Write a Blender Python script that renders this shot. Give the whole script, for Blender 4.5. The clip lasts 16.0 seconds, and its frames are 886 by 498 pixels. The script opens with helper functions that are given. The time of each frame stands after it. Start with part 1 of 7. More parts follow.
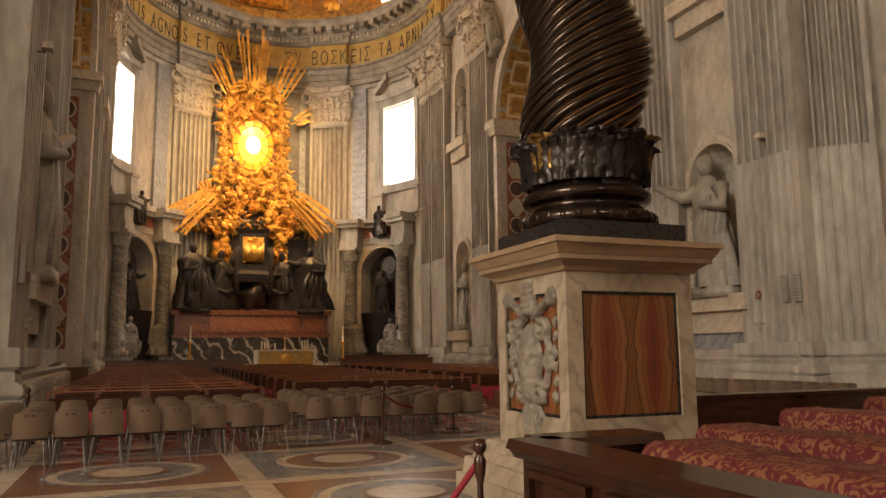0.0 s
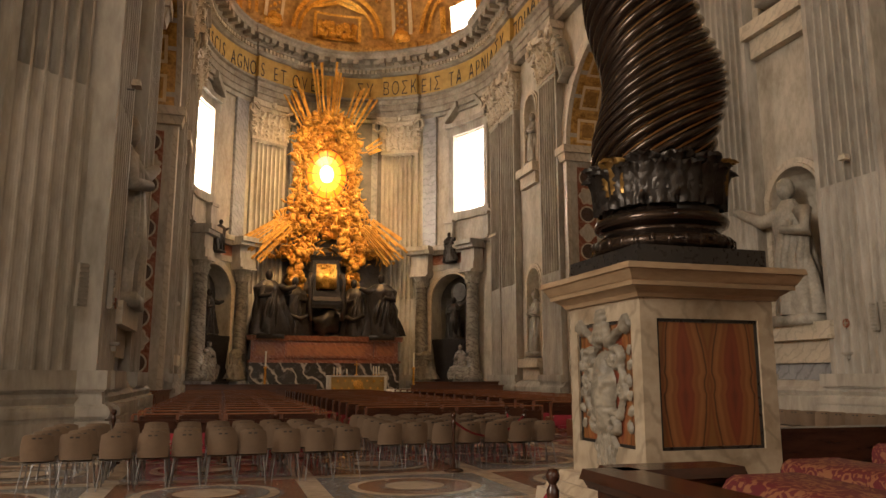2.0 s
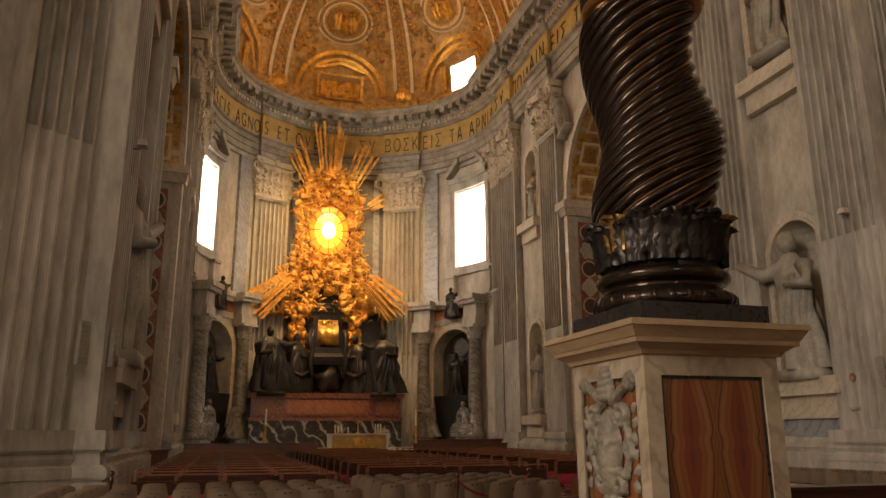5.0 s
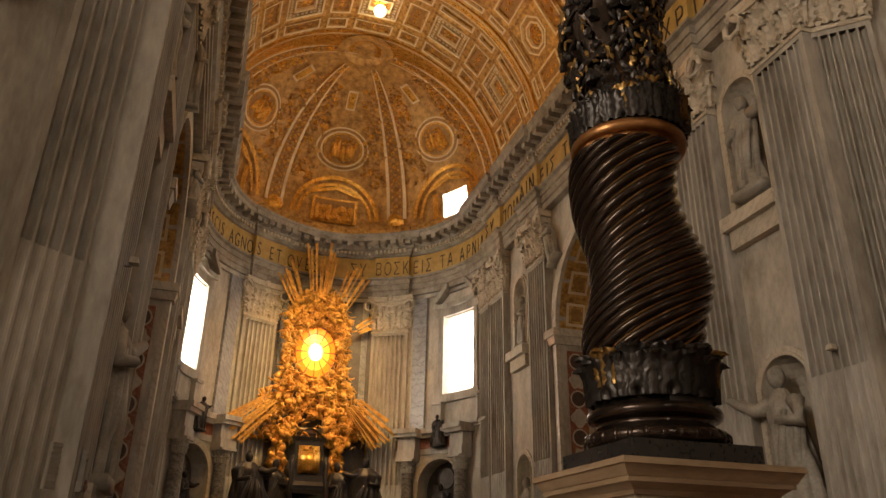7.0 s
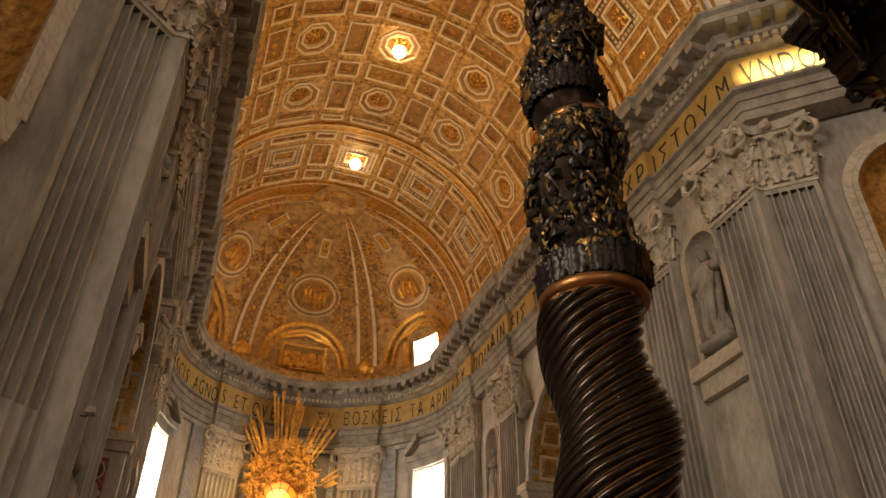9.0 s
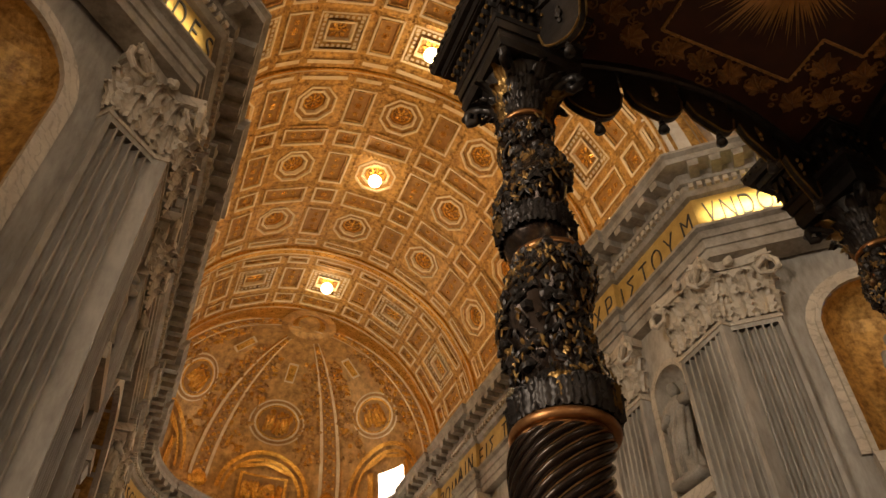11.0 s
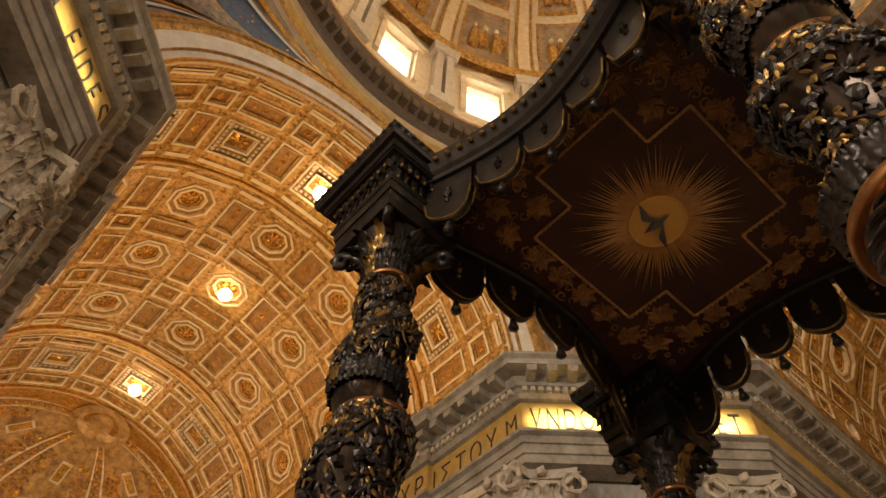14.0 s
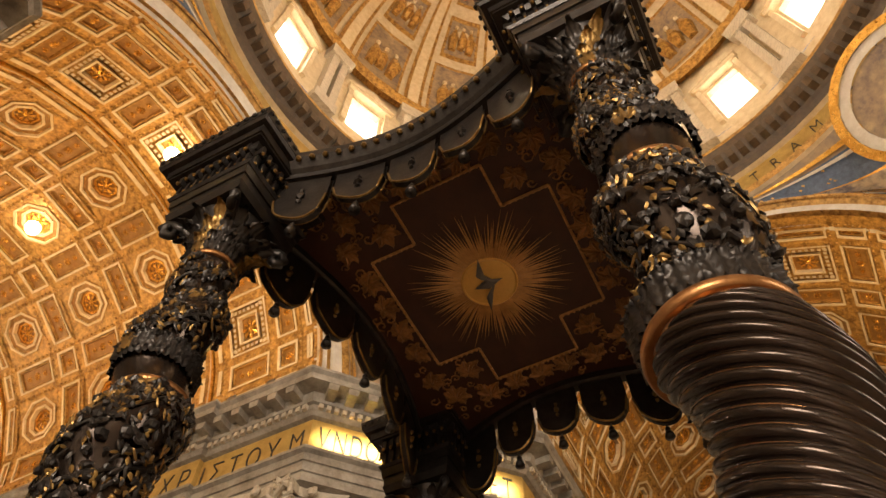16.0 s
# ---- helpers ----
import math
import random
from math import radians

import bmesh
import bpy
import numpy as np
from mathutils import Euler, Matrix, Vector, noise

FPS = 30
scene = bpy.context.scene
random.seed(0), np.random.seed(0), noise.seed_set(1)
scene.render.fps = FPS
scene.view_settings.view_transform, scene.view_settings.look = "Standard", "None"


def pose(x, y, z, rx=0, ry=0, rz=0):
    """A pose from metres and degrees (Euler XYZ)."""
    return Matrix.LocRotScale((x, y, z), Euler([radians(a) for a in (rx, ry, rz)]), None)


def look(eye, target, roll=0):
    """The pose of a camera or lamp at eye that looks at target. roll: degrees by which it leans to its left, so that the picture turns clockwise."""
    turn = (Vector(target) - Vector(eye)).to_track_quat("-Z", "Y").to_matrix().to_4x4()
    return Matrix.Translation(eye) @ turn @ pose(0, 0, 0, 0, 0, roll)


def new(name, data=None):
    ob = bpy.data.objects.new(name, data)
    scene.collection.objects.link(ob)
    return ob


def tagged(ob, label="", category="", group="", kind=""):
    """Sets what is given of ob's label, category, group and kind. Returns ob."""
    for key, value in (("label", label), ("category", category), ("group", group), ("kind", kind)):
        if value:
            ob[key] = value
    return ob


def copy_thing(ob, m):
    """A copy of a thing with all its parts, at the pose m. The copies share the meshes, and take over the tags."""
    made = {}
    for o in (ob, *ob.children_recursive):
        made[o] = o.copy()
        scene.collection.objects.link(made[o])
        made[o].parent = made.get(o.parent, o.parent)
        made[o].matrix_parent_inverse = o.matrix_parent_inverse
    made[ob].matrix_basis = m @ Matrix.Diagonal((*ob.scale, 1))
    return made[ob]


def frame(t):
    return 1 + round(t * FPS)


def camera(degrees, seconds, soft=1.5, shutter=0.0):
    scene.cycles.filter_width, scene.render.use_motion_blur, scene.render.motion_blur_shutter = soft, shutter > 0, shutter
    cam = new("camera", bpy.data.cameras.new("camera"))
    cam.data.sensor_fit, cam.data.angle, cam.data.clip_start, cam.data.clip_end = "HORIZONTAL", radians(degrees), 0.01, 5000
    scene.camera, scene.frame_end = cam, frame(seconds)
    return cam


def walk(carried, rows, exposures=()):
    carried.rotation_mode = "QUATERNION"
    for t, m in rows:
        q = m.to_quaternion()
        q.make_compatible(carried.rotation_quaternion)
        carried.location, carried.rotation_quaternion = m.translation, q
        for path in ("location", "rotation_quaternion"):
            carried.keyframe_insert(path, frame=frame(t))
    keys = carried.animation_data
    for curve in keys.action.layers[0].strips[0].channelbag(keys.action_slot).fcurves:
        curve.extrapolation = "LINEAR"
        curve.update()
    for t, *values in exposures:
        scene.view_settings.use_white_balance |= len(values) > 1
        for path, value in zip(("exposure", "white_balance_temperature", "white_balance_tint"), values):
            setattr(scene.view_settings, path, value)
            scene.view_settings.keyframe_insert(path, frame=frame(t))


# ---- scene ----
cam = camera(61.65, 16.0)
PATH = [  # seconds, place, pitch, roll, yaw
    (0.0, -8.963, -3.566, 1.637, 7.66, 0.53, -21.73),
    (0.5, -8.970, -3.573, 1.641, 8.46, -0.12, -18.90),
    (1.0, -8.968, -3.567, 1.637, 9.22, -0.03, -16.62),
    (1.5, -8.973, -3.581, 1.635, 9.74, -0.08, -16.55),
    (2.0, -8.976, -3.580, 1.635, 9.73, -0.11, -16.37),
    (2.5, -8.981, -3.594, 1.635, 9.67, 0.15, -16.15),
    (3.0, -8.978, -3.584, 1.636, 9.68, 0.20, -16.25),
    (3.2, -8.977, -3.587, 1.633, 9.70, 0.35, -16.10),
    (5.3, -8.997, -3.604, 1.668, 15.74, 0.11, -16.35),
    (5.5, -9.002, -3.603, 1.680, 17.08, 0.03, -16.54),
    (6.0, -9.008, -3.605, 1.679, 19.57, -0.54, -17.22),
    (6.5, -9.006, -3.604, 1.688, 21.25, -0.80, -17.35),
    (7.0, -9.000, -3.600, 1.700, 23.54, -1.03, -17.47),
    (7.5, -8.990, -3.612, 1.707, 25.81, -1.07, -17.77),
    (8.0, -8.983, -3.618, 1.719, 28.78, -1.05, -19.08),
    (8.5, -8.980, -3.632, 1.733, 31.88, -0.93, -19.51),
    (9.0, -8.975, -3.644, 1.737, 34.86, -0.37, -19.61),
    (9.2, -8.980, -3.649, 1.739, 35.85, 0.08, -19.57),
    (11.3, -8.996, -3.662, 1.775, 46.04, -0.28, -23.45),
    (11.5, -8.985, -3.677, 1.783, 47.00, -0.42, -24.37),
    (12.0, -8.978, -3.680, 1.782, 49.94, -1.57, -26.97),
    (12.5, -8.996, -3.669, 1.767, 52.96, -2.75, -29.84),
    (13.0, -8.985, -3.661, 1.748, 55.44, -2.50, -33.54),
    (13.5, -8.973, -3.664, 1.739, 57.07, -2.27, -37.89),
    (14.0, -8.973, -3.654, 1.703, 57.01, -1.88, -42.35),
    (14.5, -8.971, -3.672, 1.694, 57.46, -1.44, -47.28),
    (15.0, -8.978, -3.690, 1.693, 58.81, -1.39, -52.62),
    (15.5, -8.978, -3.711, 1.701, 59.85, -0.74, -57.48),
    (16.0, -8.967, -3.723, 1.697, 59.06, -0.28, -62.76),
]
walk(cam, [(t, pose(x, y, z, 90 + p, r, h)) for t, x, y, z, p, r, h in PATH],
     [(0, 0.58), (1, 0.48), (3, 0.35), (5.5, 0.1), (7, -0.08), (9, -0.03), (11.5, 0.1), (12.5, 0.12), (14.5, 0.5), (16, 0.8)])

# ---- world and light ----
world = bpy.data.worlds.new("sky")
scene.world = world
world.use_nodes = True
wn = world.node_tree
sky = wn.nodes.new("ShaderNodeTexSky")
sky.sky_type, sky.sun_disc = "NISHITA", False
sky.sun_elevation, sky.sun_rotation = radians(35), radians(200)
wn.links.new(sky.outputs[0], wn.nodes["Background"].inputs[0])
wn.nodes["Background"].inputs[1].default_value = 0.15
scene.view_settings.exposure = 0.0
YC = -7.0       # centre of the dome along the nave


def area(name, eye, target, w, h, power, colour, spread=180):
    d = bpy.data.lights.new(name, "AREA")
    d.shape, d.size, d.size_y, d.energy, d.color, d.spread = "RECTANGLE", w, h, power, colour, radians(spread)
    ob = new(name, d)
    ob.matrix_world = look(eye, target)
    return ob


def bulb(name, at, power, colour, radius=0.25):
    d = bpy.data.lights.new(name, "POINT")
    d.energy, d.color, d.shadow_soft_size = power, colour, radius
    ob = new(name, d)
    ob.location = at
    return ob


WARM, GOLD, DAY = (1.0, 0.70, 0.40), (1.0, 0.60, 0.24), (1.0, 0.86, 0.70)
# daylight in the openings: the windows of the drum and, further down, of the apse
for q in range(16):
    t = radians(22.5 * q)
    area("daylight_drum_window", (23.3 * math.sin(t), YC + 23.3 * math.cos(t), 61.55), (0, YC, 61.5), 3.5, 5.9, 420, DAY)
# unseen daylight lamps added in the closed nave and transept behind the camera
area("daylight_nave", (-7, -58, 26), (4, 10, 8), 16, 18, 6300, DAY)
area("daylight_transept", (-44, -9, 20), (0, 2, 12), 14, 16, 9800, DAY)
for sx in (-1, 1):
    t = radians(66.5 * sx)
    area("daylight_apse_window", (13.3 * math.sin(t), 51.3 + 13.3 * math.cos(t), 19.65), (0, 51.3, 19.65), 4.6, 6.5, 1000 if sx > 0 else 2500, DAY)
    t = radians(61.5 * sx)
    area("daylight_upper_window", (12.85 * math.sin(t), 51.2 + 12.85 * math.cos(t), 34.45), (0, 51.2, 33.1), 4.0, 3.2, 420, DAY)
# floodlights standing on the cornice, turned up to the gilded vault
for sx in (-1, 1):
    for y, pw in ((19, 330), (28, 300), (37, 220), (46, 120)):
        area("cornice_flood", (sx * 10.2, y, 31.9), (-sx * 5, y, 44), 3.0, 0.5, pw * 1.2, GOLD)
# added fill lamps without fittings, for the glory, the dome and the transept vault
area("apse_flood", (0, 46, 29.0), (-0.7, 62, 15.5), 6, 1, 1150, GOLD, 62)
area("dome_flood", (0, YC, 50), (0, YC, 90), 20, 20, 2500, WARM)
area("transept_flood", (22, YC - 8, 31.9), (30, YC + 4, 44), 8, 0.5, 900, GOLD)
for y in (20.4, 32.0, 45.2):
    bulb("vault_lamp_light", (0, y, 43.4), 120, WARM)
# strip lights behind the ledge under the frieze of the crossing piers
for sx, pw in ((1, 560), (-1, 110)):
    area("frieze_strip_light", (0, 0, 0), (0, 1, 0), 10.2, 0.25, pw, (1.0, 0.84, 0.5), 75).matrix_world = pose(sx * 15.25, 9.75, 28.1, 100, 0, -41.8 * sx)

# ---- materials ----

def mat(name, c1, c2=None, rough=0.5, metal=0.0, scale=1.0, fine=18.0, bump=0.15, veins=0.0, emit=0.0, spec=0.5, vein_colour=None, stretch=(1, 1, 1), rnd=0.0, lo=0.48, hi=0.98):
    """A procedural surface: two colours mixed at a broad and a fine scale, with relief and, if asked, veins."""
    m = bpy.data.materials.new(name)
    m.use_nodes = True
    nt = m.node_tree
    N, L = nt.nodes, nt.links
    p = N["Principled BSDF"]
    c2 = c2 or tuple(v * 0.7 for v in c1)
    geo = N.new("ShaderNodeNewGeometry")
    mp = N.new("ShaderNodeMapping")
    mp.inputs["Scale"].default_value = stretch
    L.new(geo.outputs["Position"], mp.inputs[0])
    big, small = N.new("ShaderNodeTexNoise"), N.new("ShaderNodeTexNoise")
    for n, sc, det in ((big, scale, 5), (small, fine, 4)):
        n.inputs["Scale"].default_value, n.inputs["Detail"].default_value = sc, det
        n.inputs["Roughness"].default_value = 0.62
        L.new(mp.outputs[0], n.inputs["Vector"])
    add = N.new("ShaderNodeMath")
    add.operation = "MULTIPLY_ADD"
    L.new(small.outputs[0], add.inputs[0])
    add.inputs[1].default_value = 0.45
    L.new(big.outputs[0], add.inputs[2])
    ramp = N.new("ShaderNodeValToRGB")
    ramp.color_ramp.elements[0].position, ramp.color_ramp.elements[1].position = lo, hi
    ramp.color_ramp.elements[0].color, ramp.color_ramp.elements[1].color = (*c2, 1), (*c1, 1)
    L.new(add.outputs[0], ramp.inputs[0])
    colour = ramp.outputs[0]
    if veins:
        wave = N.new("ShaderNodeTexWave")
        wave.inputs["Scale"].default_value, wave.inputs["Distortion"].default_value = scale * 0.8, 9
        wave.inputs["Detail"].default_value, wave.inputs["Detail Scale"].default_value = 4, 1.5
        wave.bands_direction = "DIAGONAL"
        L.new(mp.outputs[0], wave.inputs["Vector"])
        vr = N.new("ShaderNodeValToRGB")
        vr.color_ramp.elements[0].position, vr.color_ramp.elements[1].position = 0.0, 0.22
        vr.color_ramp.elements[0].color, vr.color_ramp.elements[1].color = (veins, veins, veins, 1), (0, 0, 0, 1)
        L.new(wave.outputs[1], vr.inputs[0])
        mx = N.new("ShaderNodeMixRGB")
        mx.inputs[2].default_value = (*(vein_colour or tuple(v * 0.45 for v in c2)), 1)
        L.new(vr.outputs[0], mx.inputs[0])
        L.new(colour, mx.inputs[1])
        colour = mx.outputs[0]
    if rnd:
        oi = N.new("ShaderNodeObjectInfo")
        hs = N.new("ShaderNodeHueSaturation")
        ml = N.new("ShaderNodeMath")
        ml.operation = "MULTIPLY_ADD"
        ml.inputs[1].default_value, ml.inputs[2].default_value = rnd, 1 - rnd / 2
        L.new(oi.outputs["Random"], ml.inputs[0])
        L.new(ml.outputs[0], hs.inputs["Value"])
        L.new(colour, hs.inputs["Color"])
        colour = hs.outputs[0]
    L.new(colour, p.inputs["Base Color"])
    rr = N.new("ShaderNodeMath")
    rr.operation = "MULTIPLY_ADD"
    L.new(small.outputs[0], rr.inputs[0])
    rr.inputs[1].default_value, rr.inputs[2].default_value = 0.3, max(rough - 0.15, 0.03)
    L.new(rr.outputs[0], p.inputs["Roughness"])
    p.inputs["Metallic"].default_value = metal
    p.inputs["Specular IOR Level"].default_value = spec
    if bump:
        b = N.new("ShaderNodeBump")
        b.inputs["Strength"].default_value, b.inputs["Distance"].default_value = bump, 0.03
        L.new(add.outputs[0], b.inputs["Height"])
        L.new(b.outputs[0], p.inputs["Normal"])
    if emit:
        p.inputs["Emission Color"].default_value, p.inputs["Emission Strength"].default_value = (*c1, 1), emit
    return m


STONE = mat("travertine", (0.45, 0.415, 0.36), (0.21, 0.185, 0.15), 0.55, scale=0.7, fine=5, bump=0.12, stretch=(1, 1, 0.3), lo=0.5, hi=0.88, veins=0.12)
STONE2 = mat("warm_stone", (0.55, 0.50, 0.42), (0.29, 0.25, 0.19), 0.55, scale=0.9, fine=6, bump=0.14, stretch=(1, 1, 0.5), lo=0.5, hi=0.9, veins=0.1)
PALE = mat("pale_marble", (0.62, 0.545, 0.43), (0.43, 0.36, 0.27), 0.4, scale=1.4, fine=14, bump=0.05, veins=0.35)
# darker and warmer than the pale marble, for pedestal bases and sides
PED_WARM = mat("warm_pedestal_marble", (0.47, 0.39, 0.29), (0.25, 0.18, 0.115), 0.4, scale=1.7, fine=7, bump=0.08, veins=0.35, lo=0.45, hi=0.9)
GREY = mat("grey_marble", (0.36, 0.36, 0.37), (0.20, 0.20, 0.21), 0.35, scale=1.2, fine=12, bump=0.05, veins=0.5)
STATUE = mat("statue_marble", (0.42, 0.38, 0.32), (0.17, 0.15, 0.12), 0.55, scale=1.2, fine=10, bump=0.2)
GILT = mat("gilt_stucco", (0.64, 0.37, 0.10), (0.22, 0.105, 0.022), 0.42, 0.35, scale=2.6, fine=7.5, bump=0.7, lo=0.54, hi=0.86)
GILT_DARK = mat("gilt_ground", (0.44, 0.24, 0.066), (0.24, 0.12, 0.03), 0.5, 0.25, scale=3, fine=11, bump=0.8)
STUCCO = mat("cream_stucco", (0.80, 0.66, 0.44), (0.60, 0.45, 0.25), 0.55, scale=2, fine=15, bump=0.25)
GLORY = mat("matte_gilded_clouds", (0.90, 0.50, 0.11), (0.34, 0.145, 0.02), 0.48, 0.6, scale=1.6, fine=6, bump=0.8, lo=0.5, hi=0.9)
GOLD_M = mat("gilded_bronze", (0.95, 0.55, 0.12), (0.50, 0.23, 0.03), 0.3, 0.85, scale=2.5, fine=12, bump=0.35)
FRIEZE = mat("gold_mosaic", (0.58, 0.385, 0.115), (0.34, 0.21, 0.05), 0.5, 0.15, scale=1.5, fine=30, bump=0.2)
INK = mat("dark_letter", (0.035, 0.03, 0.03), (0.02, 0.018, 0.018), 0.5, bump=0)
BRONZE = mat("dark_bronze", (0.072, 0.050, 0.038), (0.026, 0.018, 0.014), 0.19, 0.75, scale=3, fine=25, bump=0.06)
BRONZE_D = mat("weathered_bronze", (0.055, 0.046, 0.040), (0.018, 0.014, 0.012), 0.36, 0.6, scale=4, fine=18, bump=0.25)
COPPER = mat("copper_fillet", (0.44, 0.21, 0.075), (0.20, 0.09, 0.03), 0.34, 0.8, scale=3, fine=20, bump=0.05)
LEAF = mat("gilt_leaf", (0.40, 0.24, 0.07), (0.12, 0.065, 0.02), 0.35, 0.7, scale=4, fine=20, bump=0.2)
BLACK = mat("black_marble", (0.030, 0.026, 0.024), (0.015, 0.013, 0.012), 0.3, scale=2, bump=0.02)
ROUGE = mat("red_marble", (0.30, 0.10, 0.05), (0.16, 0.05, 0.03), 0.3, scale=1.6, fine=8, bump=0.03, veins=0.5, vein_colour=(0.42, 0.25, 0.16))
# a darker travertine for the cornice and its modillions
CORN = mat("dark_cornice_stone", (0.37, 0.33, 0.275), (0.15, 0.125, 0.095), 0.55, scale=0.8, fine=5, bump=0.15, lo=0.5, hi=0.9)
GRIME = mat("grimy_carved_marble", (0.34, 0.295, 0.23), (0.12, 0.10, 0.075), 0.5, scale=3, fine=14, bump=0.15)
WHITE = mat("white_stucco", (0.80, 0.75, 0.66), (0.60, 0.53, 0.42), 0.5, scale=1.5, fine=9, bump=0.15)
# dark tone for niche backs, tomb slabs and the sheet behind the glory
DARK_BACK = mat("dark_veined_backing", (0.13, 0.115, 0.10), (0.06, 0.052, 0.045), 0.4, scale=1.0, fine=8, bump=0.06, veins=0.4)
STREAK = mat("streaked_column_marble", (0.36, 0.33, 0.285), (0.12, 0.105, 0.09), 0.3, scale=1.1, fine=6, bump=0.03, veins=0.6, stretch=(1, 1, 1.6))
BROWNED = mat("browned_marble", (0.42, 0.30, 0.185), (0.20, 0.125, 0.068), 0.35, scale=1.2, fine=9, bump=0.05, stretch=(1, 1, 5))
INLAY_D = mat("dark_inlay", (0.10, 0.06, 0.045), (0.05, 0.03, 0.025), 0.3, scale=2, bump=0.02)
WOOD = mat("dark_walnut", (0.060, 0.021, 0.011), (0.024, 0.009, 0.005), 0.2, scale=2, fine=30, bump=0.08, stretch=(1, 1, 6))
BENCH = mat("bench_wood", (0.17, 0.058, 0.024), (0.08, 0.026, 0.012), 0.35, scale=2, fine=24, bump=0.08, stretch=(0.6, 4, 4), rnd=0.3)
RED = mat("red_cloth", (0.32, 0.02, 0.035), (0.18, 0.01, 0.02), 0.8, scale=3, bump=0.2)
PLASTIC = mat("beige_plastic", (0.185, 0.125, 0.082), (0.13, 0.087, 0.057), 0.42, scale=2, bump=0.03, rnd=0.25)
STEEL = mat("grey_steel", (0.22, 0.21, 0.21), (0.12, 0.12, 0.12), 0.35, 0.8, scale=4, bump=0.02)
LEATHER = mat("canopy_leather", (0.074, 0.025, 0.012), (0.036, 0.012, 0.007), 0.5, scale=1.5, fine=14, bump=0.25)
SCROLL = mat("faded_gilding", (0.46, 0.225, 0.07), (0.15, 0.07, 0.024), 0.5, 0.2, scale=3, fine=14, bump=0.3)
LEATHER_G = mat("canopy_gilding", (0.66, 0.37, 0.12), (0.36, 0.19, 0.06), 0.45, 0.2, scale=3, fine=14, bump=0.35)
# dark brown for the drum's brackets and the cornice faces round them
BRACKET = mat("dark_bracket_brown", (0.13, 0.085, 0.05), (0.05, 0.033, 0.02), 0.5, scale=2, fine=9, bump=0.2)
FIGURED = mat("figured_mosaic", (0.50, 0.40, 0.26), (0.10, 0.085, 0.095), 0.5, scale=0.55, fine=2.2, bump=0.2, lo=0.55, hi=0.85)
BLUE = mat("blue_mosaic", (0.13, 0.19, 0.30), (0.06, 0.085, 0.15), 0.5, scale=3, fine=14, bump=0.2)
CREAM = mat("dome_stucco", (0.78, 0.66, 0.47), (0.55, 0.42, 0.24), 0.5, scale=1.5, fine=10, bump=0.3)
PAINT = mat("mosaic_figures", (0.52, 0.37, 0.20), (0.15, 0.11, 0.10), 0.5, scale=0.9, fine=3.5, bump=0.2)
LAMP = mat("lamp_glow", (1.0, 0.78, 0.46), emit=13.0, bump=0)


def agate_mat():
    """Book-matched red and yellow alabaster: mirrored bands about the panel's middle."""
    m = bpy.data.materials.new("book_matched_alabaster")
    m.use_nodes = True
    N, L = m.node_tree.nodes, m.node_tree.links
    p = N["Principled BSDF"]
    tc, sep, com = N.new("ShaderNodeTexCoord"), N.new("ShaderNodeSeparateXYZ"), N.new("ShaderNodeCombineXYZ")
    L.new(tc.outputs["Object"], sep.inputs[0])

    def op(kind, a, b=None):
        n = N.new("ShaderNodeMath")
        n.operation = kind
        for k, v in enumerate((a, b)):
            if v is None:
                continue
            if isinstance(v, (int, float)):
                n.inputs[k].default_value = v
            else:
                L.new(v, n.inputs[k])
        return n.outputs[0]
    half = op("ABSOLUTE", sep.outputs[0])
    x = op("SUBTRACT", half, 0.28)
    zq = op("MULTIPLY", sep.outputs[2], sep.outputs[2])
    zz = op("ADD", op("MULTIPLY", zq, 0.75), op("MAXIMUM", op("SUBTRACT", 0.10, op("MULTIPLY", zq, 9.0)), 0.0))
    L.new(half, com.inputs[0])
    L.new(op("MULTIPLY", sep.outputs[2], 0.4), com.inputs[2])
    nz = N.new("ShaderNodeTexNoise")
    nz.inputs["Scale"].default_value, nz.inputs["Detail"].default_value = 3.2, 5
    L.new(com.outputs[0], nz.inputs["Vector"])
    d = op("ADD", op("MULTIPLY", op("ABSOLUTE", x), 3.2), zz)
    d = op("ADD", d, op("MULTIPLY", op("SUBTRACT", nz.outputs[0], 0.5), 0.42))
    r = N.new("ShaderNodeValToRGB")
    e = r.color_ramp.elements
    e[0].position, e[0].color = 0.05, (0.13, 0.03, 0.018, 1)
    e[1].position, e[1].color = 1.0, (0.20, 0.09, 0.028, 1)
    for pos, c in ((0.20, (0.20, 0.045, 0.022)), (0.30, (0.16, 0.04, 0.02)), (0.36, (0.24, 0.085, 0.03)), (0.50, (0.19, 0.07, 0.025)), (0.60, (0.27, 0.115, 0.042)), (0.74, (0.22, 0.09, 0.032)), (0.79, (0.05, 0.017, 0.01)), (0.84, (0.23, 0.09, 0.03)), (0.92, (0.16, 0.055, 0.02))):
        k = e.new(pos)
        k.color = (*c, 1)
    L.new(d, r.inputs[0])
    L.new(r.outputs[0], p.inputs["Base Color"])
    p.inputs["Roughness"].default_value = 0.28
    return m


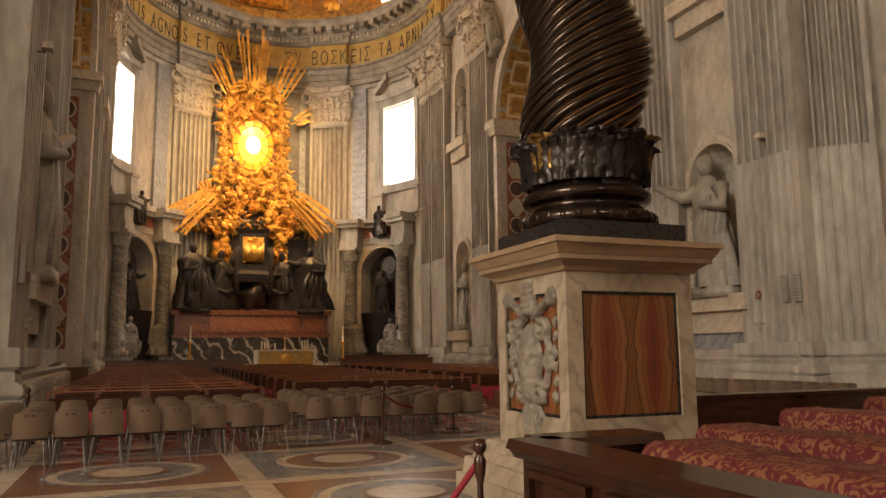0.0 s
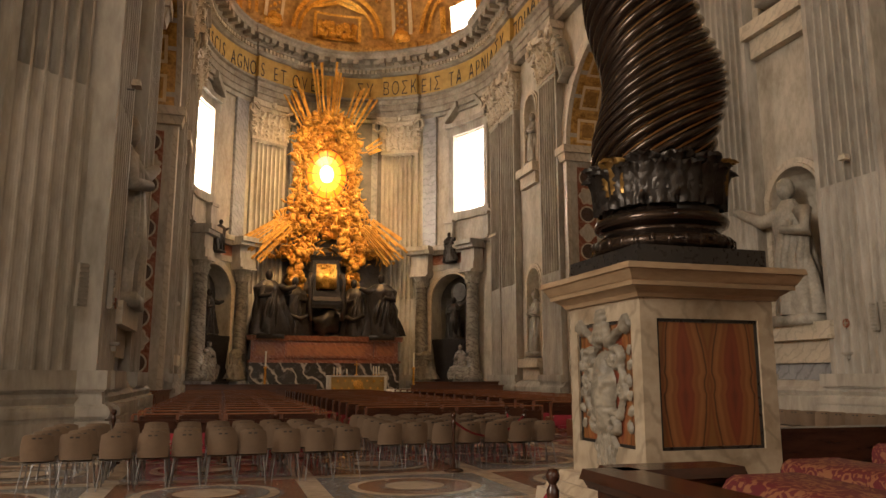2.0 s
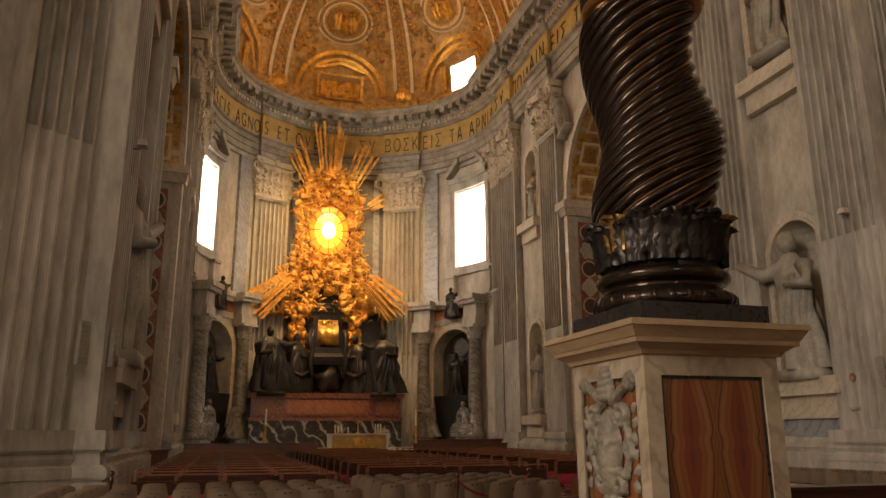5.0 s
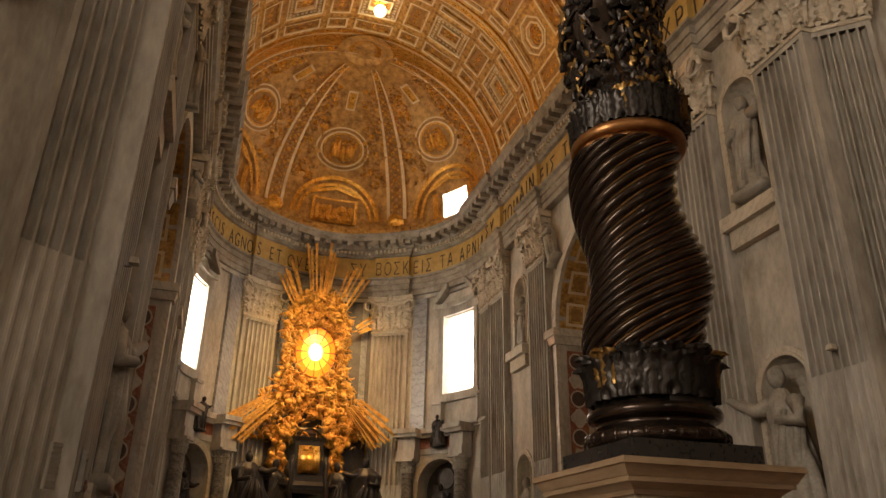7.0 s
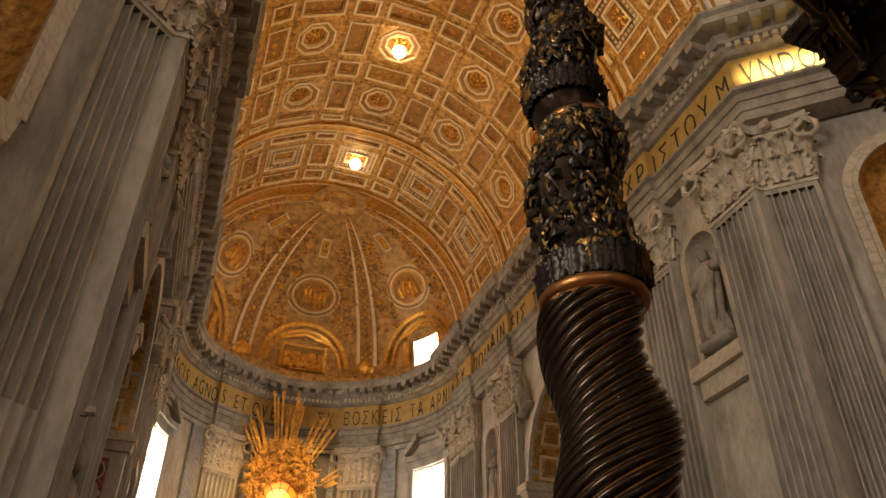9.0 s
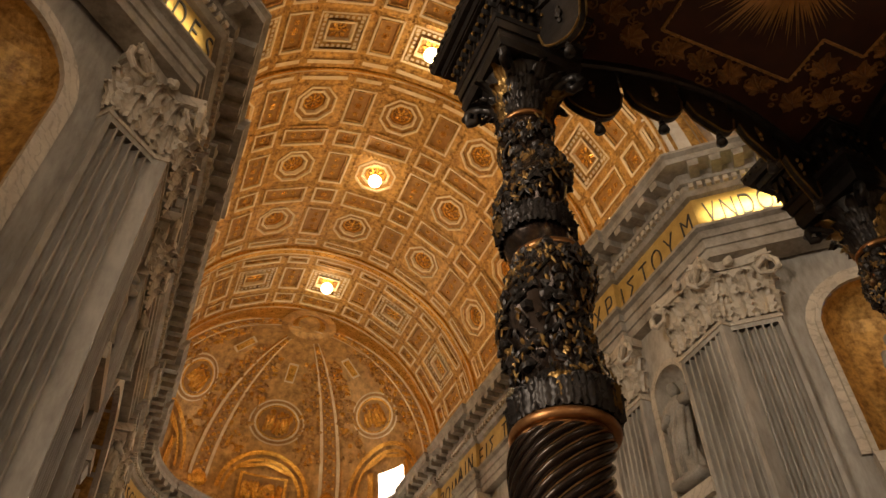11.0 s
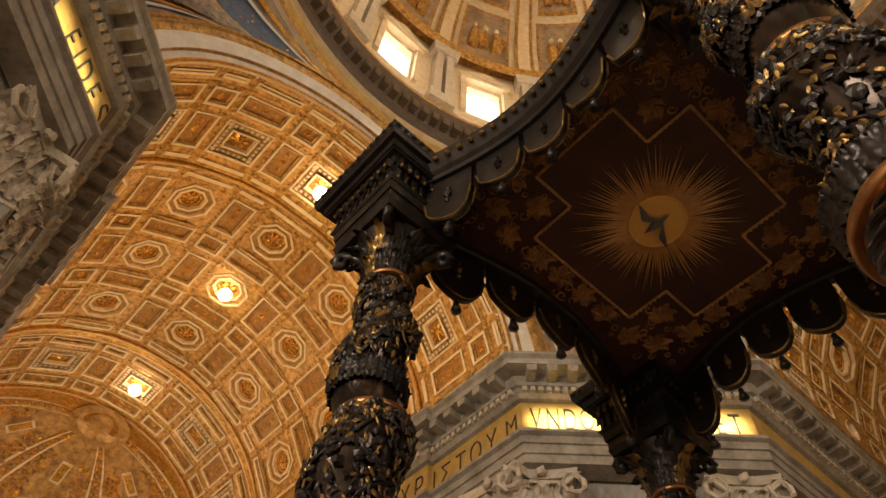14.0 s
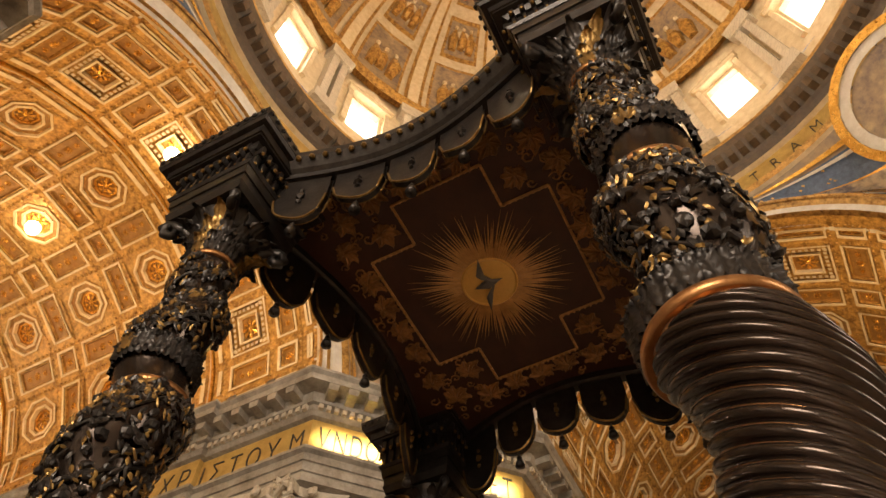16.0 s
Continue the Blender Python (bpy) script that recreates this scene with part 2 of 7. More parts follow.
def damask_mat():
    m = bpy.data.materials.new("red_damask")
    m.use_nodes = True
    N, L = m.node_tree.nodes, m.node_tree.links
    p = N["Principled BSDF"]
    geo, nz, r = N.new("ShaderNodeNewGeometry"), N.new("ShaderNodeTexNoise"), N.new("ShaderNodeValToRGB")
    nz.inputs["Scale"].default_value, nz.inputs["Detail"].default_value, nz.inputs["Distortion"].default_value = 8.5, 3.0, 2.4
    L.new(geo.outputs["Position"], nz.inputs["Vector"])
    L.new(nz.outputs[0], r.inputs[0])
    e = r.color_ramp.elements
    e[0].position, e[0].color = 0.50, (0.10, 0.006, 0.010, 1)
    e[1].position, e[1].color = 0.545, (0.23, 0.09, 0.04, 1)
    L.new(r.outputs[0], p.inputs["Base Color"])
    p.inputs["Roughness"].default_value = 0.75
    return m


def pane_mat():
    m = bpy.data.materials.new("frosted_window_glass")
    m.use_nodes = True
    N, L = m.node_tree.nodes, m.node_tree.links
    t = N.new("ShaderNodeBsdfTranslucent")
    t.inputs[0].default_value = (0.92, 0.92, 0.9, 1)
    L.new(t.outputs[0], N["Material Output"].inputs[0])
    return m


AGATE, DAMASK, PANE = agate_mat(), damask_mat(), pane_mat()


# ---- mesh helpers ----
class Mesh:
    """Gathers vertices and faces, then becomes one object."""

    def __init__(self):
        self.v, self.f, self.k = [], [], []

    def add(self, verts, faces, k=0, m=None):
        n = len(self.v)
        self.v += [tuple(m @ Vector(p)) for p in verts] if m else [tuple(p) for p in verts]
        self.f += [tuple(n + i for i in f) for f in faces]
        self.k += [k] * len(faces)
        return self

    def box(self, x0, y0, z0, x1, y1, z1, k=0, m=None, top=None):
        """top: how much the upper face is wider (or, below nought, narrower) on each side."""
        t = top or 0
        v = [(x0, y0, z0), (x1, y0, z0), (x1, y1, z0), (x0, y1, z0), (x0 - t, y0 - t, z1), (x1 + t, y0 - t, z1), (x1 + t, y1 + t, z1), (x0 - t, y1 + t, z1)]
        return self.add(v, [(3, 2, 1, 0), (4, 5, 6, 7), (0, 1, 5, 4), (1, 2, 6, 5), (2, 3, 7, 6), (3, 0, 4, 7)], k, m)

    def grid(self, fn, nu, nv, k=0, closed=False, m=None):
        """fn(i / nu, j / nv) gives a point; closed joins the last column to the first."""
        cols = nu if closed else nu + 1
        v = [fn(i / nu, j / nv) for j in range(nv + 1) for i in range(cols)]
        f = [(j * cols + i, j * cols + (i + 1) % cols, (j + 1) * cols + (i + 1) % cols, (j + 1) * cols + i) for j in range(nv) for i in range(nu)]
        return self.add(v, f, k, m)

    def lathe(self, prof, n=24, k=0, m=None, squash=1.0):
        def fn(u, w):
            r, z = prof[min(int(round(w * (len(prof) - 1))), len(prof) - 1)]
            a = u * math.tau
            return (r * math.cos(a), r * squash * math.sin(a), z)
        return self.grid(fn, n, len(prof) - 1, k, True, m)

    def tube(self, pts, r, n=8, k=0, m=None):
        pts = [Vector(p) for p in pts]
        rings = []
        for i, p in enumerate(pts):
            d = (pts[min(i + 1, len(pts) - 1)] - pts[max(i - 1, 0)]).normalized()
            a = d.orthogonal().normalized() if abs(d.z) > 0.9 else d.cross(Vector((0, 0, 1))).normalized()
            b = d.cross(a)
            rr = r[i] if isinstance(r, (list, tuple)) else r
            rings.append([p + rr * (a * math.cos(q * math.tau / n) + b * math.sin(q * math.tau / n)) for q in range(n)])
        v = [q for ring in rings for q in ring]
        f = [(j * n + i, j * n + (i + 1) % n, (j + 1) * n + (i + 1) % n, (j + 1) * n + i) for j in range(len(pts) - 1) for i in range(n)]
        f += [tuple(range(n))[::-1], tuple((len(pts) - 1) * n + i for i in range(n))]
        return self.add(v, f, k, m)

    def ball(self, c, r, n=8, k=0, m=None, rough=0.0, seed=0.0):
        c, r = Vector(c), (r if isinstance(r, (tuple, list)) else (r, r, r))

        def fn(u, w):
            a, b = u * math.tau, (w - 0.5) * math.pi
            d = Vector((math.cos(a) * math.cos(b), math.sin(a) * math.cos(b), math.sin(b)))
            s = 1 + rough * noise.noise(d * 2.1 + Vector((seed, seed * 0.7, 0))) if rough else 1
            return c + Vector((d.x * r[0], d.y * r[1], d.z * r[2])) * s
        return self.grid(fn, n, max(n // 2, 3), k, True, m)

    def leaf(self, at, w, h, curl, turn=0.0, k=0, m=None):
        """An acanthus leaf that stands at a point, facing outwards along the turned -y, its tip curled over."""
        rot = Matrix.Translation(at) @ pose(0, 0, 0, 0, 0, turn)
        rot = m @ rot if m else rot

        def fn(u, t):
            s = (u - 0.5) * 2
            wide = w * 0.5 * (0.75 + 0.55 * math.sin(t * math.pi * 0.9)) * (1 - 0.65 * t ** 4) * (1 + 0.20 * math.cos(t * 24))
            out = curl * (0.25 * t + 0.9 * max(t - 0.55, 0) ** 1.3 * 2) + 0.18 * w * (1 - s * s) + 0.10 * w * math.cos(s * 9)
            up = h * (t if t < 0.85 else 0.85 + (t - 0.85) * (-0.7))
            return (s * wide, -out, up)
        return self.grid(fn, 8, 14, k, False, rot)

    def ob(self, name, mats, parent=None, smooth=False, m=None):
        me = bpy.data.meshes.new(name)
        me.from_pydata(self.v, [], self.f)
        for x in mats if isinstance(mats, (list, tuple)) else (mats,):
            me.materials.append(x)
        me.polygons.foreach_set("material_index", self.k)
        if smooth:
            me.polygons.foreach_set("use_smooth", [True] * len(self.f))
        me.update()
        o = new(name, me)
        if parent:
            o.parent = parent
        if m is not None:
            o.matrix_basis = m
        return o


def thing(name, m, label, category, group="", kind=""):
    e = new(name)
    e.empty_display_size = 0.2
    e.matrix_basis = m
    return tagged(e, label, category, group, kind)


def same(src, name, parent, m):
    """Another object on the mesh of src."""
    o = new(name, src.data)
    o.parent = parent
    o.matrix_basis = m
    return o


def sweep(mesh, path, prof, k=0, kfun=None, closed=False):
    """Sweeps (out, z) profile points along a plan path; out is to the right of the way along it, with mitred corners."""
    P = [Vector((x, y, 0)) for x, y in path]
    n, c = len(P), len(prof)
    verts = []
    for i, p in enumerate(P):
        a = (p - P[i - 1]).normalized() if i or closed else None
        b = (P[(i + 1) % n] - p).normalized() if i < n - 1 or closed else None
        a, b = a or b, b or a
        na, nb = Vector((a.y, -a.x, 0)), Vector((b.y, -b.x, 0))
        mt = (na + nb)
        mt = mt / max(mt.dot(na), 0.2)
        verts += [tuple(p + mt * o + Vector((0, 0, z))) for o, z in prof]
    n0 = len(mesh.v)
    mesh.add(verts, [])
    for i in range(n if closed else n - 1):
        j = (i + 1) % n
        for q in range(c - 1):
            mesh.f.append((n0 + i * c + q, n0 + i * c + q + 1, n0 + j * c + q + 1, n0 + j * c + q))
            mesh.k.append(kfun(q) if kfun else k)
    return mesh

# ---- the setting ----
FX, YA, YB = 11.73, 14.5, 51.3            # pilaster face of the arm, its two ends
AF, BF = (FX, YA), (20.4, 6.75)           # corners of the slanting pier face
JOG = 0.32
BREAKS = [(21.3, 24.5), (40.0, 43.2), (47.4, 50.6)]      # where the entablature steps out over pilasters, along the arm
ARCS = [(51, 68.5), (111.5, 129)]                           # the same round the apse, in degrees


def jog_y(y):
    return JOG if any(a <= y <= b for a, b in BREAKS) else 0.0


def jog_a(a):
    return JOG if any(p <= a <= q for p, q in ARCS) else 0.0


def polar(a, r):
    return (r * math.cos(radians(a)), YB + r * math.sin(radians(a)))


arc = []
for a in sorted(set(list(range(0, 181, 6)) + [51, 68.5, 111.5, 129])):
    before, after = jog_a(a - 0.01), jog_a(a + 0.01)
    arc.append(polar(a, FX - before))
    if before != after:
        arc.append(polar(a, FX - after))
side = []
for y0, y1 in BREAKS:
    side += [(FX, y0), (FX - JOG, y0), (FX - JOG, y1), (FX, y1)]
PLAN = [(48, 6.75), BF, AF] + side + arc + [(-x, y) for x, y in side[::-1]] + [(-FX, YA), (-BF[0], BF[1]), (-48, 6.75)]


def wall_surface(mesh, place, u0, u1, z0, z1, openings=(), step=4.0, depth=1.2, k=0, kin=0):
    """A wall with arched or square openings. place(u, d, z) gives the world point, d going into the wall.
    An opening: (middle, width, sill, spring, arched, niche)."""
    def quad(a, b, c, d, kk):
        mesh.add([place(*a), place(*b), place(*c), place(*d)], [(0, 1, 2, 3)], kk)
    u = u0
    for uc, w, zb, zs, arched, niche in sorted(openings) + [(None,) * 6]:
        end = u1 if uc is None else uc - w / 2
        n = max(1, int((end - u) / step))
        for i in range(n):
            a, b = u + (end - u) * i / n, u + (end - u) * (i + 1) / n
            quad((a, 0, z0), (b, 0, z0), (b, 0, z1), (a, 0, z1), k)
        if uc is None:
            break
        n = 14 if arched else 4
        us = [uc - w / 2 * math.cos(math.pi * i / n) for i in range(n + 1)]
        top = [zs + (math.sqrt(max((w / 2) ** 2 - (x - uc) ** 2, 0)) if arched else 0) for x in us]
        for i in range(n):
            a, b = us[i], us[i + 1]
            if zb > z0:
                quad((a, 0, z0), (b, 0, z0), (b, 0, zb), (a, 0, zb), k)
            quad((a, 0, top[i]), (b, 0, top[i + 1]), (b, 0, z1), (a, 0, z1), k)
            if not niche:
                quad((a, 0, top[i]), (a, depth, top[i]), (b, depth, top[i + 1]), (b, 0, top[i + 1]), kin)
                if zb > z0:
                    quad((a, 0, zb), (b, 0, zb), (b, depth, zb), (a, depth, zb), kin)
        if not niche:
            for x in (us[0], us[-1]):
                quad((x, 0, zb), (x, depth, zb), (x, depth, zs), (x, 0, zs), kin)
        else:
            rows = [zb + (zs - zb) * i / 3 for i in range(4)] + [zs + w / 2 * math.sin(math.pi / 2 * i / 6) for i in range(1, 7)]
            for za, zc in zip(rows, rows[1:]):
                def at(z, s):
                    hw = w / 2 if z <= zs else math.sqrt(max((w / 2) ** 2 - (z - zs) ** 2, 0))
                    return (uc + hw * s, niche * hw / (w / 2) * math.sqrt(max(1 - s * s, 0)), z)
                for i in range(n):
                    s, t = -math.cos(math.pi * i / n), -math.cos(math.pi * (i + 1) / n)
                    quad(at(za, s), at(za, t), at(zc, t), at(zc, s), kin)
            mesh.add([place(uc - w / 2 * math.cos(math.pi * i / n), niche * math.sin(math.pi * i / n), zb) for i in range(n + 1)], [tuple(range(n + 1))], kin)
        u = uc + w / 2


def ring_frame(mesh, place, uc, w, zb, zs, width, proud, k=0, arched=True):
    """A moulded frame round an opening, proud of the wall."""
    pts = [(uc - w / 2, zb), (uc - w / 2, zs)]
    if arched:
        pts += [(uc - w / 2 * math.cos(math.pi * i / 14), zs + w / 2 * math.sin(math.pi * i / 14)) for i in range(1, 14)]
    pts += [(uc + w / 2, zs), (uc + w / 2, zb)]
    cu, cz = uc, zs

    def out(p, o):
        u, z = p
        if z > zs + 1e-6 and arched:
            r = math.hypot(u - cu, z - cz)
            return (u + (u - cu) / r * o, z + (z - cz) / r * o)
        return (u + (o if u > uc else -o), z + (0 if arched or z <= zb else o))
    prof = [(0, 0.02), (0, -proud), (width * 0.35, -proud * 1.2), (width * 0.4, -proud * 0.6), (width, -proud * 0.8), (width, 0.02)]
    for a, b in zip(pts, pts[1:]):
        for (o1, d1), (o2, d2) in zip(prof, prof[1:]):
            q = [out(a, o1), out(b, o1), out(b, o2), out(a, o2)]
            mesh.add([place(q[0][0], d1, q[0][1]), place(q[1][0], d1, q[1][1]), place(q[2][0], d2, q[2][1]), place(q[3][0], d2, q[3][1])], [(0, 1, 2, 3)], k)


def side_place(s):
    return lambda u, d, z: (s * (FX + 0.55 + d), u, z)


def apse_place(u, d, z):
    a = radians(u)
    return ((FX + 0.5 + d) * math.sin(a), YB + (FX + 0.5 + d) * math.cos(a), z)


NY = 19.75
NICHES = [(NY, 2.7, 3.75, 8.45, True, 1.3), (NY, 2.3, 16.5, 21.8, True, 1.2)]
NICHES2 = [(45.5, 2.3, 3.0, 8.2, True, 1.2), (45.5, 2.1, 17.0, 21.4, True, 1.0)]
for s, side in ((1, "north"), (-1, "south")):
    m = Mesh()
    pl = side_place(s)
    wall_surface(m, pl, 15.7, 26.0, 0, 13.5, [NICHES[0]], k=0)
    wall_surface(m, pl, 15.7, 26.0, 13.5, 31.4, [NICHES[1]], k=0)
    wall_surface(m, pl, 26.0, 39.9, 0, 31.4, [(33.0, 12.6, 0, 16.6, True, 0)], depth=5.5, k=0, kin=1)
    wall_surface(m, pl, 39.9, YB + 0.6, 0, 13.5, [NICHES2[0]], k=0)
    wall_surface(m, pl, 39.9, YB + 0.6, 13.5, 31.4, [NICHES2[1]], k=0)
    for yc, w, zb, zs, _, _ in NICHES + NICHES2:
        ring_frame(m, pl, yc, w, zb, zs, 0.35, 0.12, 2)
        m.box(min(s * 11.6, s * 12.3), yc - w / 2 - 0.55, zb - 0.75, max(s * 11.6, s * 12.3), yc + w / 2 + 0.55, zb - 0.12, 2)
        m.box(min(s * 11.9, s * 12.3), yc - w / 2 - 0.35, zb - 1.6, max(s * 11.9, s * 12.3), yc + w / 2 + 0.35, zb - 0.75, 2)
    ring_frame(m, pl, 33.0, 12.6, 0, 16.6, 0.9, 0.25, 2)
    for y0, y1 in ((26.0, 26.9), (39.1, 40.0)):
        m.box(min(s * 11.85, s * 17.6), y0, 15.6, max(s * 11.85, s * 17.6), y1, 16.1, 2, top=0.12)
        m.box(min(s * 11.65, s * 17.6), y0 - 0.25, 16.1, max(s * 11.65, s * 17.6), y1 + 0.25, 16.6, 2)
    w = m.ob("wall_" + side, [STONE2, STONE2, PALE])
    tagged(w, "pale stone side wall with arch and statue niches", "wall", kind="structure")
    # the passage behind the arch
    b = Mesh()
    b.box(min(s * 22, s * 23), 22, 0, max(s * 22, s * 23), 44, 30)
    b.box(min(s * 17.8, s * 22), 25, 24, max(s * 17.8, s * 22), 41, 24.6)
    for y in (24.5, 41.0):
        b.box(min(s * 17.8, s * 22), y, 0, max(s * 17.8, s * 22), y + 0.5, 24)
    tagged(b.ob("aisle_wall_" + side, STONE2), "plain stone wall of the side aisle", "wall", kind="structure")
    # gilded coffers under the arch and marble inlay on its jambs
    c = Mesh()
    for i in range(9):
        a0, a1 = math.pi * (i + 0.14) / 9, math.pi * (i + 0.86) / 9
        for j in range(3):
            d0, d1 = 0.5 + j * 1.7, 1.9 + j * 1.7
            for inset, r, k in ((0, 6.24, 0), (0.18, 6.20, 1), (0.34, 6.16, 2)):
                aa, ab = a0 + inset / 6, a1 - inset / 6
                c.add([(s * (FX + 0.55 + d), 33 - r * math.cos(a), 16.6 + r * math.sin(a)) for d, a in ((d0 + inset, aa), (d1 - inset, aa), (d1 - inset, ab), (d0 + inset, ab))], [(0, 1, 2, 3)], k)
    c.grid(lambda u, v: (s * (FX + 0.6 + 5.3 * u), 33 - 6.27 * math.cos(math.pi * v), 16.6 + 6.27 * math.sin(math.pi * v)), 2, 24, 3)
    tagged(c.ob("arch_soffit_" + side, [STUCCO, GILT, GILT_DARK, GILT]), "gilded coffered underside of the side arch", "ceiling", kind="structure")
    inl = thing("inlaid_jamb_" + side, pose(0, 0, 0), "red and dark marble inlay with round and lobed fields", "wall", kind="structure")
    for y, e in ((26.75, 1), (39.25, -1)):
        p = Mesh()
        for xa, xb in ((12.75, 14.05), (14.4, 16.8)):
            p.box(min(s * xa, s * xb), min(y, y + e * 0.02), 1.6, max(s * xa, s * xb), max(y, y + e * 0.02), 15.2)
        p.ob("ground", ROUGE, inl)
        for q in range(11):
            z = 2.3 + q * 1.22
            f = Mesh()
            sides = (24, 6, 24, 4)[q % 4]
            tw = Matrix.Translation((s * 13.4, y + e * 0.03, z)) @ pose(0, 0, 0, 90)
            rad = 0.46
            for r0, k, h in ((rad * 1.22, 0, 0.008), (rad, 1 + q % 2, 0.016)):
                lob = [(r0 * (1 + (0.12 if q % 4 in (1, 3) else 0) * math.cos(a * math.tau / 32 * sides)) * math.cos(a * math.tau / 32) * 1.0, r0 * (1 + (0.12 if q % 4 in (1, 3) else 0) * math.cos(a * math.tau / 32 * sides)) * math.sin(a * math.tau / 32), -e * h) for a in range(32)]
                f.add(lob, [tuple(range(32))], k, tw)
            f.ob("inlay_field", [PALE, INLAY_D, STONE2], inl)

# apse wall with its two great windows and the lower niches; the windows' middles and half widths in degrees
WA, WH = {1: 66.3, -1: 69.6}, {1: 10, -1: 8.2}
m = Mesh()
wall_surface(m, lambda u, d, z: apse_place(math.degrees(u / (FX + 0.5)), d, z), -19.2, 19.2, 0, 13.0, [(-11.85, 4.4, 1.6, 8.3, True, 0), (11.85, 4.4, 1.6, 8.3, True, 0)], step=1.3, depth=1.6)
wall_surface(m, apse_place, -90, 90, 13.0, 31.4, [(-WA[-1], 2 * WH[-1], 16.0, 22.9, False, 0), (WA[1], 2 * WH[1], 16.0, 22.9, False, 0)], step=6, depth=1.3)
# dark sheets that close the backs of the niches
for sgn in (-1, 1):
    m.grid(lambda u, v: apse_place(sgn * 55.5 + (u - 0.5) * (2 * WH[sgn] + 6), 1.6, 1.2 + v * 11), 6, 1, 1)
tagged(m.ob("wall_apse", [STONE2, DARK_BACK]), "curved pale stone apse wall with tall windows", "wall", kind="structure")
for sgn in (-1, 1):
    wd = thing("window_" + ("north" if sgn > 0 else "south"), pose(0, 0, 0), "tall bright window in a moulded stone frame", "window", kind="structure")
    f = Mesh()
    for a in (sgn * WA[sgn] - WH[sgn] - 0.8, sgn * WA[sgn] + WH[sgn] + 0.8):
        f.grid(lambda u, v: apse_place(a + (u - 0.5) * 2.6, -0.28, 15.6 + v * 8.0), 2, 1)
        for e in (-1.3, 1.3):
            f.grid(lambda u, v: apse_place(a + e, -0.28 + 0.3 * u, 15.6 + v * 8.0), 1, 1)
    for z0, z1, d in ((15.2, 15.9, -0.3), (23.0, 23.7, -0.3), (23.7, 24.1, -0.65)):
        f.grid(lambda u, v: apse_place(sgn * WA[sgn] + (u - 0.5) * (2 * WH[sgn] + 6), d, z0 + v * (z1 - z0)), 6, 1)
        f.grid(lambda u, v: apse_place(sgn * WA[sgn] + (u - 0.5) * (2 * WH[sgn] + 6), d * (1 - v), z0), 6, 1)
        f.grid(lambda u, v: apse_place(sgn * WA[sgn] + (u - 0.5) * (2 * WH[sgn] + 6), d * (1 - v), z1), 6, 1)
    f.ob("window_frame", STONE, wd)
    pd = Mesh()                      # broken pediment
    for e in (-1, 1):
        pts = [(sgn * WA[sgn] + e * (WH[sgn] + 2.5 - q * 2.2), 24.2 + q * 0.42) for q in range(4)]
        for (a0, z0), (a1, z1) in zip(pts, pts[1:]):
            pd.add([apse_place(a, d, z) for d in (0, -0.8) for a, z in ((a0, z0), (a1, z1), (a1, z1 + 0.55), (a0, z0 + 0.55))], [(4, 5, 6, 7), (0, 1, 5, 4), (3, 2, 6, 7), (0, 3, 7, 4), (1, 2, 6, 5)])
    pd.ob("broken_pediment", STONE, wd)
    sill = Mesh()                    # pedestals and a sunk panel under the sill
    for a in (sgn * WA[sgn] - WH[sgn] - 1.6, sgn * WA[sgn] + WH[sgn] + 1.6):
        for hw, d, z0, z1 in ((2.0, -0.42, 13.2, 15.1), (2.5, -0.55, 13.0, 13.3), (2.5, -0.55, 15.0, 15.25)):
            sill.grid(lambda u, v: apse_place(a + (u - 0.5) * 2 * hw, d, z0 + v * (z1 - z0)), 2, 1)
            for e in (-hw, hw):
                sill.grid(lambda u, v: apse_place(a + e, d * u, z0 + v * (z1 - z0)), 1, 1)
            for z in (z0, z1):
                sill.grid(lambda u, v: apse_place(a + (u - 0.5) * 2 * hw, d * v, z), 2, 1)
    sill.ob("window_sill", STONE, wd)
    bars = Mesh()
    for q in range(1, 6):
        a = sgn * WA[sgn] - WH[sgn] + q * WH[sgn] / 3
        bars.tube([apse_place(a, 0.5, 16.4), apse_place(a, 0.5, 22.9)], 0.025, 5)
    for q in range(1, 9):
        z = 16.4 + q * 0.72
        bars.tube([apse_place(sgn * WA[sgn] - WH[sgn] + e * WH[sgn] / 2, 0.5, z) for e in range(5)], 0.02, 5)
    bars.ob("glazing_bars", STEEL, wd)
    gl = Mesh()
    gl.grid(lambda u, v: apse_place(sgn * WA[sgn] - WH[sgn] - 0.2 + (2 * WH[sgn] + 0.4) * u, 0.62, 15.9 + 7.1 * v), 6, 1)
    gl.ob("pane", PANE, wd).visible_shadow = False


# strips beside the pilasters; the grey paints in the shade of their sides
st = Mesh()
for a0, a1, d in ((-47.5, -41.0, -0.28), (41.0, 47.5, -0.28), (-19.5, -17.0, -0.3), (17.0, 19.5, -0.3)):
    st.grid(lambda u, v: apse_place(a0 + (a1 - a0) * u, d, 13.0 + 12.6 * v), 3, 1)
    for a in (a0, a1):
        st.grid(lambda u, v: apse_place(a, d * u, 13.0 + 12.6 * v), 1, 1)
tagged(st.ob("wall_strips", GREY), "grey strips flanking the apse pilasters, shade put into their colour", "trim", kind="structure")
sc_ = Mesh()
for z0, z1, d in ((12.75, 12.95, -0.22), (12.95, 13.15, -0.42), (25.2, 25.55, -0.3)):
    sc_.grid(lambda u, v: apse_place(-88 + 176 * u, d, z0 + (z1 - z0) * v), 48, 1)
    for z in (z0, z1):
        sc_.grid(lambda u, v: apse_place(-88 + 176 * u, d * v, z), 48, 1)
tagged(sc_.ob("string_course", STONE), "moulded stone string course round the apse", "trim", kind="structure")


